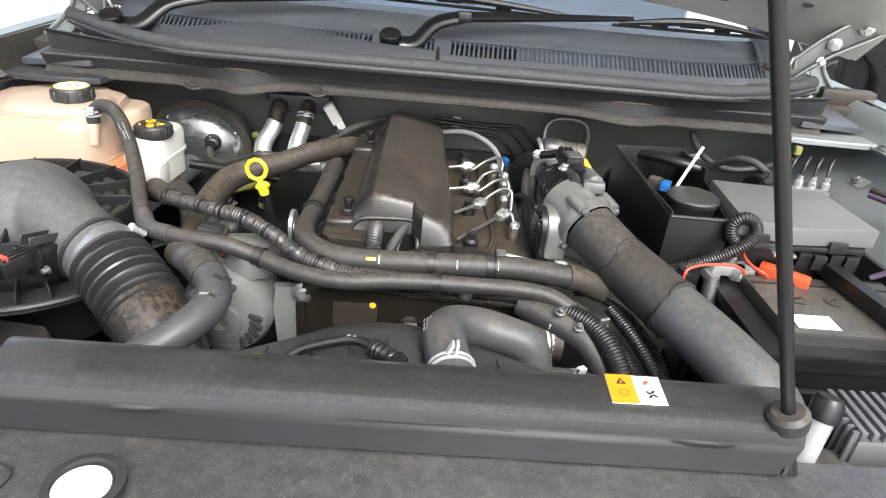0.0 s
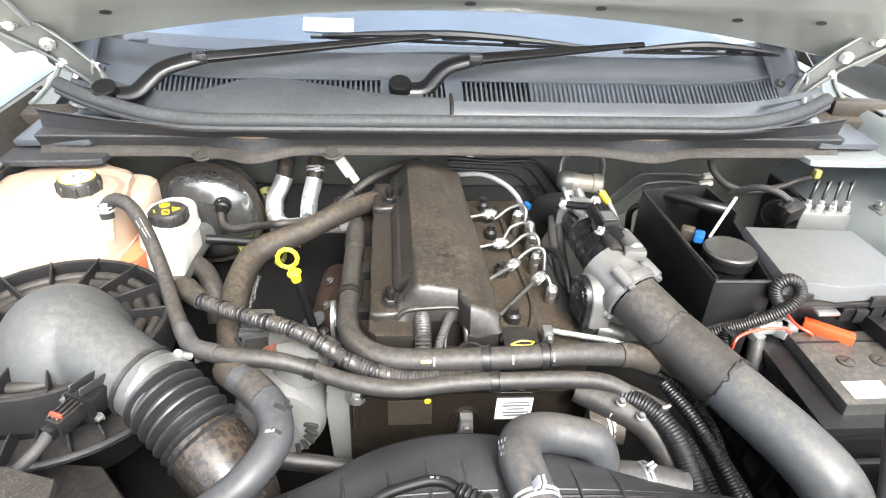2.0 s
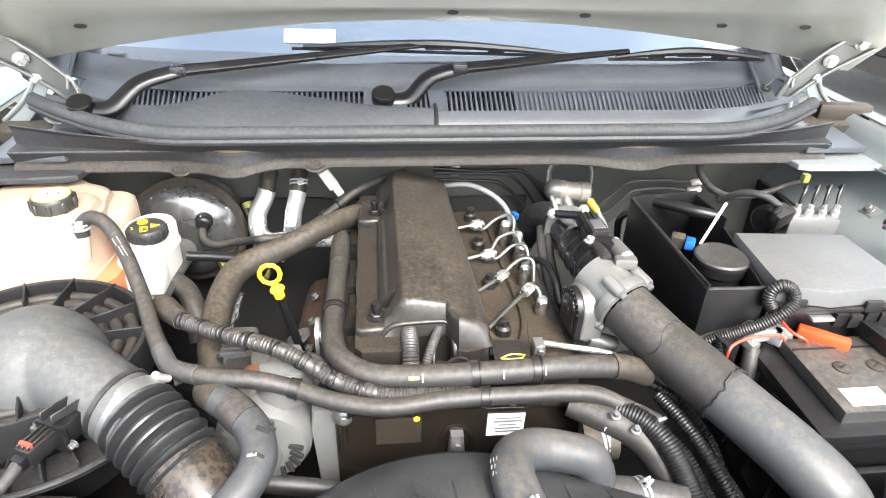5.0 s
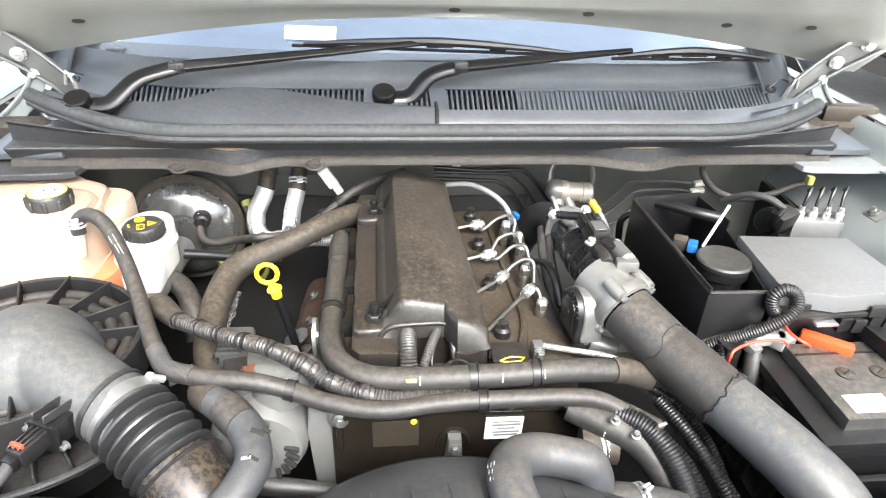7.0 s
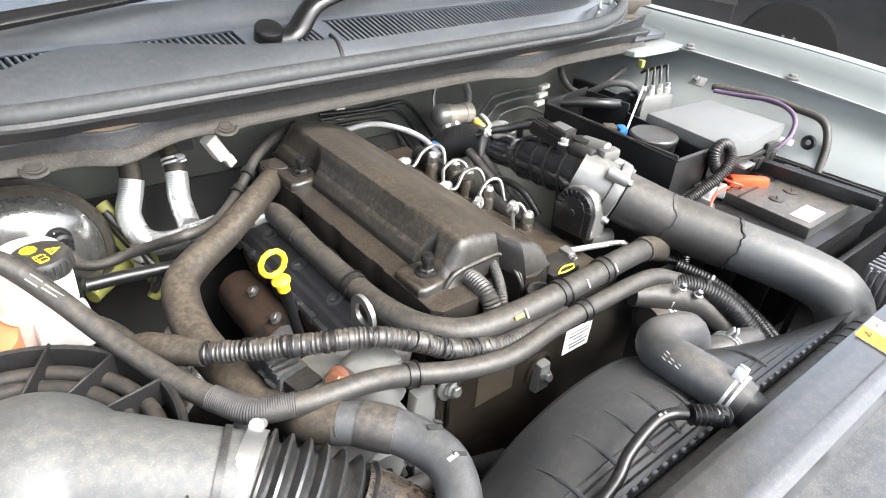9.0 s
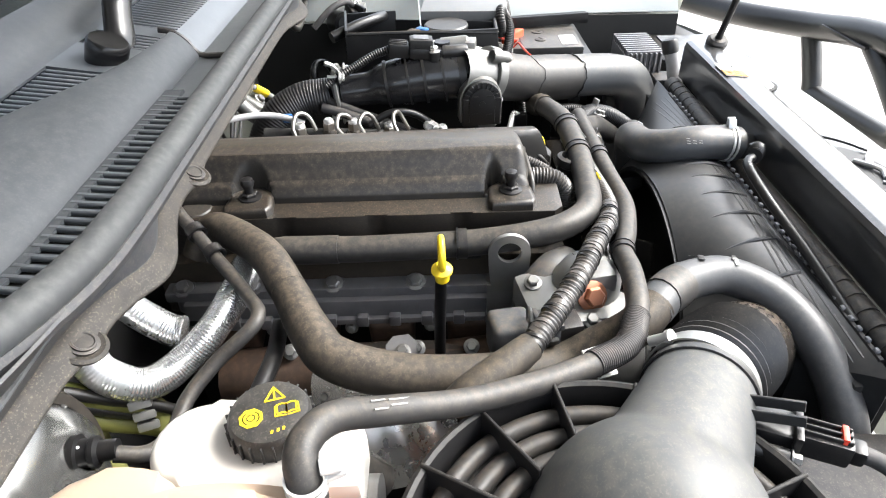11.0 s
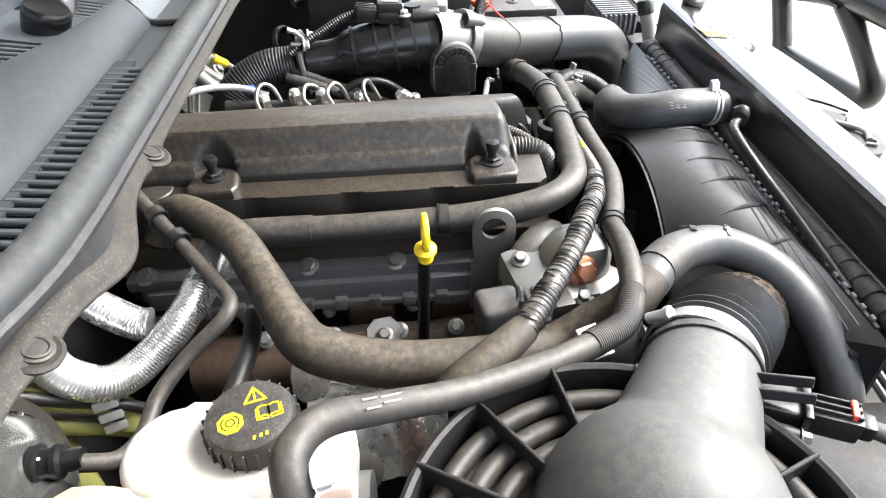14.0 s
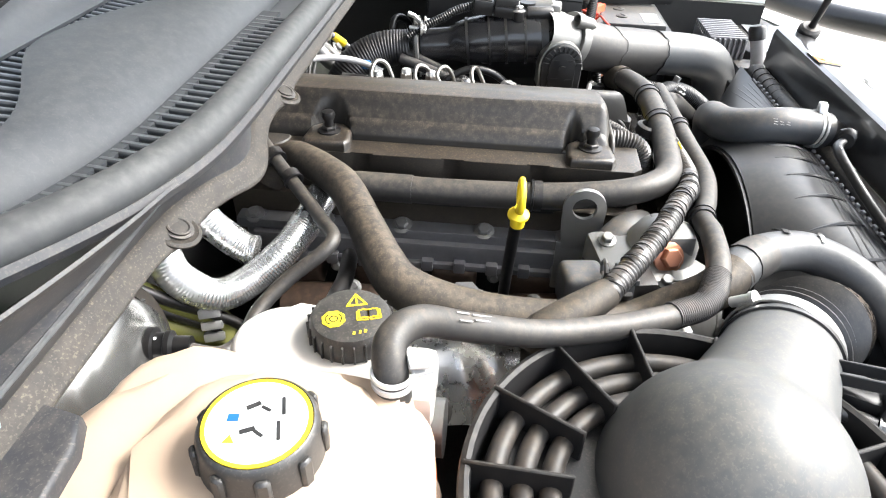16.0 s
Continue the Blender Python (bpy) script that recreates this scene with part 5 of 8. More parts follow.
hA = hose("vacuum_hose", [(-0.200, 0.735, 0.874), (-0.196, 0.706, 0.884), (-0.198, 0.615, 0.884), (-0.199, 0.507, 0.888), (-0.198, 0.440, 0.895), (-0.186, 0.395, 0.899), (-0.155, 0.366, 0.899), (-0.110, 0.357, 0.899), (-0.045, 0.353, 0.902), (0.030, 0.353, 0.904), (0.077, 0.357, 0.903), (0.130, 0.365, 0.894), (0.155, 0.369, 0.888)], 0.0145, M_rubber, "grey rubber hose looped round the engine cover", [((-0.199, 0.507, 0.888), (0, 1, 0), 0.0145), ((-0.028, 0.353, 0.9025), (1, 0, 0), 0.0145), ((0.046, 0.354, 0.904), (1, 0, 0), 0.0145)], step=0.005)
part("end_sleeve", tube([(0.148, 0.368, 0.890), (0.168, 0.371, 0.885), (0.20, 0.373, 0.870)], 0.0165, 14), M_foam, hA)
part("end_sleeve", tube([(-0.197, 0.70, 0.884), (-0.1975, 0.64, 0.884)], 0.0158, 14), M_rubber, hA)
for p in ((-0.09, 0.3425, 0.909), (0.005, 0.340, 0.911), (0.055, 0.341, 0.913)):
    part("white_mark", box((0.0018, 0.002, 0.011), pose(*p, -40), 0.0004), M_mark, hA)
part("yellow_mark", box((0.012, 0.002, 0.004), pose(-0.100, 0.3430, 0.909, -40), 0.0004), M_yellow, hA)
hW = hose("wrapped_harness", [(-0.424, 0.512, 0.903), (-0.410, 0.491, 0.911), (-0.385, 0.460, 0.917), (-0.316, 0.411, 0.928), (-0.264, 0.383, 0.932), (-0.224, 0.364, 0.922), (-0.185, 0.350, 0.902), (-0.135, 0.337, 0.891), (-0.085, 0.336, 0.888), (-0.03, 0.338, 0.886)], 0.0098, M_wrap, "grey convoluted wiring harness bound with tape", rib=(0.0006, 0.0042))
part("taped_end", tube([(-0.430, 0.520, 0.894), (-0.424, 0.513, 0.903), (-0.404, 0.484, 0.9125), (-0.385, 0.460, 0.917)], [0.017, 0.016, 0.0145, 0.012], 14, wob=0.06), M_foam, hW, "loose dusty tape end")
LW, _, _ = smooth_line([(-0.385, 0.460, 0.917), (-0.316, 0.411, 0.928), (-0.264, 0.383, 0.932), (-0.224, 0.364, 0.922), (-0.185, 0.350, 0.902), (-0.135, 0.337, 0.891)], 0.0052)
for i, (a, b) in enumerate(zip(LW, LW[1:])):
    tilt = Vector((0.0016 * math.sin(i * 1.7), 0.0014 * math.sin(i * 2.3), 0.001 * math.sin(i)))
    if i % 7 < 2:
        part("tape_turn", ring_band(a, b - a + tilt, 0.0099, 0.0024, 0.0011, 20), M_clean, hW)
    elif i % 7 < 5:
        part("tape_turn", ring_band(a, b - a + tilt, 0.0099, 0.0044, 0.0005, 20), M_wrap, hW)
hose("servo_hose", [(-0.085, 0.870, 0.935), (-0.131, 0.842, 0.932), (-0.176, 0.809, 0.924), (-0.232, 0.757, 0.901), (-0.278, 0.719, 0.892), (-0.322, 0.698, 0.898), (-0.352, 0.732, 0.876), (-0.380, 0.752, 0.862), (-0.410, 0.757, 0.855), (-0.432, 0.768, 0.858), (-0.440, 0.790, 0.868)], 0.0068, M_rubber, "thin black vacuum hose to the brake servo", [((-0.200, 0.786, 0.915), (-0.7, -0.6, -0.3), 0.0078), ((-0.225, 0.762, 0.905), (-0.7, -0.6, -0.3), 0.0078)], step=0.005)
hose("lower_servo_pipe", [(-0.44, 0.69, 0.875), (-0.40, 0.69, 0.872), (-0.34, 0.685, 0.868), (-0.29, 0.69, 0.86)], 0.008, M_clean, "black pipe below the servo hose")
hU = hose("upper_radiator_hose", [(-0.002, 0.140, 0.895), (-0.006, 0.165, 0.900), (-0.011, 0.203, 0.902), (-0.002, 0.234, 0.894), (0.026, 0.252, 0.883), (0.060, 0.253, 0.874), (0.088, 0.250, 0.862), (0.098, 0.242, 0.825), (0.10, 0.24, 0.78)], 0.0225, M_pipe, "smooth grey upper radiator hose bent into a hook", step=0.006, seg=20)
spring_clamp(hU, (-0.003, 0.150, 0.897), (-0.1, 1, 0.15), 0.0228, (0.1, 0, 1))
spring_clamp(hU, (0.117, 0.30, 0.835), (1, 0.15, 0), 0.020, (0.1, -0.2, 1))
spring_clamp(hU, (0.140, 0.225, 0.83), (1, 0.15, 0), 0.019, (0.1, -0.2, 1))
for i in range(3):
    for j in range(3):
        part("printed_dash", tube([(-0.0325 + 0.003 * i, 0.197 + 0.0075 * j, 0.9125 + 0.002 * i), (-0.0315 + 0.003 * i, 0.2015 + 0.0075 * j, 0.9130 + 0.002 * i)], 0.0005, 4), M_mark, hU)
part("side_branch", tube([(0.105, 0.240, 0.82), (0.14, 0.226, 0.83), (0.19, 0.215, 0.825)], 0.019, 16), M_pipe, hU)

# thermostat housing and its conduit
th = thing("thermostat_housing", (0.13, 0.31, 0.8), "dusty black thermostat housing with hose stubs", "thermostat housing")
part("housing", tube([(0.085, 0.330, 0.868), (0.125, 0.310, 0.862), (0.165, 0.285, 0.848), (0.19, 0.25, 0.82)], [0.014, 0.019, 0.018, 0.016], 14), M_rubber, th)
part("outlet", tube([(0.098, 0.305, 0.835), (0.14, 0.298, 0.835)], 0.021, 16), M_foam, th)
bolt(th, (0.128, 0.292, 0.884), (0, -0.3, 1), 0.004)
bolt(th, (0.150, 0.280, 0.872), (0, -0.3, 1), 0.004)
for k, (pts, r, rb) in enumerate((([(0.135, 0.318, 0.872), (0.168, 0.292, 0.868), (0.190, 0.255, 0.852), (0.205, 0.21, 0.815), (0.215, 0.18, 0.77)], 0.0135, (0.0006, 0.004)), ([(0.185, 0.30, 0.850), (0.207, 0.262, 0.842), (0.225, 0.21, 0.81), (0.24, 0.17, 0.77)], 0.009, (0.0008, 0.004)))):
    solo("wiring_conduit", tube(pts, r, 12, rib=rb), M_clean, "ribbed black conduit beside the thermostat housing", "conduit", "front conduits")
solo("foil_tab", box((0.012, 0.004, 0.022), pose(0.178, 0.285, 0.876, 20, 0, 20), 0.001), M_steel, "small bright metal tab on a conduit", "tab")

# ---- intake: throttle body, inlet duct, charge pipe ----
ch = thing("charge_air_pipe", (0.27, 0.28, 0.85), "thick grey charge air pipe with a taped joint", "intake pipe")
part("pipe", tube([(0.262, 0.316, 0.892), (0.282, 0.278, 0.886), (0.313, 0.226, 0.873), (0.338, 0.188, 0.852), (0.352, 0.166, 0.81), (0.356, 0.158, 0.75)], [0.0345, 0.0345, 0.035, 0.036, 0.036, 0.036], 24, step=0.006), M_palepipe, ch)
part("joint_sleeve", tube([(0.220, 0.388, 0.906), (0.246, 0.344, 0.897), (0.266, 0.308, 0.890)], [0.0362, 0.0365, 0.0362], 24, step=0.006, wob=0.015), M_wornsleeve, ch)
rng = random.Random(4)
for q, d0 in (((0.221, 0.3865, 0.9058), (0.52, -0.83, -0.18)), ((0.265, 0.3095, 0.8903), (0.50, -0.84, -0.17))):
    fm = aim(q, d0)
    frayed = [fm @ Vector(((0.0370) * math.cos(a), 0.0370 * math.sin(a), rng.uniform(-0.0035, 0.0035) + 0.004 * math.sin(3 * a))) for a in np.linspace(0, 2 * math.pi, 40)]
    part("frayed_rim", tube(frayed + frayed[:1], 0.0005 if q[0] < 0.24 else 0.0011, 6, step=0.004), M_clean, ch)
part("throttle_hose", tube([(0.186, 0.443, 0.926), (0.203, 0.415, 0.916), (0.222, 0.384, 0.9055)], [0.0355, 0.036, 0.0355], 24, step=0.006), M_rubber, ch)
tb = thing("throttle_body", (0.17, 0.47, 0.88), "cast aluminium throttle body with a ribbed motor cover", "throttle body")
AX = Vector((0.02, -0.036, -0.013)).normalized()
part("flange", lathe([(0.034, -0.006), (0.041, -0.006), (0.042, 0.0), (0.041, 0.008), (0.037, 0.010)], aim((0.181, 0.452, 0.930), AX), 28), M_throttle, tb)
part("bore", lathe([(0.033, -0.045), (0.036, -0.012), (0.036, 0.004)], aim((0.176, 0.462, 0.932), AX), 24), M_throttle, tb)
for a in (0.6, 2.2, 3.9, 5.4):
    q = aim((0.179, 0.456, 0.931), AX) @ Vector((0.041 * math.cos(a), 0.041 * math.sin(a), 0))
    part("lug", lathe([(0.009, -0.016), (0.0095, 0.0), (0.009, 0.012), (0.006, 0.013)], aim(q, AX), 14), M_throttle, tb)
    bolt(tb, q + AX * 0.012, AX, 0.005)


def arch(r, low, n=11):
    """A plate outline with a round top: width along y, height along z."""
    return [(r * math.cos(t), r * math.sin(t)) for t in np.linspace(0, math.pi, n)] + [(-r, low), (r, low)]


MB = Matrix.Translation((0.138, 0.467, 0.914)) @ pose(0, 0, 0, 90, 0, -84)
part("motor_housing", prism(arch(0.031, -0.036), -0.016, 0.012, 0.004, 2, MB), M_throttle, tb)
mc = part("motor_cover", prism(arch(0.0285, -0.038), 0.012, 0.020, 0.002, 2, MB), M_clean, tb, "ribbed black motor cover")
part("cover_plate", prism(arch(0.019, -0.032), 0.020, 0.0225, 0.001, 2, MB), M_clean, mc)
for k in range(11):
    a = math.pi * (k + 0.5) / 11
    part("cover_rib", box((0.009, 0.0016, 0.003), MB @ pose(0.0235 * math.cos(a), 0.0235 * math.sin(a), 0.0208, 0, 0, math.degrees(a)), 0.0004, 1), M_clean, mc)
part("pivot_button", lathe([(0.005, 0), (0.005, 0.002), (0, 0.002)], MB @ pose(0, -0.004, 0.0225), 14), M_black, mc)
for x_, y_ in ((-0.010, 0.008), (0.010, 0.008), (-0.010, -0.018), (0.010, -0.020)):
    part("moulded_bar", box((0.008, 0.0014, 0.0008), MB @ pose(x_, y_, 0.0228), 0), M_black, mc)
for i in range(3):
    part("clip", box((0.007, 0.008, 0.012), pose(0.142, 0.447, 0.874 + 0.024 * i), 0.001), M_steel, tb)
part("side_stub", tube([(0.150, 0.455, 0.865), (0.185, 0.445, 0.858)], 0.013, 14), M_throttle, tb)
duct = thing("inlet_duct", (0.165, 0.6, 0.88), "black plastic inlet duct with sensors and flange", "inlet duct")
part("duct_tube", tube([(0.180, 0.474, 0.933), (0.177, 0.505, 0.934), (0.174, 0.545, 0.932), (0.171, 0.590, 0.926), (0.170, 0.612, 0.922), (0.169, 0.630, 0.919), (0.167, 0.672, 0.915)], [0.036, 0.0375, 0.0365, 0.034, 0.031, 0.0245, 0.0245], 28, step=0.005), M_gloss, duct)
for y, z, r, w in ((0.492, 0.9335, 0.0365, 0.010), (0.520, 0.9335, 0.0370, 0.003), (0.548, 0.9315, 0.0362, 0.004), (0.572, 0.9285, 0.0352, 0.003), (0.604, 0.9235, 0.0322, 0.004)):
    part("duct_ring", ring_band((0.1745 + (0.55 - y) * 0.05, y, z), (0.06, -1, 0.12), r, w, 0.0022), M_black, duct)
part("duct_flange", prism(rounded([(-0.034, -0.036), (0.030, -0.040), (0.036, 0.020), (0.020, 0.042), (-0.030, 0.040)], 2), -0.0025, 0.0025, 0.001, 1, aim((0.167, 0.676, 0.915), (0, -1, 0.1))), M_throttle, duct)
part("flange_gasket", prism(rounded([(-0.033, -0.033), (0.030, -0.036), (0.034, 0.018), (0.019, 0.038), (-0.029, 0.036)], 2), -0.005, -0.0025, 0, 1, aim((0.167, 0.676, 0.915), (0, -1, 0.1))), M_black, duct)
for dx, dz in ((-0.024, 0.032), (0.026, 0.026), (0.026, -0.026), (-0.026, -0.030)):
    bolt(duct, (0.167 + dx, 0.671, 0.915 + dz), (0, -1, 0), 0.006, M_chrome)
    part("stud_end", tube([(0.167 + dx, 0.674, 0.915 + dz), (0.167 + dx, 0.688, 0.916 + dz)], 0.003, 8), M_steel, duct)
part("sensor_base", box((0.034, 0.048, 0.016), pose(0.172, 0.545, 0.9715, 5, 0, 2), 0.004), M_clean, duct)
part("sensor_neck", lathe([(0.010, -0.012), (0.010, 0.004), (0.012, 0.004), (0.012, 0.008), (0, 0.008)], pose(0.180, 0.520, 0.975), 18), M_clean, duct)
sb1 = part("connector", box((0.024, 0.030, 0.020), pose(0.170, 0.584, 0.9760, 8, 0, 6), 0.003), M_clean, duct)
for o in (-0.007, 0.0, 0.007):
    part("connector_rib", box((0.0018, 0.026, 0.003), pose(0.170 + o, 0.584, 0.9868, 8, 0, 6), 0.0005, 1), M_black, sb1)
part("sensor_body", box((0.026, 0.034, 0.017), pose(0.172, 0.551, 0.983, 4, 0, 4), 0.003), M_black, duct)
part("sensor_plate", box((0.018, 0.022, 0.0012), pose(0.172, 0.551, 0.9922, 4, 0, 4), 0.0003, 1), M_rail, duct)
part("vacuum_can", lathe([(0.0115, -0.022), (0.0115, 0.016), (0.008, 0.020), (0, 0.020)], aim((0.192, 0.500, 0.974), (0.1, -1, 0.05)), 18), M_throttle, duct)
part("vacuum_can", lathe([(0.0095, -0.020), (0.0095, 0.014), (0.007, 0.017), (0, 0.017)], aim((0.166, 0.500, 0.972), (0.0, -1, 0.05)), 18), M_black, duct)
part("end_lug", box((0.03, 0.016, 0.016), pose(0.190, 0.478, 0.973, 0, 0, -8), 0.004), M_throttle, duct)
for q in ((0.158, 0.532, 0.970), (0.194, 0.532, 0.966)):
    part("screw_boss", lathe([(0.008, -0.008), (0.008, 0.006), (0, 0.006)], pose(*q), 14), M_clean, duct)
    bolt(duct, (q[0], q[1], q[2] + 0.005), (0, 0, 1), 0.006, M_chrome)
part("wire_loom", tube([(0.170, 0.598, 0.976), (0.166, 0.620, 0.970), (0.158, 0.645, 0.958), (0.148, 0.668, 0.948), (0.140, 0.69, 0.935)], 0.006, 10, rib=(0.0006, 0.0036)), M_clean, duct)
part("strap_lever", tube([(0.150, 0.672, 0.948), (0.146, 0.678, 0.962), (0.143, 0.690, 0.968)], 0.0035, 8), M_steel, duct)
solo("egr_hose", tube([(0.166, 0.690, 0.912), (0.160, 0.735, 0.905), (0.146, 0.775, 0.880), (0.13, 0.80, 0.83), (0.12, 0.81, 0.78)], [0.0255, 0.027, 0.0275, 0.027, 0.026], 26, rib=(0.00045, 0.0042)), M_braid, "braided black recirculation hose behind the inlet duct", "hose")
for k, pts in enumerate(([(0.135, 0.70, 0.905), (0.128, 0.655, 0.892), (0.126, 0.60, 0.87), (0.13, 0.55, 0.84), (0.14, 0.50, 0.82)], [(0.145, 0.69, 0.91), (0.138, 0.65, 0.895), (0.136, 0.60, 0.875), (0.14, 0.55, 0.85)], [(0.11, 0.63, 0.885), (0.118, 0.60, 0.90), (0.125, 0.565, 0.895), (0.128, 0.53, 0.87)])):
    solo("harness", tube(pts, 0.0075 - 0.001 * k, 10, wob=0.05), M_fabric if k < 2 else M_clean, "black cloth wrapped harness under the inlet duct", "harness", "duct harnesses")
valve = thing("recirculation_valve", (0.225, 0.86, 0.86), "cast alloy valve with a looped handle", "valve")
VX = aim((0.226, 0.850, 0.900), (1, 0, -0.10))
part("body", lathe([(0.0, -0.022), (0.019, -0.022), (0.0195, -0.010), (0.0175, -0.008), (0.0175, 0.018), (0.0195, 0.020), (0.0195, 0.036), (0.014, 0.041), (0, 0.042)], VX, 28), M_valve, valve)
part("end_dome", lathe([(0.0205, -0.022), (0.0210, -0.030), (0.0185, -0.040), (0.012, -0.046), (0, -0.048)], VX, 28), M_throttle, valve, "pale domed end cap")
part("loop", tube([(0.188, 0.862, 0.912), (0.190, 0.868, 0.938), (0.206, 0.870, 0.951), (0.236, 0.870, 0.953), (0.260, 0.867, 0.946), (0.268, 0.862, 0.926), (0.266, 0.860, 0.908)], 0.0075, 12, flat=0.5), M_throttle, valve)
part("neck", tube([(0.218, 0.842, 0.890), (0.226, 0.828, 0.872), (0.234, 0.812, 0.858)], 0.010, 14), M_throttle, valve)
part("neck", tube([(0.200, 0.840, 0.886), (0.200, 0.822, 0.866), (0.206, 0.800, 0.856)], 0.012, 14), M_throttle, valve)
part("thin_hose", tube([(0.258, 0.835, 0.893), (0.270, 0.822, 0.880), (0.288, 0.800, 0.850), (0.294, 0.780, 0.82)], 0.0048, 10), M_palehose, valve)
part("yellow_sleeve", tube([(0.262, 0.831, 0.889), (0.275, 0.8165, 0.8725)], 0.0068, 12), M_yellow, valve)
bolt(valve, (0.252, 0.825, 0.872), (0, -0.8, 0.6), 0.007)
solo("black_hose_loop", tube([(0.285, 0.73, 0.86), (0.285, 0.735, 0.90), (0.305, 0.73, 0.912), (0.325, 0.715, 0.90), (0.325, 0.70, 0.86)], 0.006, 10), M_clean, "small black hose loop beside the box", "hose")

# ---- firewall pipes ----
ac = thing("ac_pipe", (-0.34, 0.84, 0.87), "silver foil wrapped air conditioning pipe", "pipe", "foil wrapped pipes")
part("foil_sleeve", tube([(-0.334, 0.860, 0.908), (-0.340, 0.853, 0.893), (-0.352, 0.838, 0.869), (-0.349, 0.815, 0.848), (-0.336, 0.798, 0.840), (-0.318, 0.778, 0.846), (-0.296, 0.755, 0.862), (-0.255, 0.740, 0.873), (-0.212, 0.736, 0.876)], 0.0160, 18, rib=(0.00022, 0.0028), wob=0.07), M_foil, ac)
part("elbow_fitting", tube([(-0.222, 0.730, 0.876), (-0.200, 0.722, 0.880), (-0.196, 0.70, 0.882)], 0.012, 14), M_chrome, ac)
ac2 = thing("ac_pipe", (-0.285, 0.85, 0.87), "short silver foil wrapped pipe under the lip", "pipe", "foil wrapped pipes")
part("foil_sleeve", tube([(-0.278, 0.848, 0.909), (-0.281, 0.840, 0.897), (-0.286, 0.825, 0.880), (-0.288, 0.798, 0.858), (-0.288, 0.785, 0.855)], 0.0150, 18, rib=(0.0002, 0.0035), wob=0.07), M_foil, ac2)
part("elbow", tube([(-0.338, 0.855, 0.898), (-0.333, 0.863, 0.914), (-0.331, 0.876, 0.928), (-0.330, 0.905, 0.932)], 0.0150, 16, wob=0.03), M_foam, ac, "brown dusty rubber elbow")
part("elbow", tube([(-0.281, 0.842, 0.899), (-0.277, 0.852, 0.916), (-0.276, 0.868, 0.930), (-0.275, 0.900, 0.934)], 0.0142, 16, wob=0.03), M_foam, ac2, "brown dusty rubber elbow")
spring_clamp(ac2, (-0.2765, 0.857, 0.921), (0.02, 0.5, 0.8), 0.0146, (0.3, -1, 0.3))
cp = thing("pipe_clamp_plate", (-0.29, 0.9, 0.93), "grey clamp plate round the foil pipes", "clamp")
part("plate", box((0.115, 0.008, 0.035), pose(-0.293, 0.895, 0.935), 0.008), M_pipe, cp)
part("wire_loop", tube([(-0.355, 0.89, 0.94), (-0.35, 0.885, 0.965), (-0.29, 0.88, 0.985), (-0.235, 0.885, 0.965), (-0.232, 0.89, 0.935)], 0.004, 8), M_pipe, cp)
tagw = thing("white_connector", (-0.215, 0.83, 0.93), "cream plastic connector hanging at the firewall", "connector")
part("body", box((0.020, 0.018, 0.040), pose(-0.222, 0.842, 0.937, 0, -30, 15), 0.003), M_white, tagw)
part("tab", box((0.014, 0.012, 0.016), pose(-0.205, 0.838, 0.915, 0, -30, 15), 0.002), M_white, tagw)
solo("white_clip", box((0.016, 0.010, 0.020), pose(0.014, 0.899, 0.925), 0.002), M_white, "white plastic pipe clip on the firewall", "clip")
PIPES_A = (
    [(-0.03, 0.888, 0.934), (0.066, 0.888, 0.9262), (0.130, 0.888, 0.9275), (0.150, 0.888, 0.918), (0.170, 0.888, 0.8965), (0.2175, 0.888, 0.8323), (0.241, 0.888, 0.7855)],
    [(-0.03, 0.888, 0.925), (0.039, 0.888, 0.922), (0.106, 0.888, 0.919), (0.125, 0.888, 0.912), (0.1476, 0.888, 0.8908), (0.191, 0.888, 0.8266), (0.211, 0.888, 0.7864)],
    [(-0.03, 0.888, 0.911), (0.034, 0.888, 0.9077), (0.084, 0.888, 0.905), (0.104, 0.888, 0.897), (0.1283, 0.888, 0.8764), (0.1658, 0.888, 0.8207), (0.182, 0.888, 0.7738)],
)
PIPES_B = (
    [(0.26, 0.888, 0.80), (0.2835, 0.888, 0.8267), (0.3045, 0.888, 0.8457), (0.345, 0.888, 0.888), (0.362, 0.888, 0.899), (0.4254, 0.888, 0.9001), (0.501, 0.888, 0.8936)],
    [(0.265, 0.888, 0.785), (0.292, 0.888, 0.8081), (0.3243, 0.888, 0.8335), (0.360, 0.888, 0.869), (0.378, 0.888, 0.8798), (0.441, 0.888, 0.8822), (0.5058, 0.888, 0.8732)],
    [(0.28, 0.888, 0.765), (0.313, 0.888, 0.7901), (0.345, 0.888, 0.8159), (0.376, 0.888, 0.847), (0.394, 0.888, 0.858), (0.458, 0.888, 0.8588), (0.526, 0.888, 0.8284)],
)
for line in PIPES_A:
    solo("brake_pipe", tube(line, 0.0036, 10, step=0.005), M_clean, "thin black brake pipe along the firewall", "pipe", "firewall pipes")
for line in PIPES_B:
    solo("brake_pipe", tube(line, 0.0030, 10, step=0.005), M_pipe, "thin grey brake pipe along the firewall", "pipe", "firewall pipes")
# made-up clips on the firewall's painted shade sheet
for x, z in FASTENERS:
    part("push_clip", lathe([(0, 0), (0.013, 0), (0.012, 0.003), (0.004, 0.004), (0, 0.004)], aim((x, 0.904 - 0.03 * math.cos(x * 4) * (z - 0.4), z), (0, -1, 0)), 18), M_black, shade_ob)
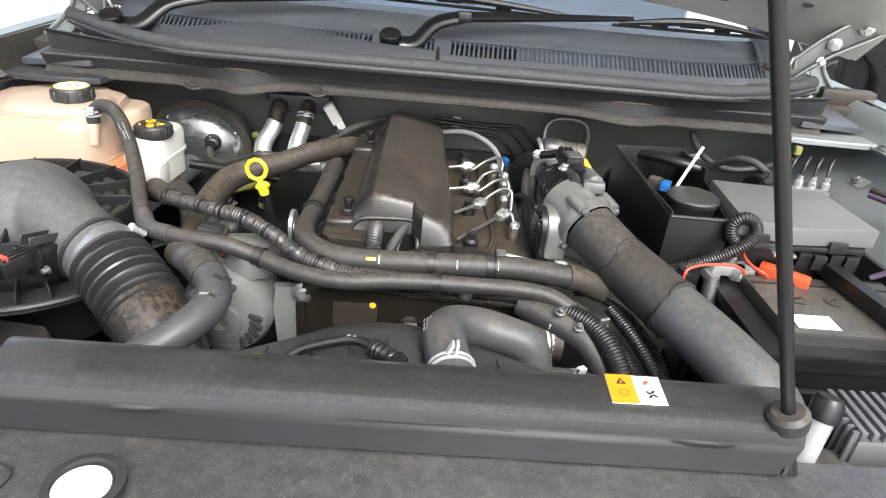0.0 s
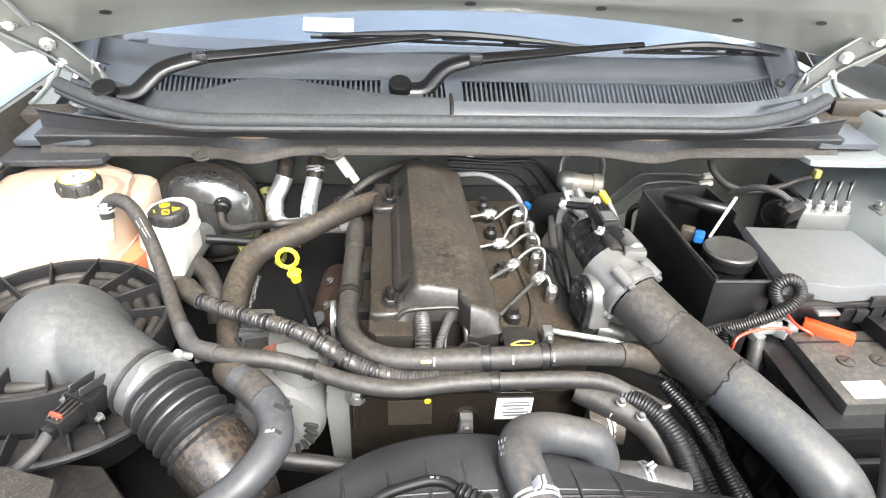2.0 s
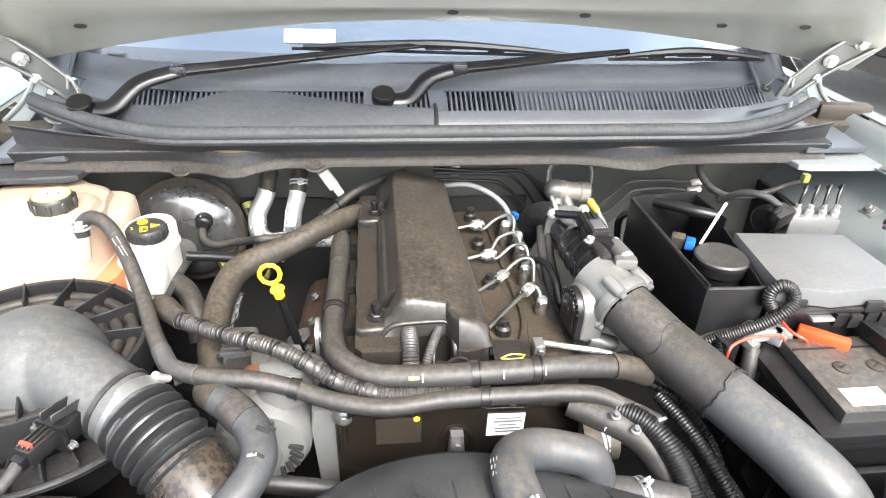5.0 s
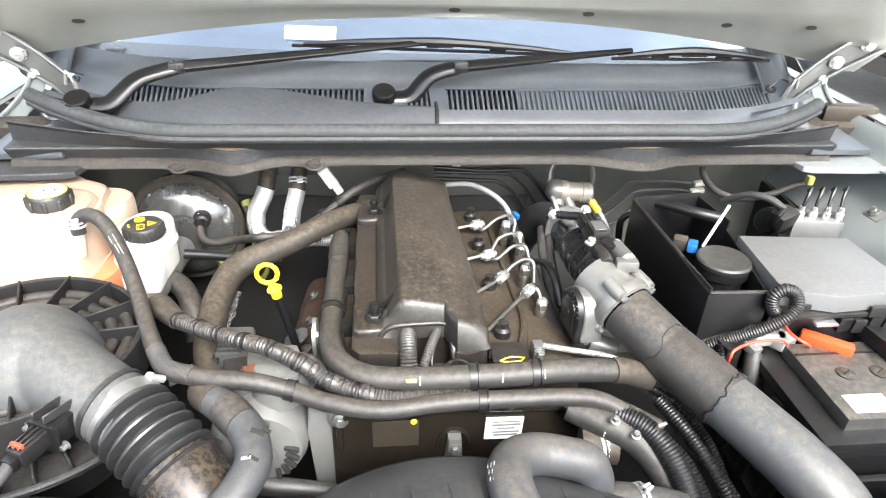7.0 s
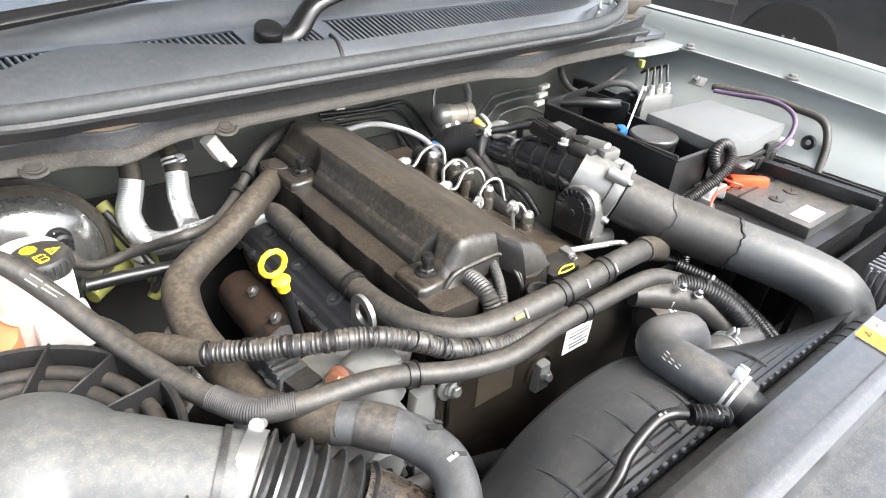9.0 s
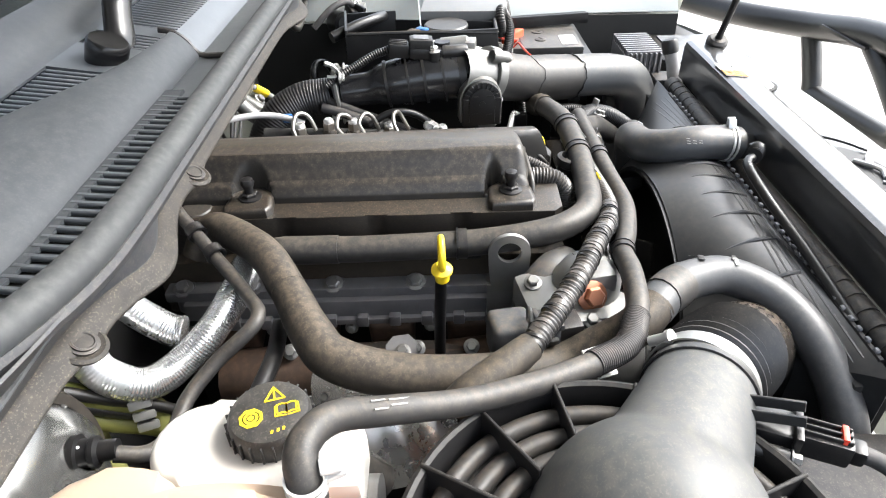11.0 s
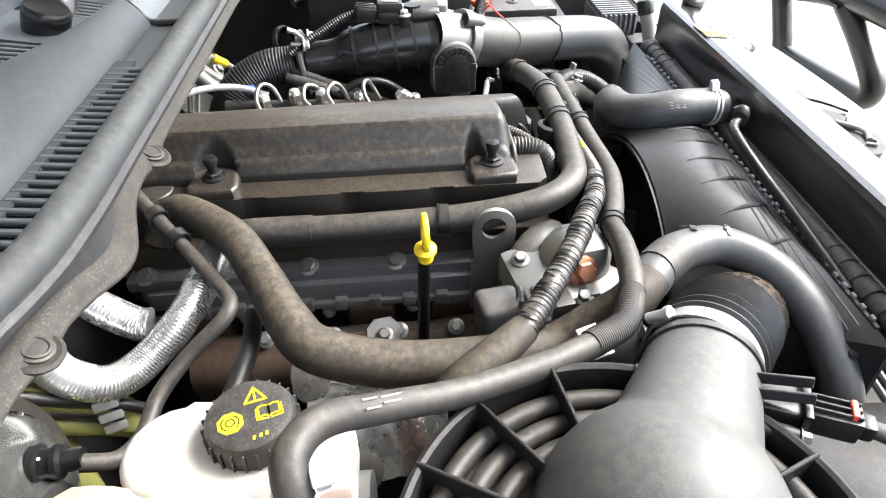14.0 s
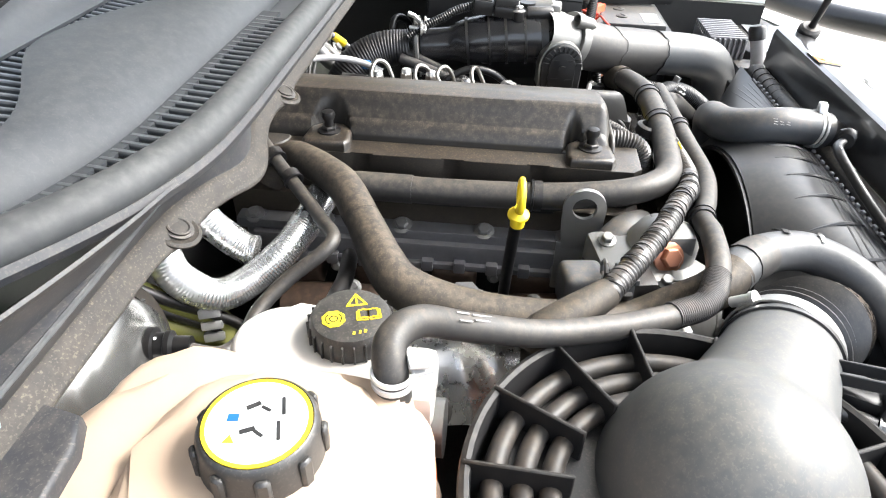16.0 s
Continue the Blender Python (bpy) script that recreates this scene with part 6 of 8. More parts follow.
for k in range(3):
    solo("pipe_clip", box((0.026, 0.012, 0.009), pose(0.497 - 0.003 * k, 0.882, 0.899 - 0.017 * k, 0, -8), 0.002), M_white, "white plastic clip holding brake pipes", "clip", "pipe clips")
BONNET = [(0.444, 0.80, 0.972), (0.448, 0.80, 0.958), (0.464, 0.80, 0.937), (0.492, 0.80, 0.917), (0.534, 0.80, 0.905), (0.589, 0.80, 0.913), (0.630, 0.80, 0.930), (0.651, 0.80, 0.936)]
hose("bonnet_cable", BONNET, 0.0062, M_rubber, "drooping black cable under the lip")
CABLE = [(-0.376, 0.860, 0.870), (-0.359, 0.830, 0.838), (-0.349, 0.803, 0.819), (-0.343, 0.788, 0.800), (-0.352, 0.787, 0.785)]
for dy, dz, r, mt in ((0.016, 0.004, 0.0105, M_olive), (0.0, 0.0, 0.0055, M_black), (0.004, -0.016, 0.0055, M_black), (0.012, -0.030, 0.009, M_olive)):
    solo("body_cable", tube([(x, y + dy, z + dz) for x, y, z in CABLE], r, 10), mt, "olive green heater pipe below the foil pipe" if mt is M_olive else "black cable below the foil pipe", "cable", "body cables")
solo("body_cable", tube([(-0.424, 0.809, 0.778), (-0.418, 0.814, 0.779), (-0.385, 0.842, 0.780), (-0.348, 0.874, 0.780)], 0.0105, 12), M_olive, "olive green heater pipe below the foil pipe", "cable", "body cables")
for k in range(3):
    solo("cable_clip", box((0.016, 0.020, 0.009), pose(-0.353, 0.813, 0.829 - 0.015 * k, 0, 20, 20), 0.002), M_lead, "pale clip holding the body cables", "clip", "cable clips")
sb = thing("servo_bracket", (-0.36, 0.60, 0.78), "bare steel bracket and shield below the heater hose", "bracket")
part("shield", sheet(lambda u, v: (-0.352 - 0.060 * v + 0.003 * math.sin(u * 110 + v * 3), u, 0.832 - 0.012 * v - 0.050 * v * v + 0.0025 * math.sin(u * 70 + 4 * v)), np.linspace(0.520, 0.640, 40), np.linspace(0, 1, 14), 0.002), M_foilshield, sb)
part("shield_fold", tube([(-0.353, u, 0.8335 + 0.0015 * math.sin(u * 70)) for u in np.linspace(0.522, 0.638, 12)], 0.003, 8), M_foilshield, sb)
part("upright_tab", prism(rounded([(-0.016, -0.022), (0.016, -0.022), (0.015, 0.012), (0.007, 0.021), (-0.007, 0.021), (-0.015, 0.012)], 1), -0.0015, 0.0015, 0.0006, 1, pose(-0.358, 0.636, 0.846, 70, 0, -82)), M_foilshield, sb)
bolt(sb, (-0.358, 0.640, 0.836), (-0.8, 0, 0.5), 0.004)
gc = thing("grey_connector", (-0.325, 0.455, 0.84), "grey plastic connector block below the wrapped harness", "connector")
part("housing", box((0.040, 0.040, 0.040), pose(-0.318, 0.468, 0.866, 0, 6, 8), 0.009, 4), M_pipe, gc)
part("socket", box((0.034, 0.026, 0.034), pose(-0.320, 0.438, 0.868, 0, 6, 8), 0.004, 2), M_pipe, gc)
for k in range(3):
    part("lock_rib", box((0.030, 0.005, 0.006), pose(-0.322, 0.444 - 0.009 * k, 0.888, 0, 6, 8), 0.0015), M_pipe, gc)
for k in range(2):
    part("slot", box((0.012, 0.009, 0.004), pose(-0.339, 0.446 - 0.014 * k, 0.876, 0, 60, 8), 0.001), M_dark, gc)
part("loop_ring", tube([(-0.325 + 0.010 * math.cos(a), 0.452, 0.893 + 0.008 * math.sin(a)) for a in np.linspace(0, 2 * math.pi, 15)], 0.0022, 8), M_pipe, gc)
part("tab", box((0.03, 0.02, 0.003), pose(-0.372, 0.398, 0.882, 0, -15, 20), 0.001), M_steel, gc)
for k, pts in enumerate(([(0.205, 0.345, 0.86), (0.225, 0.30, 0.85), (0.25, 0.25, 0.82), (0.285, 0.20, 0.76)], [(0.215, 0.335, 0.85), (0.24, 0.285, 0.835), (0.27, 0.23, 0.80), (0.31, 0.19, 0.74)], [(0.20, 0.37, 0.86), (0.235, 0.35, 0.845), (0.27, 0.31, 0.81), (0.30, 0.27, 0.74)])):
    solo("lower_conduit", tube(pts, 0.008 - 0.001 * k, 10, rib=(0.0006, 0.004)), M_clean, "black conduit under the charge air pipe", "conduit", "lower conduits")

# ---- brake servo, reservoir, coolant tank ----
booster = thing("brake_booster", (-0.475, 0.83, 0.73), "dusty metal brake booster drum on the firewall", "brake booster")
BO = aim((-0.478, 0.842, 0.836), (0, -1, 0.06))
part("drum", lathe([(0.094, -0.05), (0.096, -0.02), (0.094, -0.006), (0.090, 0.0), (0.084, 0.012), (0.064, 0.024), (0.042, 0.030), (0.036, 0.042), (0, 0.044)], BO, 48), M_boost, booster)
part("rim", lathe([(0.094, -0.012), (0.101, -0.010), (0.103, -0.004), (0.099, 0.002), (0.090, 0.002)], BO, 48), M_foam, booster)
for a in (0.75, 2.4):
    part("pressed_rib", tube([BO @ Vector((r_ * math.cos(a + o), r_ * math.sin(a + o), 0.004 + 0.30 * (0.09 - r_))) for r_, o in ((0.088, -0.18), (0.070, -0.06), (0.052, 0.0), (0.070, 0.06), (0.088, 0.18))], 0.003, 8), M_boost, booster)
VA = aim((-0.443, 0.826, 0.871), (0.15, -1, 0.0))
part("valve_grommet", lathe([(0.010, -0.006), (0.019, -0.006), (0.020, 0.0), (0.018, 0.004), (0.012, 0.005)], VA, 28), M_rubber, booster)
part("check_valve", lathe([(0.013, -0.004), (0.0135, 0.006), (0.0155, 0.007), (0.0155, 0.012), (0.0115, 0.013), (0.0110, 0.020), (0.0125, 0.021), (0.0125, 0.025), (0.0085, 0.027), (0.0080, 0.040), (0, 0.040)], VA, 28), M_clean, booster)
part("valve_dot", lathe([(0, 0), (0.0012, 0), (0.0012, 0.0006), (0, 0.0006)], aim((-0.4445, 0.8105, 0.8832), (-0.3, -0.2, 1)), 12), M_label, booster)
part("master_cylinder", tube([(-0.47, 0.77, 0.84), (-0.475, 0.68, 0.845), (-0.478, 0.58, 0.85)], 0.022, 16), M_alu, booster)
part("hose_bend", tube([(-0.545, 0.672, 0.860), (-0.515, 0.678, 0.852), (-0.475, 0.674, 0.845), (-0.440, 0.655, 0.832), (-0.420, 0.618, 0.815), (-0.412, 0.59, 0.78)], 0.0165, 16), M_rubber, booster)
spring_clamp(booster, (-0.530, 0.675, 0.856), (1, 0.1, -0.2), 0.0172, (-0.1, -0.6, 1))

res = thing("brake_fluid_reservoir", (-0.48, 0.66, 0.86), "white brake fluid reservoir with a black warning cap", "reservoir")


def capsule(x0, y0, x1, y1, r, n=14):
    a = math.atan2(y1 - y0, x1 - x0)
    pts = [(x1 + r * math.cos(a + t), y1 + r * math.sin(a + t)) for t in np.linspace(-math.pi / 2, math.pi / 2, n)]
    return pts + [(x0 + r * math.cos(a + t), y0 + r * math.sin(a + t)) for t in np.linspace(math.pi / 2, 3 * math.pi / 2, n)]


part("upper_shell", prism(capsule(-0.488, 0.645, -0.483, 0.692, 0.0345), 0.9, 0.937, 0.010, 4), M_white, res)
part("lower_shell", prism(capsule(-0.487, 0.644, -0.483, 0.690, 0.033), 0.862, 0.902, 0.0, 1), M_white, res)
part("seam", prism(capsule(-0.488, 0.645, -0.483, 0.692, 0.0365), 0.899, 0.903, 0.001, 1), M_white, res)
part("neck_block", at_box(-0.50, -0.448, 0.588, 0.63, 0.868, 0.905, 0.008), M_white, res)
cap = part("cap", lathe([(0.0265, 0), (0.0275, 0.002), (0.0275, 0.016), (0.0255, 0.0195), (0.0225, 0.0205), (0, 0.0205)], pose(-0.475, 0.646, 0.935), 40), M_cap, res, "black screw cap with yellow warning marks")
for k in range(24):
    a = k * math.pi / 12
    part("grip_rib", box((0.0014, 0.003, 0.014), pose(-0.475 + 0.0278 * math.cos(a), 0.646 + 0.0278 * math.sin(a), 0.9445, 0, 0, math.degrees(a) + 90), 0.0003, 1), M_cap, cap)
CT = pose(-0.475, 0.646, 0.9556, 0, 0, -84)


def stroke(loop, w, m, h=0.0007, bm=None):
    """Flat printed strokes along a line."""
    for (ax, ay), (bx_, by_) in zip(loop, loop[1:]):
        d = math.hypot(bx_ - ax, by_ - ay)
        bm = box((d + w * 0.8, w, h), m @ pose((ax + bx_) / 2, (ay + by_) / 2, 0, 0, 0, math.degrees(math.atan2(by_ - ay, bx_ - ax))), 0, bm=bm)
    return bm


M1 = CT @ pose(0.0026, 0.0125, 0, 0, 0, 10)
part("triangle_mark", stroke([(-0.0065, -0.0045), (0.0065, -0.0045), (0, 0.0065), (-0.0065, -0.0045)], 0.0012, M1), M_yellow, cap)
part("triangle_bar", stroke([(0, -0.0006), (0, 0.0030)], 0.0013, M1, bm=stroke([(0, -0.0030), (0, -0.0022)], 0.0012, M1)), M_yellow, cap)
M2 = CT @ pose(-0.0105, -0.0060, 0, 0, 0, 12)
part("disc_mark", prism([(0.0080 * math.cos(a * math.pi / 4 + 0.39), 0.0080 * math.sin(a * math.pi / 4 + 0.39)) for a in range(8)], 0, 0.0005, 0, 1, M2), M_yellow, cap)
for r0, a0, a1 in ((0.0026, 0, 2 * math.pi), (0.0052, 2.2, 4.1), (0.0052, -0.95, 0.95)):
    part("disc_ring", stroke([(r0 * math.cos(a), r0 * math.sin(a)) for a in np.linspace(a0, a1, 14)], 0.0008, M2 @ pose(0, 0, 0.0004), 0.0006), M_ink, cap)
M3 = CT @ pose(0.0118, 0.0000, 0, 0, 0, 10)
for sx in (-1, 1):
    part("book_mark", stroke([(0, -0.0040), (sx * 0.0030, -0.0030), (sx * 0.0062, -0.0036), (sx * 0.0062, 0.0040), (sx * 0.0030, 0.0046), (0, 0.0036), (0, -0.0040)], 0.0010, M3), M_yellow, cap)
    part("page_cover", stroke([(sx * 0.0075, 0.0030), (sx * 0.0078, -0.0052), (sx * 0.0008, -0.0058)], 0.0009, M3), M_yellow, cap)
for dx in (0.004, 0.0078, 0.0112):
    part("small_bar", box((0.0016, 0.0026, 0.0005), CT @ pose(dx, -0.0185 + (dx - 0.004) * 0.3, 0), 0), M_yellow, cap)

tank = thing("coolant_tank", (-0.60, 0.62, 0.82), "milky plastic coolant tank with red fluid", "coolant tank")
TK = [(-0.745, 0.60), (-0.70, 0.578), (-0.575, 0.576), (-0.548, 0.585), (-0.538, 0.625), (-0.535, 0.675), (-0.546, 0.705), (-0.553, 0.780), (-0.70, 0.790), (-0.745, 0.76)]
part("upper_shell", prism(rounded(TK), 0.90, 0.970, 0.022, 5, taper=0.03), M_tank, tank)
part("rear_chamber", prism(rounded([(-0.585, 0.680), (-0.530, 0.680), (-0.515, 0.715), (-0.520, 0.765), (-0.585, 0.775)]), 0.86, 0.957, 0.012, 3), M_tank, tank)
part("lower_shell", prism(rounded([(x + (0.028 if x > -0.56 else 0), y) for x, y in TK]), 0.79, 0.895, 0.0, 1), M_fluid, tank, "lower shell glowing red with coolant")
part("seam", prism(rounded([(-0.63 + (x + 0.63) * 1.03, 0.68 + (y - 0.68) * 1.03) for x, y in TK]), 0.893, 0.9, 0.002, 1), M_tank, tank)
part("raised_dome", prism(rounded([(-0.71, 0.60), (-0.55, 0.60), (-0.54, 0.65), (-0.55, 0.73), (-0.70, 0.73)]), 0.958, 0.980, 0.014, 4, taper=0.10), M_tank, tank)
part("spout", tube([(-0.549, 0.600, 0.93), (-0.547, 0.604, 0.955), (-0.546, 0.607, 0.966)], 0.009, 14), M_tank, tank)
tcap = part("cap", lathe([(0.0295, -0.004), (0.0300, 0.0), (0.0285, 0.018), (0.0270, 0.0215), (0.0258, 0.0222), (0.0256, 0.0214), (0, 0.0214)], pose(-0.600, 0.661, 0.9785, 0, 0, 0), 48), M_cap, tank, "black screw cap with a yellow ringed label")
for k in range(9):
    a = k * 2 * math.pi / 9
    part("grip_rib", box((0.007, 0.004, 0.018), pose(-0.600 + 0.0295 * math.cos(a), 0.661 + 0.0295 * math.sin(a), 0.987, 0, 0, math.degrees(a) + 90), 0.0015, 1), M_cap, tcap)
part("label_disc", lathe([(0, 0), (0.0232, 0), (0.0232, 0.0006), (0, 0.0006)], pose(-0.600, 0.661, 1.0001), 40), M_label, tcap)
part("label_ring", lathe([(0.0232, 0), (0.0252, 0), (0.0252, 0.0008), (0.0232, 0.0008)], pose(-0.600, 0.661, 1.0001), 40), M_yellow, tcap)
TT = pose(-0.600, 0.661, 1.0008, 0, 0, -84) @ Matrix.Diagonal((0.88, 0.88, 1, 1))
for x_, y_, w, h_, r_ in ((-0.004, 0.010, 0.008, 0.003, 30), (0.003, 0.008, 0.006, 0.002, -30), (0.012, 0.010, 0.002, 0.012, 10), (-0.004, -0.006, 0.008, 0.003, 20), (0.002, -0.008, 0.006, 0.002, -35), (0.012, -0.006, 0.002, 0.012, 10), (-0.013, 0.002, 0.006, 0.005, 0)):
    part("printed_bar", box((w, h_, 0.0004), TT @ pose(x_, y_, 0, 0, 0, r_), 0), M_ink if x_ > -0.01 else M_blue, tcap)
part("printed_mark", prism([(-0.003, -0.002), (0.003, -0.002), (0, 0.003)], 0, 0.0005, 0, m=TT @ pose(-0.012, -0.012, 0)), M_yellow, tcap)

# ---- round air cleaner, duct and bellows ----
AC = Vector((-0.562, 0.427, 0.0))
air = thing("air_cleaner", (AC.x, AC.y, 0.78), "black ribbed round air cleaner housing", "air cleaner")
part("bowl", lathe([(0.100, 0.74), (0.120, 0.80), (0.128, 0.88), (0.128, 0.893), (0, 0.893)], pose(AC.x, AC.y, 0), 48), M_airbox, air)
part("outer_rim", lathe([(0.134, 0.868), (0.140, 0.868), (0.141, 0.912), (0.140, 0.9165), (0.137, 0.9180), (0.134, 0.9165), (0.133, 0.912)], pose(AC.x, AC.y, 0), 72), M_rim, air)
for r0, z0, t0 in ((0.120, 0.900, 0.0072), (0.102, 0.900, 0.0072), (0.085, 0.901, 0.0070)):
    part("rim_ring", lathe([(r0 + t0 * math.cos(a), z0 + t0 * math.sin(a)) for a in np.linspace(0, 2 * math.pi, 13)[:-1]], pose(AC.x, AC.y, 0), 72), M_ridge, air)
for k in range(14):
    a = k * 2 * math.pi / 14 + 0.16
    part("spoke", box((0.066, 0.003, 0.030), pose(AC.x + 0.106 * math.cos(a), AC.y + 0.106 * math.sin(a), 0.905, 0, 0, math.degrees(a)), 0.001, 1), M_rim, air)
# flange below the rim on the front side
FA = np.linspace(-2.6, -0.45, 24)
flange = [(AC.x + 0.132 * math.cos(a), AC.y + 0.132 * math.sin(a)) for a in FA] + [(AC.x + 0.176 * math.cos(a), AC.y + 0.176 * math.sin(a)) for a in FA[::-1]]
part("lower_flange", prism(flange, 0.846, 0.851, 0.001, 1), M_airbox, air)
part("flange_lip", tube([(AC.x + 0.175 * math.cos(a), AC.y + 0.175 * math.sin(a), 0.853) for a in FA], 0.004, 8), M_airbox, air)
for k in range(11):
    a = -2.5 + k * 0.195
    part("flange_rib", box((0.040, 0.0026, 0.022), pose(AC.x + 0.154 * math.cos(a), AC.y + 0.154 * math.sin(a), 0.860, 0, 8, math.degrees(a)), 0.001, 1), M_airbox, air)
dd = thing("intake_elbow", (-0.54, 0.40, 0.88), "smooth dusty black intake elbow on the air cleaner", "intake elbow")
DOME = [(0.0803, 0.84), (0.0803, 0.873)] + [(0.0803 * math.cos(t) ** 0.95, 0.873 + 0.100 * math.sin(t) ** 0.95) for t in np.linspace(0.1, math.pi / 2 - 0.05, 14)] + [(0, 0.9732)]
skin = lathe([(0, 0.84)] + DOME, pose(-0.5358, 0.403, 0), 48)
tube([(-0.545, 0.410, 0.912), (-0.515, 0.391, 0.915), (-0.480, 0.369, 0.910), (-0.448, 0.349, 0.903), (-0.420, 0.3315, 0.896), (-0.402, 0.321, 0.889)], [0.050, 0.050, 0.0465, 0.0435, 0.042, 0.042], 32, step=0.005, bm=skin)
fuse(part("shell", skin, M_elbow, dd))
part("cuff", ring_band((-0.426, 0.3355, 0.8975), (0.83, -0.5, -0.23), 0.0425, 0.006, 0.002, 40), M_airbox, dd)
part("moulded_tick", box((0.014, 0.003, 0.003), aim((-0.447, 0.3585, 0.9445), (-0.2, 0.1, 1)), 0.001), M_elbow, dd)
sens = thing("airflow_sensor", (-0.47, 0.29, 0.88), "black airflow sensor with a red locking tab", "sensor")
SD = pose(-0.470, 0.292, 0.906, 0, 0, 66)
part("body", box((0.036, 0.026, 0.026), SD @ pose(0.012, 0, 0), 0.003), M_clean, sens)
part("flange", box((0.005, 0.034, 0.036), SD @ pose(-0.006, 0, 0), 0.001), M_clean, sens)
part("plug", box((0.034, 0.020, 0.020), SD @ pose(-0.024, 0, 0.004), 0.003), M_black, sens)
for o in (-0.006, 0.0, 0.006):
    part("plug_rib", box((0.030, 0.0018, 0.004), SD @ pose(-0.024, o, 0.0155), 0.0006, 1), M_black, sens)
part("red_tab", box((0.004, 0.014, 0.006), SD @ pose(-0.034, 0, 0.016), 0.001), M_red, sens)
part("wire_boot", box((0.010, 0.014, 0.014), SD @ pose(-0.045, 0, 0.003), 0.003), M_clean, sens)
part("cable", tube([SD @ Vector((-0.048, 0, 0.003)), (-0.496, 0.232, 0.903), (-0.520, 0.205, 0.888), (-0.56, 0.18, 0.86)], 0.0062, 10), M_fabric, sens)
for o in (-0.007, 0.007):
    part("strut", box((0.036, 0.0022, 0.010), SD @ pose(0.010, o, 0.022, 0, 12), 0.0006, 1), M_airbox, sens)
part("screw_post", tube([SD @ Vector((0.022, 0.022, 0.004)), SD @ Vector((-0.002, 0.022, 0.004))], 0.0055, 12), M_airbox, sens)
bolt(sens, SD @ Vector((-0.003, 0.022, 0.004)), SD.to_3x3() @ Vector((-1, 0, 0)), 0.004)
bolt(sens, SD @ Vector((-0.003, -0.022, -0.006)), SD.to_3x3() @ Vector((-1, 0, 0)), 0.0035)
bel = thing("intake_bellows", (-0.37, 0.29, 0.84), "black ribbed rubber intake bellows with a steel clamp", "bellows")
BP = [(-0.405, 0.323, 0.890), (-0.385, 0.306, 0.882), (-0.363, 0.287, 0.871), (-0.343, 0.269, 0.859)]
part("ribbed_sleeve", tube(BP, 0.0422, 40, rib=(0.0054, 0.0134)), M_airbox, bel)
part("outlet_elbow", tube([(-0.350, 0.275, 0.863), (-0.331, 0.256, 0.851), (-0.312, 0.236, 0.833), (-0.301, 0.222, 0.80), (-0.297, 0.214, 0.75)], [0.0445, 0.0445, 0.043, 0.042, 0.042], 28, step=0.006), M_outlet, bel)
AXB = Vector((0.021, -0.018, -0.006)).normalized()
cl = part("hose_clamp", ring_band((-0.410, 0.3275, 0.8918), AXB, 0.0425, 0.016, 0.0018, 40), M_steel, bel, "bright steel worm clamp")
part("clamp_screw", lathe([(0, -0.008), (0.0045, -0.008), (0.0045, 0.008), (0.006, 0.009), (0.006, 0.013), (0, 0.014)], aim((-0.381, 0.356, 0.916), (-0.4, -0.5, 0.6)), 12), M_chrome, cl)
part("clamp_box", box((0.010, 0.014, 0.008), aim((-0.386, 0.351, 0.914), (0.4, 0.6, 0.6)), 0.001), M_steel, cl)
solo("slam_panel_bracket", prism([(-0.64, 0.14), (-0.51, 0.12), (-0.445, 0.155), (-0.45, 0.18), (-0.53, 0.205), (-0.64, 0.215)], 0.915, 0.925, 0.003), M_lip, "worn painted steel bracket at the front corner", "bracket")

# ---- fan shroud and radiator ----
shr = thing("fan_shroud", (-0.08, 0.22, 0.6), "black plastic fan shroud with ribs", "fan shroud")
SC = Vector((-0.068, 0.262, 0.670))
part("ring", lathe([(0.202, 0.006), (0.202, -0.003), (0.198, -0.003), (0.197, 0.03), (0.200, 0.03)], aim(SC, (0, -1, 0)), 96), M_clean, shr)


def shroud_at(u, v):
    """From the ring (v = 0) out to the radiator's frame (v = 1)."""
    a = math.pi * (1 - u)
    ring = Vector((SC.x + 0.2015 * math.cos(a), 0.260, SC.z + 0.2015 * math.sin(a)))
    if u < 0.15:
        ex, ez = -0.39, 0.60 + 0.268 * u / 0.15
    elif u > 0.85:
        ex, ez = 0.29, 0.60 + 0.268 * (1 - u) / 0.15
    else:
        ex, ez = -0.39 + 0.68 * (u - 0.15) / 0.70, 0.868
    edge = Vector((ex, 0.150, ez))
    q = ring.lerp(edge, v)
    q.z += 0.015 * math.sin(math.pi * v) * math.sin(math.pi * u)
    return q


part("hood_face", sheet(shroud_at, np.linspace(0, 1, 81), np.linspace(0, 1, 12), 0.003), M_shroud, shr)


def on_shroud(x, y, up=0.0):
    """The point of the shroud's face above a place in the plan."""
    v = (0.260 - y) / 0.110
    lo, hi = 0.0, 1.0
    for _ in range(30):
        mid = (lo + hi) / 2
        lo, hi = (mid, hi) if shroud_at(mid, v).x < x else (lo, mid)
    return shroud_at(lo, v) + Vector((0, 0, up))


for x in (0.09, 0.045, 0.0, -0.038, -0.070, -0.108, -0.148, -0.195, -0.25):
    part("rib", tube([on_shroud(x, 0.232, -0.001), on_shroud(x + 0.001, 0.215, 0.002), on_shroud(x + 0.004, 0.185, 0.004), on_shroud(x + 0.006, 0.162, 0.003)], [0.0008, 0.0018, 0.0024, 0.0020], 6), M_airbox, shr)
for y in (0.180, 0.173, 0.166, 0.159):
    part("long_rib", tube([on_shroud(x, y, 0.002) for x in np.linspace(-0.36, 0.22, 26)], 0.0018, 6), M_airbox, shr)
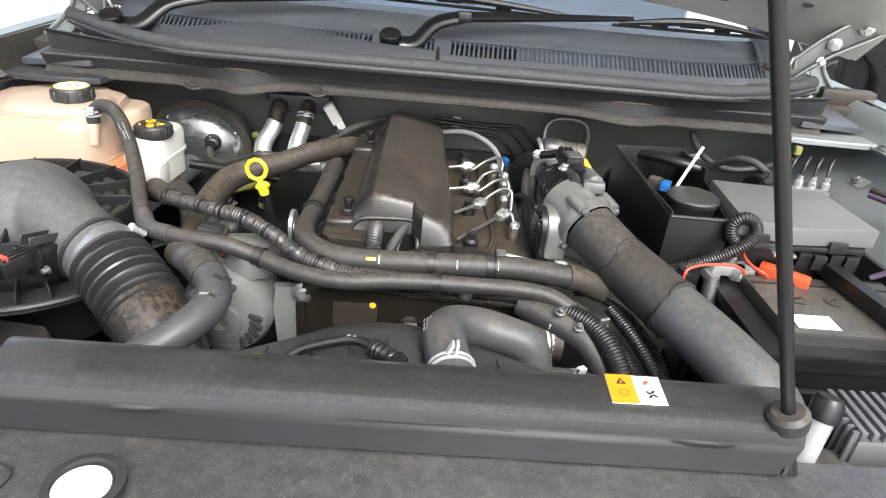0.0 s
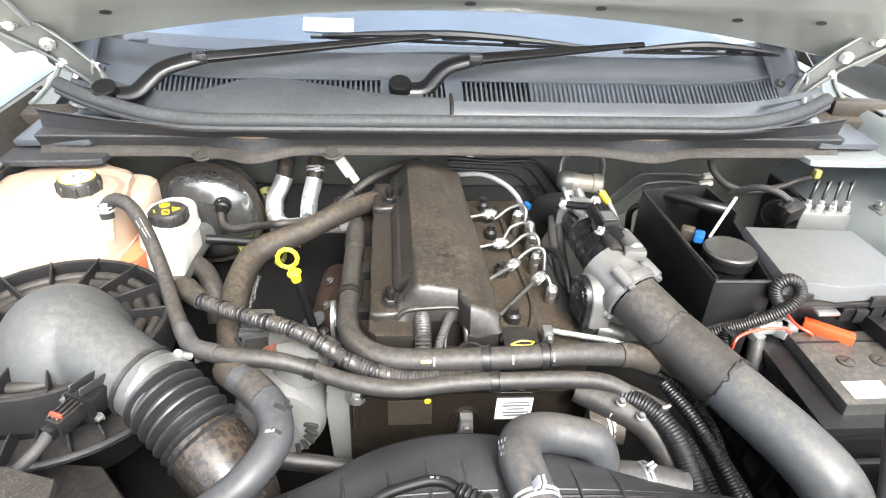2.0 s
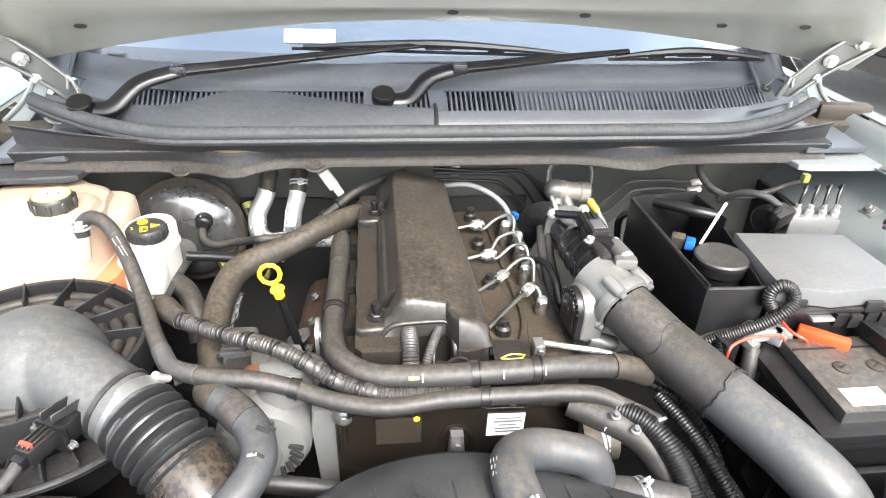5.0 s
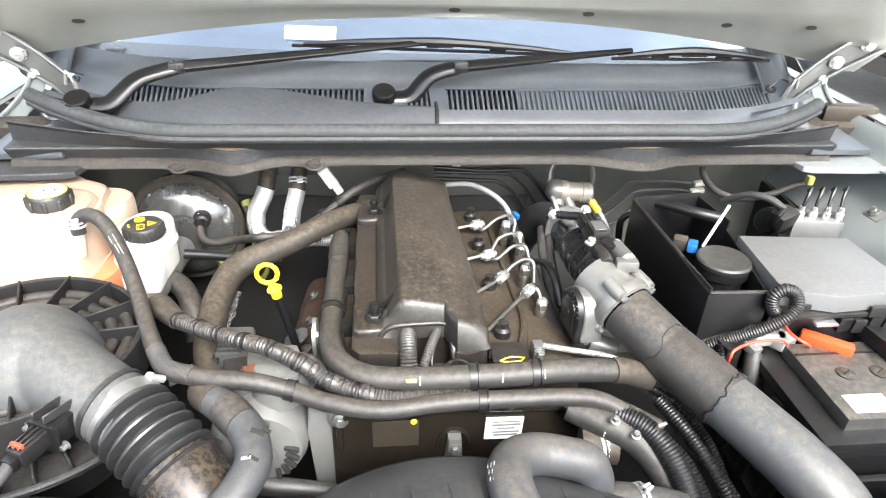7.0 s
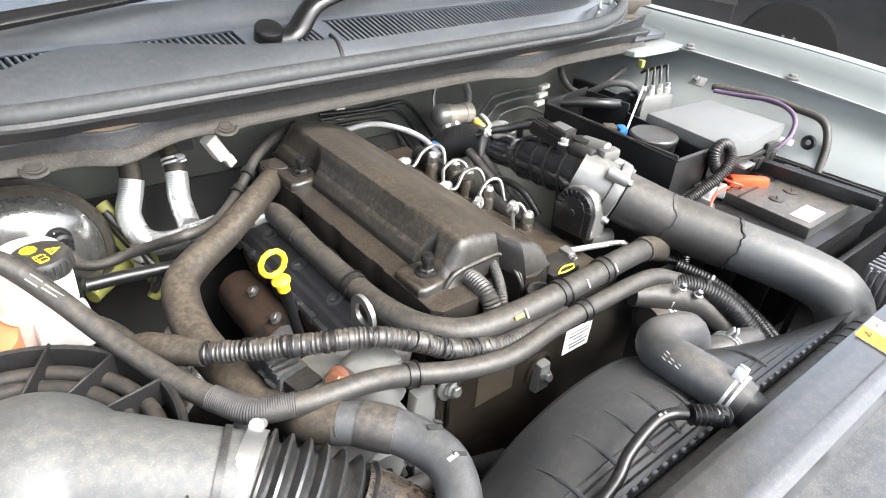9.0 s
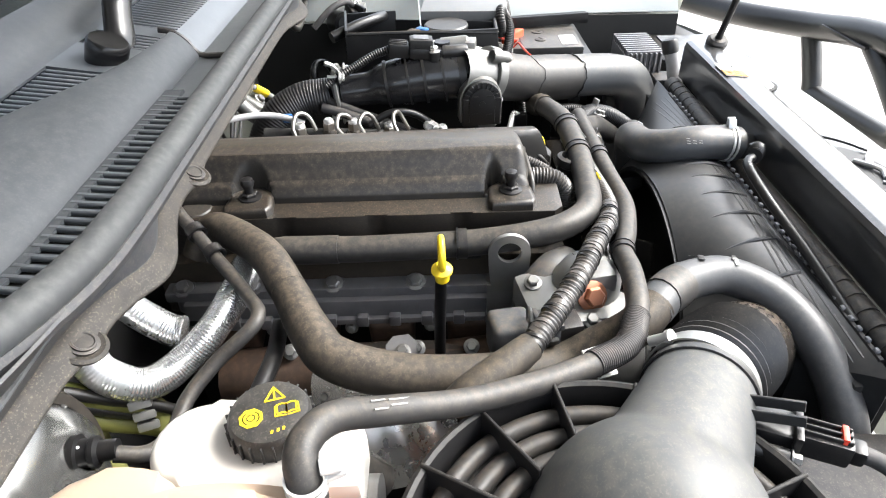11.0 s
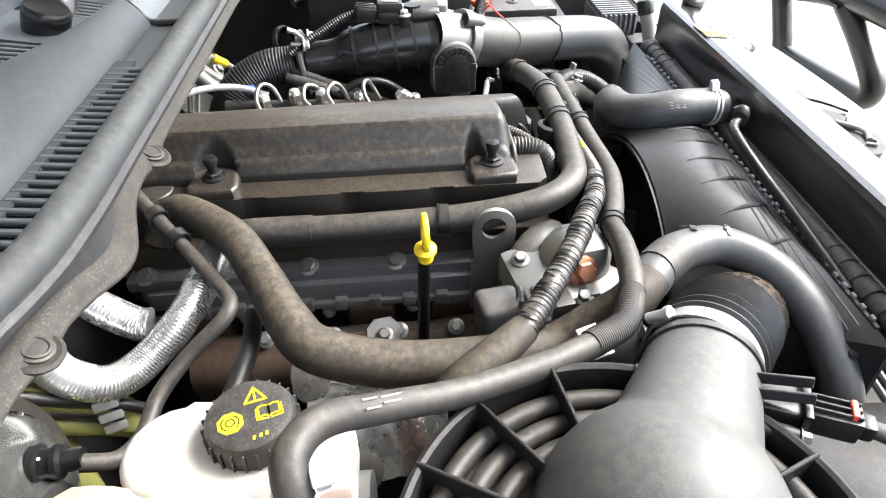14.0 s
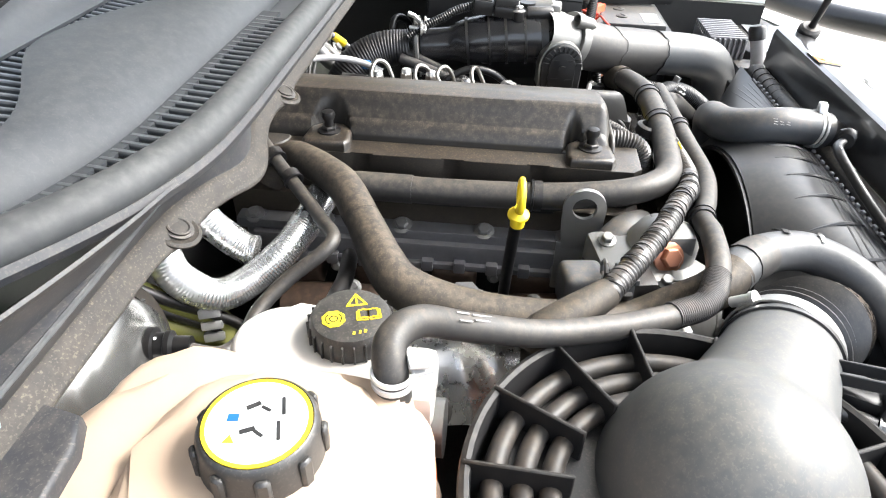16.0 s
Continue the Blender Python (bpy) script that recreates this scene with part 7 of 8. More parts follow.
part("edge_strip", tube([on_shroud(x, 0.1505, 0.002) for x in np.linspace(-0.37, 0.23, 26)], 0.0030, 6), M_black, shr)
TOOTH = finish("edge_tooth", box((0.0060, 0.0040, 0.0040), Matrix(), 0.0008, 1), M_print)
for k in range(41):
    xx = -0.36 + 0.0142 * k
    tq = on_shroud(xx, 0.1475 + 0.003, 0.0058)
    tooth = new("edge_tooth", TOOTH)
    tooth.parent, tooth.matrix_parent_inverse, tooth.matrix_basis = shr, Matrix.Translation(-base_of(shr)), Matrix.Translation(tq)
part("back_wall", at_box(-0.38, 0.28, 0.163, 0.172, 0.5, 0.85, 0.003), M_dark, shr)
fan = thing("cooling_fan", (-0.10, 0.28, 0.6), "black plastic cooling fan behind the shroud", "fan")
part("hub", lathe([(0.045, -0.03), (0.05, 0.0), (0.04, 0.02), (0, 0.02)], aim((SC.x, 0.255, SC.z - 0.02), (0, 1, 0)), 24), M_dark, fan)
for k in range(7):
    a = k * 2 * math.pi / 7 + 0.3
    part("blade", box((0.08, 0.004, 0.05), Matrix.Translation((SC.x, 0.25, SC.z - 0.02)) @ pose(0, 0, 0, 0, -math.degrees(a)) @ pose(0.08, 0, 0, 28), 0.002, 1), M_dark, fan)
rad = thing("radiator", (0, 0.15, 0.5), "black finned radiator behind the cover", "radiator")
part("top_tank", tube([(-0.38, 0.132, 0.866), (-0.15, 0.132, 0.870), (0.1, 0.132, 0.870), (0.28, 0.132, 0.866)], 0.0125, 12), M_rubber, rad)
for i in range(30):
    part("tank_rib", ring_band((-0.37 + 0.0218 * i, 0.132, 0.8685), (1, 0, 0), 0.0120, 0.0175, 0.0012, 16), M_rubber, rad)
part("core", at_box(-0.37, 0.28, 0.122, 0.160, 0.45, 0.856, 0.002), M_dark, rad)
part("neck", tube([(0.0, 0.12, 0.885), (-0.003, 0.15, 0.897)], 0.020, 16), M_black, rad)
bh = thing("bleed_hose", (-0.08, 0.15, 0.9), "thin black bleed hose with a ribbed elbow along the radiator", "hose")
part("sleeve", tube([(-0.080, 0.156, 0.917), (-0.090, 0.165, 0.916), (-0.109, 0.169, 0.914), (-0.146, 0.165, 0.904), (-0.172, 0.157, 0.893), (-0.23, 0.150, 0.882), (-0.32, 0.146, 0.868)], 0.0055, 12, step=0.005), M_clean, bh)
part("elbow", tube([(-0.050, 0.136, 0.912), (-0.066, 0.145, 0.917), (-0.080, 0.154, 0.918)], 0.0085, 14, rib=(0.0012, 0.005)), M_clean, bh)
part("clip_block", box((0.016, 0.014, 0.014), pose(-0.056, 0.140, 0.915, 0, 10, 30), 0.003), M_clean, bh)
part("white_mark", box((0.006, 0.005, 0.0008), pose(-0.062, 0.141, 0.9225, 0, 0, 30), 0), M_mark, bh)
for p in ((-0.098, 0.1675, 0.9205), (-0.104, 0.1685, 0.9202)):
    part("white_mark", box((0.0035, 0.002, 0.0008), pose(*p), 0), M_mark, bh)

# ---- battery side ----
bx = thing("open_equipment_box", (0.32, 0.55, 0.84), "open black plastic box holding a canister", "box")
BXO = [(0.286, 0.430), (0.366, 0.428), (0.395, 0.60), (0.385, 0.685), (0.272, 0.672)]


def wall_between(a, b, z0, z1, t=0.004, dip=0.0):
    a, b = Vector((*a, 0)), Vector((*b, 0))
    d = b - a
    return box((d.length + t, t, z1 - z0), Matrix.Translation((a + b) / 2 + Vector((0, 0, (z0 + z1) / 2))) @ pose(0, 0, 0, 0, 0, math.degrees(math.atan2(d.y, d.x))), 0.0015)


for a, b, z1 in ((BXO[0], BXO[1], 0.958), (BXO[1], BXO[2], 0.955), (BXO[2], BXO[3], 0.97), (BXO[3], BXO[4], 0.975), (BXO[4], BXO[0], 0.967)):
    part("wall_panel", wall_between(a, b, 0.83, z1), M_clean, bx)
part("base_panel", prism(BXO, 0.83, 0.836, 0.001, 1), M_black, bx)
part("top_rim", tube([(BXO[4][0], BXO[4][1], 0.968), ((BXO[4][0] + BXO[0][0]) / 2, 0.55, 0.966), (BXO[0][0], BXO[0][1], 0.960)], 0.0032, 8), M_black, bx)
part("front_rim", tube([(0.286, 0.4295, 0.959), (0.366, 0.4275, 0.959)], 0.0028, 8), M_black, bx)
can = thing("round_canister", (0.346, 0.511, 0.84), "black round canister with a dusty lid", "canister")
part("can", lathe([(0.032, 0.84), (0.032, 0.935), (0.036, 0.938), (0.036, 0.952), (0, 0.952)], pose(0.346, 0.511, 0), 40), M_clean, can)
part("lid", lathe([(0.036, 0.950), (0.0375, 0.952), (0.0375, 0.957), (0.035, 0.9595), (0, 0.9595)], pose(0.346, 0.511, 0), 40), M_cap, can)
solo("blue_connector", box((0.014, 0.020, 0.014), pose(0.318, 0.552, 0.955, 0, 0, -30), 0.003), M_blue, "blue plastic connector inside the box", "connector")
solo("brown_connector", box((0.02, 0.02, 0.018), pose(0.306, 0.566, 0.953, 0, 0, -30), 0.003), M_foam, "brown plastic plug beside the blue connector", "connector")
solo("cable_tie", box((0.005, 0.002, 0.07), pose(0.348, 0.556, 0.985, 0, 22, 10), 0.001), M_label, "white cable tie standing up", "cable tie")
hose("equipment_hose", [(0.30, 0.70, 0.955), (0.33, 0.66, 0.965), (0.36, 0.63, 0.967), (0.395, 0.62, 0.962)], 0.009, M_clean, "black hose along the back of the box")
fuse = thing("fuse_box", (0.45, 0.48, 0.86), "black fuse box with a dusty grey lid", "fuse box")
part("housing", prism([(0.375, 0.425), (0.44, 0.405), (0.548, 0.413), (0.54, 0.536), (0.39, 0.55)], 0.85, 0.95, 0.0, 1), M_clean, fuse)
part("lid", prism([(0.375, 0.418), (0.440, 0.398), (0.553, 0.408), (0.547, 0.542), (0.386, 0.556)], 0.945, 0.970, 0.004, 2), M_lid, fuse)
for p in ((0.40, 0.409), (0.50, 0.400)):
    part("latch", box((0.024, 0.006, 0.016), pose(p[0], p[1] - 0.002, 0.945), 0.002), M_black, fuse)
for k in range(4):
    part("connector", box((0.018, 0.012, 0.022), pose(0.462 + 0.022 * k, 0.402 + 0.001 * k, 0.925 - 0.004 * (k % 2), 6), 0.003), M_black if k % 2 else M_clean, fuse)
part("side_ledge", box((0.16, 0.010, 0.006), pose(0.46, 0.402, 0.940, 0, 0, 1), 0.001), M_black, fuse)
part("mount_tab", box((0.030, 0.016, 0.004), pose(0.430, 0.396, 0.932), 0.001), M_steel, fuse)
bat = thing("battery", (0.46, 0.33, 0.72), "black car battery with orange terminal cover", "battery")
part("case", at_box(0.360, 0.60, 0.252, 0.425, 0.72, 0.880, 0.004), M_clean, bat)
part("case_rim", at_box(0.352, 0.608, 0.243, 0.434, 0.868, 0.882, 0.003), M_clean, bat)
part("raised_top", at_box(0.385, 0.578, 0.262, 0.395, 0.880, 0.900, 0.004), M_bat, bat)
for i in range(3):
    part("vent_plug", lathe([(0.011, 0), (0.011, 0.002), (0.009, 0.003), (0, 0.003)], pose(0.43 + 0.045 * i, 0.335, 0.8995), 20), M_cover, bat)
    part("plug_slot", box((0.012, 0.002, 0.001), pose(0.43 + 0.045 * i, 0.335, 0.9028, 0, 0, 30), 0), M_dark, bat)
part("top_label", box((0.05, 0.028, 0.0008), pose(0.425, 0.285, 0.9006), 0), M_label, bat, "white paper label")
part("top_groove", box((0.19, 0.003, 0.002), pose(0.482, 0.372, 0.9005), 0.0005), M_clean, bat)
part("front_ridge", at_box(0.36, 0.60, 0.246, 0.253, 0.855, 0.868, 0.002), M_clean, bat)
part("side_ridge", at_box(0.354, 0.361, 0.255, 0.42, 0.842, 0.868, 0.002), M_clean, bat)
part("terminal_post", lathe([(0.009, 0), (0.008, 0.02), (0, 0.02)], pose(0.388, 0.412, 0.882), 16), M_lead, bat)
part("post_clamp", box((0.03, 0.035, 0.014), pose(0.388, 0.412, 0.895, 0, 0, 25), 0.003), M_lead, bat)
part("orange_cover", box((0.062, 0.015, 0.016), pose(0.436, 0.386, 0.906, 0, 2, -34), 0.003), M_orange, bat, "orange plastic terminal cover")
bt = thing("battery_terminal_fuse", (0.365, 0.40, 0.86), "pale metal fuse link bolted to the battery", "fuse link")
part("link_body", box((0.045, 0.022, 0.016), pose(0.365, 0.412, 0.898, 0, 10, 15), 0.003), M_lead, bt)
part("link_arm", box((0.016, 0.03, 0.012), pose(0.345, 0.404, 0.892, 10, 0, 20), 0.002), M_alu, bt)
for p in ((0.352, 0.415, 0.905), (0.378, 0.418, 0.905)):
    bolt(bt, p, (0, 0, 1), 0.007)
part("heavy_cable", tube([(0.350, 0.398, 0.885), (0.345, 0.385, 0.865), (0.340, 0.375, 0.83)], 0.011, 12), M_rubber, bt)
part("copper_end", tube([(0.341, 0.377, 0.84), (0.339, 0.373, 0.82)], 0.0085, 10), M_copper, bt)
part("black_block", box((0.022, 0.025, 0.035), pose(0.318, 0.405, 0.878, 0, 0, 10), 0.003), M_clean, bt)
for pts in ([(0.300, 0.372, 0.890), (0.296, 0.366, 0.906), (0.302, 0.370, 0.914), (0.325, 0.378, 0.917), (0.352, 0.382, 0.917), (0.372, 0.384, 0.914), (0.387, 0.390, 0.902)], [(0.392, 0.420, 0.922), (0.390, 0.410, 0.917), (0.392, 0.396, 0.914), (0.398, 0.386, 0.912), (0.408, 0.381, 0.908), (0.416, 0.386, 0.900)]):
    solo("red_wire", tube(pts, 0.0019, 8, step=0.003), M_red, "thin red wire at the battery terminal", "wire", "red wires")
hose("battery_conduit", [(0.285, 0.43, 0.855), (0.300, 0.421, 0.878), (0.330, 0.411, 0.900), (0.356, 0.402, 0.920), (0.378, 0.399, 0.938), (0.391, 0.404, 0.953), (0.389, 0.412, 0.966), (0.376, 0.416, 0.970), (0.365, 0.417, 0.960), (0.366, 0.415, 0.945), (0.378, 0.414, 0.930)], 0.0082, M_black, "black conduit looped beside the battery", rib=(0.0005, 0.0034))
hose("battery_lead", [(0.27, 0.44, 0.84), (0.285, 0.43, 0.868), (0.32, 0.425, 0.885), (0.36, 0.425, 0.895), (0.40, 0.425, 0.90)], 0.0085, M_rubber, "thick black battery lead")
hose("drop_conduit", [(0.312, 0.408, 0.89), (0.306, 0.395, 0.87), (0.300, 0.385, 0.84), (0.298, 0.38, 0.80)], 0.008, M_clean, "ribbed conduit dropping beside the battery", rib=(0.0007, 0.004))
hd = thing("battery_hold_down", (0.54, 0.35, 0.88), "black battery hold-down bar with a threaded hook", "hold-down")
part("bar", box((0.022, 0.225, 0.016), pose(0.512, 0.342, 0.912, 0, 0, 8), 0.002), M_clean, hd)
part("bar_flange", box((0.004, 0.225, 0.020), pose(0.500, 0.342, 0.913, 0, 0, 8), 0.001), M_clean, hd)
part("hook_rod", tube([(0.495, 0.448, 0.84), (0.497, 0.452, 0.93), (0.499, 0.455, 0.945)], 0.004, 8), M_steel, hd)
part("hook_nut", prism([(0.008 * math.cos(a * math.pi / 3), 0.008 * math.sin(a * math.pi / 3)) for a in range(6)], 0, 0.008, 0.001, 1, pose(0.497, 0.451, 0.921)), M_steel, hd)
btray = thing("battery_tray", (0.46, 0.33, 0.68), "black plastic battery tray with side straps", "battery tray")
part("tray", at_box(0.335, 0.63, 0.225, 0.45, 0.68, 0.735, 0.005), M_clean, btray)
for y in (0.28, 0.33, 0.38):
    part("strap", box((0.008, 0.02, 0.13), pose(0.345, y, 0.80, 0, 8), 0.002), M_clean, btray)
part("front_wall", at_box(0.335, 0.64, 0.222, 0.232, 0.68, 0.845, 0.003), M_clean, btray)

absu = thing("brake_modulator", (0.61, 0.70, 0.85), "alloy brake modulator with four pipe unions", "modulator")
part("block", box((0.085, 0.05, 0.05), pose(0.615, 0.705, 0.895, 0, 0, -8), 0.004), M_alu, absu)
part("motor", lathe([(0.022, -0.04), (0.024, -0.02), (0.024, 0.022), (0.018, 0.028), (0, 0.028)], aim((0.552, 0.715, 0.905), (-1, -0.5, 0.2)), 24), M_clean, absu)
part("control_plug", box((0.045, 0.030, 0.032), pose(0.548, 0.690, 0.922, 12, -8, 24), 0.006), M_black, absu)
part("plug_lever", box((0.030, 0.008, 0.020), pose(0.530, 0.676, 0.935, 12, -8, 40), 0.003), M_clean, absu)
part("plug_cable", tube([(0.545, 0.69, 0.94), (0.520, 0.70, 0.955), (0.495, 0.725, 0.95), (0.475, 0.76, 0.92)], 0.0062, 10, wob=0.06), M_fabric, absu)
for i in range(4):
    xx = 0.585 + 0.022 * i
    part("union", lathe([(0.007, 0), (0.007, 0.012), (0.0045, 0.014), (0.0045, 0.022), (0, 0.022)], pose(xx, 0.700 - 0.003 * i, 0.918), 10), M_chrome, absu)
    part("pipe", tube([(xx, 0.700 - 0.003 * i, 0.93), (xx + 0.004, 0.702, 0.955), (xx + 0.014, 0.712, 0.968), (xx + 0.024, 0.73, 0.955)], 0.003, 8), M_clean, absu)
part("union_cap", box((0.012, 0.012, 0.016), pose(0.608, 0.735, 0.972), 0.003), M_olive, absu)

# wing side: fender tops, brackets, fin box, lamp and knob
for sx in (-1, 1):
    fd = thing("fender", (sx * 0.85, 0.5, 0.9), "silver painted front wing with a folded gutter", "fender", "front fenders")
    part("wing_top", sheet(lambda u, v: (sx * (0.775 + 0.15 * v + 0.02 * u), u, 1.035 - 0.16 * v * v - 0.13 * max(0, 0.6 - u) ** 2 + 0.012 * math.sin(math.pi * v)), np.linspace(-0.10, 1.25, 30), np.linspace(0, 1, 10), 0.003), M_paint, fd)
    part("gutter", sheet(lambda u, v: (sx * (0.735 + 0.045 * v), u, 0.985 + 0.05 * ease(0.2, 1, v) - 0.13 * max(0, 0.6 - u) ** 2), np.linspace(-0.05, 0.98, 26), np.linspace(0, 1, 6), 0.003), M_inner if sx > 0 else M_lip, fd)
    for y in (0.25, 0.5, 0.72):
        bolt(fd, (sx * 0.748, y, 0.990 - 0.13 * max(0, 0.6 - y) ** 2), (0, 0, 1), 0.008)
    part("wing_side", sheet(lambda u, v: (sx * (0.925 + 0.02 * u + 0.02 * math.sin(v * 2)), u, 0.875 - 0.13 * max(0, 0.6 - u) ** 2 - 0.5 * v), np.linspace(-0.10, 1.25, 16), np.linspace(0, 1, 8), 0.003), M_paint, fd)
for sx in (-1, 1):
    solo("wing_bracket", box((0.13, 0.12, 0.012), pose(sx * 0.675, 0.835, 1.012, 6, sx * 4, sx * 8), 0.004), M_cowl, "dusty folded steel bracket at the cowl corner", "bracket", "corner brackets")
solo("rust_bracket", box((0.10, 0.03, 0.035), pose(0.765, 0.90, 1.035, 0, 0, -8), 0.006), M_head, "brown dusty foam block at the hinge", "block")
hose("purple_cable", [(0.60, 0.447, 0.880), (0.64, 0.428, 0.919), (0.665, 0.441, 0.949), (0.68, 0.487, 0.959), (0.68, 0.545, 0.952), (0.665, 0.60, 0.948)], 0.0042, M_purple, "thin purple cable along the inner wing")
hose("wing_conduit", [(0.66, 0.368, 0.870), (0.685, 0.380, 0.915), (0.70, 0.405, 0.946), (0.70, 0.455, 0.953), (0.695, 0.53, 0.955), (0.675, 0.61, 0.952)], 0.007, M_rubber, "grey conduit along the inner wing")
wb = thing("wing_bracket_clip", (0.665, 0.62, 0.93), "small steel bracket bolted to the inner wing", "bracket")
part("tab", box((0.022, 0.030, 0.003), pose(0.668, 0.64, 0.955, 0, -35, 6), 0.001), M_steel, wb)
bolt(wb, (0.666, 0.642, 0.957), (-0.6, 0, 0.8), 0.006)
wg = thing("wing_grommet", (0.665, 0.40, 0.91), "round black rubber grommet in the inner wing", "grommet")
part("ring", lathe([(0.005, -0.002), (0.012, -0.002), (0.013, 0.002), (0.010, 0.004), (0.005, 0.003)], aim((0.672, 0.405, 0.912), (-1, 0, 0.25)), 20), M_clean, wg)
solo("wing_clip", box((0.012, 0.05, 0.010), pose(0.655, 0.45, 0.905, 0, 0, 14), 0.003), M_label, "white plastic cable clip on the inner wing", "clip")
fin = thing("finned_control_box", (0.42, 0.13, 0.80), "finned alloy control box beside the radiator cover", "control box")
part("box", at_box(0.387, 0.50, 0.115, 0.182, 0.80, 0.876, 0.004), M_rail, fin)
for i in range(7):
    part("side_fin", at_box(0.3815, 0.390, 0.119 + 0.009 * i, 0.1225 + 0.009 * i, 0.818, 0.884, 0.001), M_rail, fin)
for i in range(10):
    part("fin", at_box(0.388 + 0.0115 * i, 0.394 + 0.0115 * i, 0.116, 0.181, 0.875, 0.886, 0.001), M_rail, fin)
part("carrier", at_box(0.345, 0.392, 0.085, 0.135, 0.82, 0.848, 0.003), M_pipe, fin)
ch_txt = bpy.data.curves.new("mark", "FONT")
ch_txt.body = "BE"
ch_txt.size = 0.016
ch_txt.extrude = 0.0003
tx = new("marking", ch_txt)
bpy.context.view_layer.update()
tm = bpy.data.meshes.new_from_object(tx)
bpy.data.objects.remove(tx)
tb2 = bmesh.new()
tb2.from_mesh(tm)
tb2.transform(pose(0.381, 0.092, 0.8488, 0, 0, 178))
part("marking", tb2, M_ink, fin)
knob = thing("washer_filler", (0.34, 0.12, 0.85), "black round filler cap on a short neck", "filler cap")
part("neck", tube([(0.330, 0.105, 0.84), (0.337, 0.112, 0.875), (0.345, 0.12, 0.905)], 0.012, 14), M_palehose, knob)
part("cap", lathe([(0.0135, -0.010), (0.014, 0.008), (0.011, 0.013), (0, 0.014)], aim((0.346, 0.121, 0.908), (0.2, 0.25, 1)), 24), M_clean, knob)
for sx in (-1, 1):
    lamp = thing("headlamp", (sx * 0.62, 0.0, 0.72), "clear headlamp unit below the front corner", "headlamp", "headlamps")
    part("housing", prism([(sx * 0.42, -0.12), (sx * 0.84, 0.0), (sx * 0.86, 0.10), (sx * 0.55, 0.10), (sx * 0.42, 0.02)], 0.66, 0.83, 0.015, 2), M_black, lamp)
    part("lens", sheet(lambda u, v: (sx * (0.42 + 0.42 * u), -0.128 + 0.12 * u * u - 0.01 * math.sin(math.pi * v), 0.67 + 0.15 * v), np.linspace(0, 1, 10), np.linspace(0, 1, 6), 0.003), M_lampglass, lamp)
bmp = thing("bumper", (0, -0.15, 0.4), "silver painted front bumper with a dark lower grille", "bumper")
part("skin", sheet(lambda u, v: (u, -0.19 + 0.30 * u * u - 0.012 * math.sin(math.pi * v), 0.52 + 0.14 * v), np.linspace(-0.9, 0.9, 24), np.linspace(0, 1, 8), 0.004), M_paint, bmp)
part("lower_skirt", sheet(lambda u, v: (u, -0.185 + 0.30 * u * u, 0.40 + 0.05 * v), np.linspace(-0.9, 0.9, 24), np.linspace(0, 1, 4), 0.004), M_paint, bmp)
for k in range(3):
    part("grille_bar", tube([(u, -0.175 + 0.30 * u * u, 0.465 + 0.02 * k) for u in np.linspace(-0.7, 0.7, 9)], 0.006, 8), M_black, bmp)
bull = thing("bull_bar", (0.4, -0.4, 0.4), "black steel tube bull bar before the grille", "bull bar")
part("top_tube", tube([(-0.85, -0.30, 0.80), (-0.55, -0.36, 0.83), (0.0, -0.375, 0.855), (0.40, -0.365, 0.862), (0.56, -0.36, 0.850), (0.74, -0.34, 0.815), (0.95, -0.25, 0.790), (1.17, -0.10, 0.795)], 0.030, 18), M_clean, bull)
for pts in ([(0.735, -0.345, 0.81), (0.695, -0.35, 0.74), (0.660, -0.35, 0.67), (0.61, -0.35, 0.45)], [(0.520, -0.358, 0.84), (0.44, -0.355, 0.80), (0.365, -0.352, 0.755), (0.345, -0.352, 0.728), (0.37, -0.352, 0.705), (0.46, -0.352, 0.695), (0.66, -0.352, 0.68)], [(-0.735, -0.33, 0.81), (-0.66, -0.33, 0.67), (-0.61, -0.33, 0.45)]):
    part("post", tube(pts, 0.022, 16), M_clean, bull)
part("gusset", prism([(0.50, -0.40), (0.66, -0.39), (0.66, -0.32), (0.50, -0.33)], 0.836, 0.842, 0.001, 1), M_clean, bull)
part("lower_tube", tube([(-0.8, -0.33, 0.40), (0.0, -0.41, 0.40), (0.8, -0.35, 0.40)], 0.024, 14), M_clean, bull)

# ---- parked car beside ----
car = thing("parked_car", (4.15, 2.85, 0.0), "dark glossy parked car on the yard", "car")
prof = [(-2.1, 0.35), (-2.1, 0.62), (-1.9, 0.78), (-0.9, 0.92), (-0.2, 1.40), (1.2, 1.45), (1.9, 0.98), (2.2, 0.9), (2.2, 0.35)]
part("body", prism(prof, -0.85, 0.85, 0.06, 3, Matrix.Translation((4.15, 2.85, 0)) @ pose(0, 0, 0, 90, 0, 90)), M_carpaint, car)
part("side_glass", prism([(-0.62, 0.98), (-0.15, 1.33), (1.1, 1.37), (1.6, 1.0)], -0.858, 0.858, 0.0, 1, Matrix.Translation((4.15, 2.85, 0)) @ pose(0, 0, 0, 90, 0, 90)), M_glassdark, car)
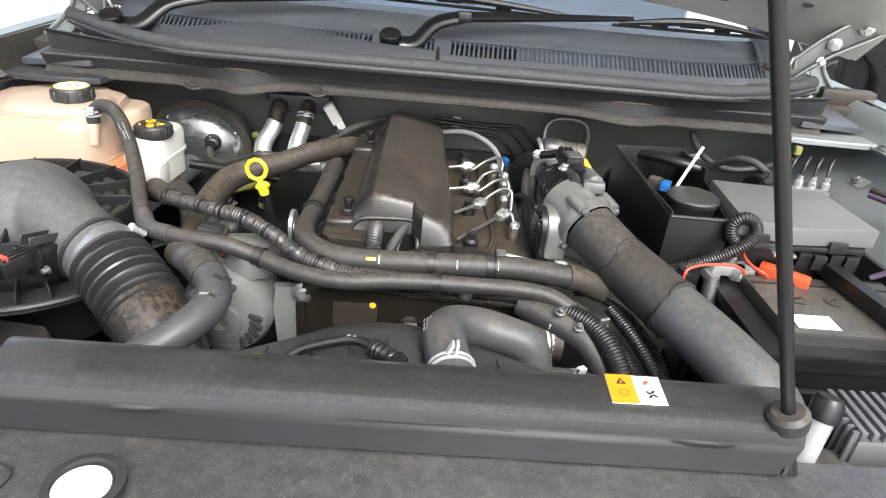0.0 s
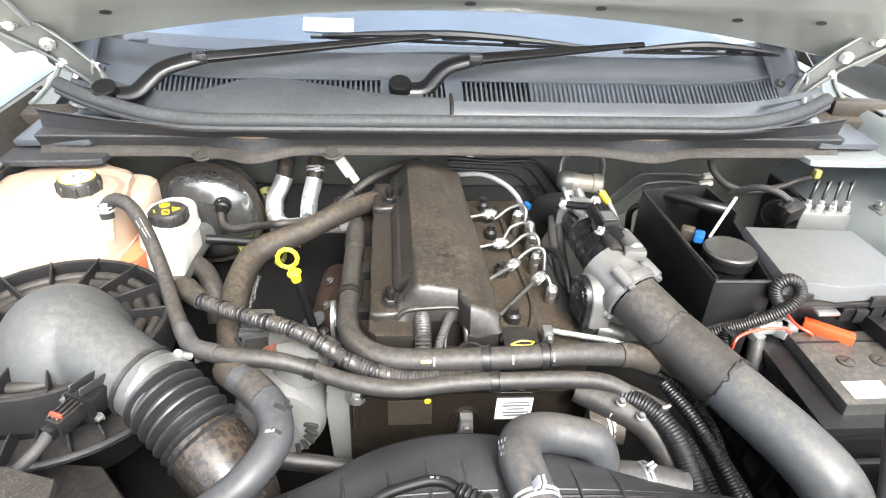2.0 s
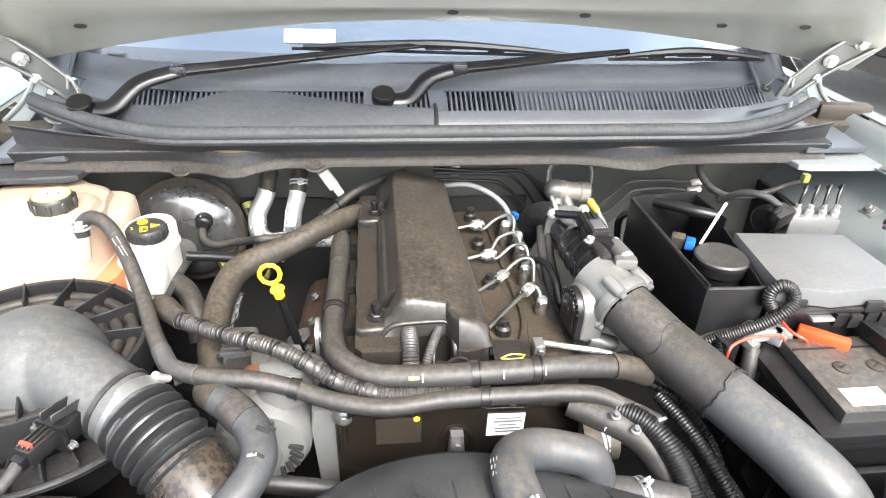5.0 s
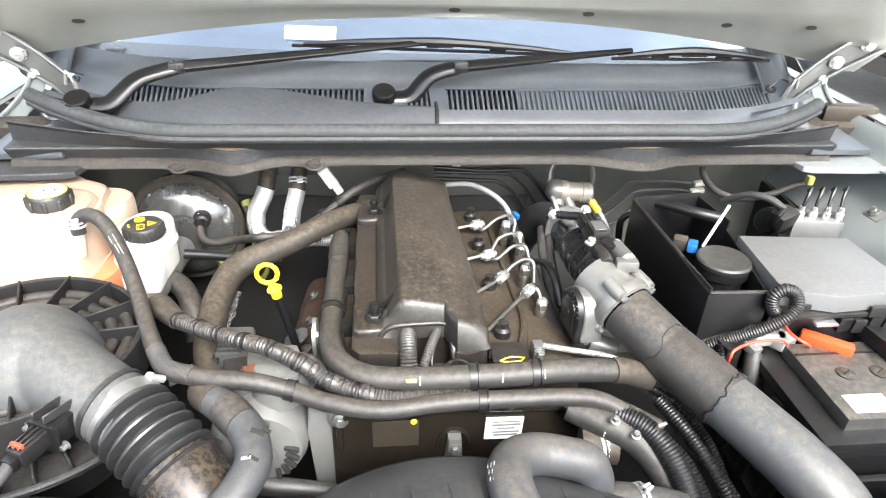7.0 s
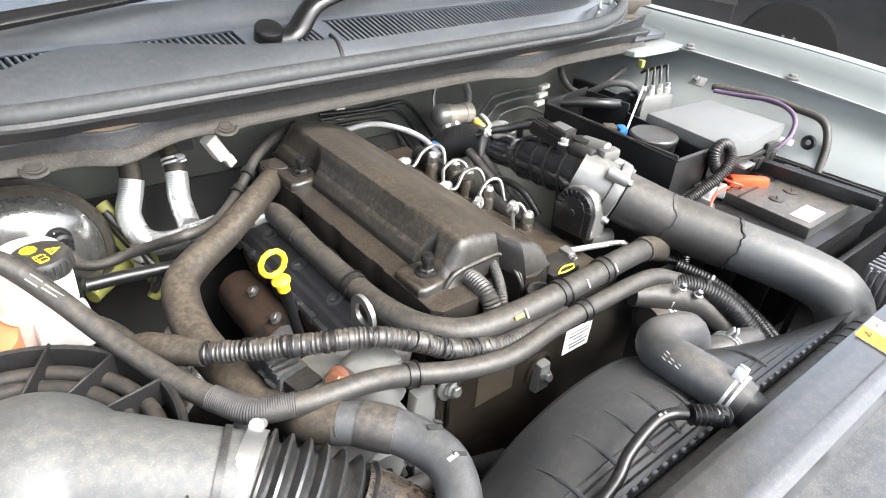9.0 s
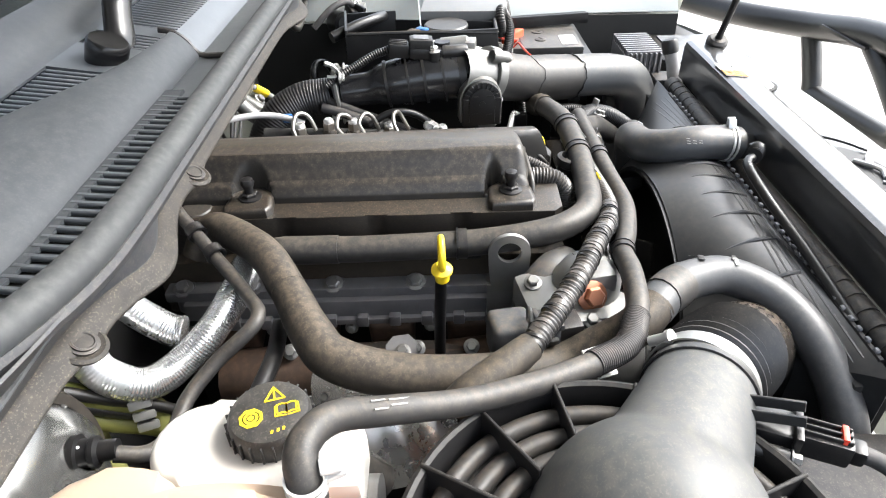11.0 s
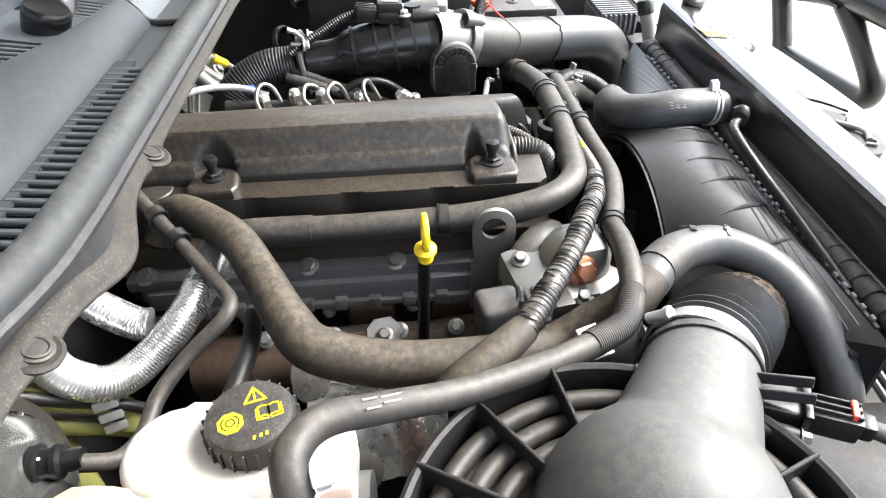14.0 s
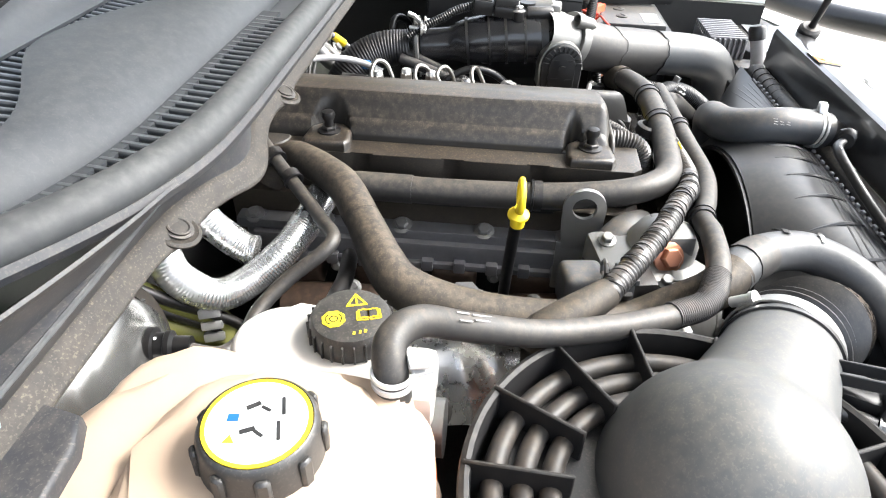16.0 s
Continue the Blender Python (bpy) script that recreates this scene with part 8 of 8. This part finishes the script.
for wy in (1.5, 4.45):
    for wx in (3.38, 4.92):
        wh = part("wheel", lathe([(0.12, -0.1), (0.30, -0.1), (0.33, -0.07), (0.33, 0.07), (0.30, 0.1), (0.12, 0.1)], aim((wx, wy, 0.33), (-1, 0, 0) if wy < 3 else (0.83, -0.56, 0)), 32), M_tyre, car)
        side = -1 if wx < 4 else 1
        part("rim", lathe([(0.19, 0.02), (0.215, 0.02), (0.222, 0.085), (0.212, 0.095), (0.200, 0.090), (0.195, 0.03)], aim((wx, wy, 0.33), (side, 0, 0)), 32), M_rail, wh)
        part("brake_disc", lathe([(0, 0.0), (0.15, 0.0), (0.15, 0.012), (0.06, 0.02), (0, 0.03)], aim((wx, wy, 0.33), (side, 0, 0)), 28), M_rust, wh)
        part("hub", lathe([(0.045, 0.04), (0.05, 0.075), (0.03, 0.085), (0, 0.086)], aim((wx, wy, 0.33), (side, 0, 0)), 20), M_rail, wh)
        for k in range(10):
            part("spoke", box((0.155, 0.016, 0.018), aim((wx, wy, 0.33), (side, 0, 0)) @ pose(0, 0, 0.075, 0, 0, 36 * k) @ pose(0.122, 0, 0), 0.004, 1), M_rail, wh)
part("sill", at_box(3.275, 3.305, 1.85, 3.75, 0.30, 0.42, 0.01), M_black, car)
part("door_strip", at_box(3.285, 3.303, 1.85, 3.75, 0.56, 0.60, 0.006), M_black, car)
part("door_seam", at_box(3.294, 3.302, 2.75, 2.76, 0.42, 0.95, 0.001), M_dark, car)
part("door_seam", at_box(3.294, 3.302, 1.86, 1.87, 0.42, 0.90, 0.001), M_dark, car)
car.location, car.rotation_euler = (4.27, 3.27, 0.0), (0, 0, radians(11))

ab = thing("air_box_base", (-0.54, 0.2, 0.5), "black lower intake box at the front corner", "air box")
part("box", prism(rounded([(-0.66, 0.02), (-0.42, 0.03), (-0.40, 0.27), (-0.66, 0.30)], 1), 0.45, 0.83, 0.015, 2), M_black, ab)
part("snorkel", tube([(-0.60, 0.10, 0.82), (-0.56, 0.05, 0.86), (-0.48, 0.03, 0.865)], 0.03, 14, flat=0.5), M_black, ab)
for x in (0.40, -0.40):
    part("mount", at_box(x - 0.02, x + 0.02, -0.40, -0.12, 0.44, 0.50, 0.004), M_clean, bull)
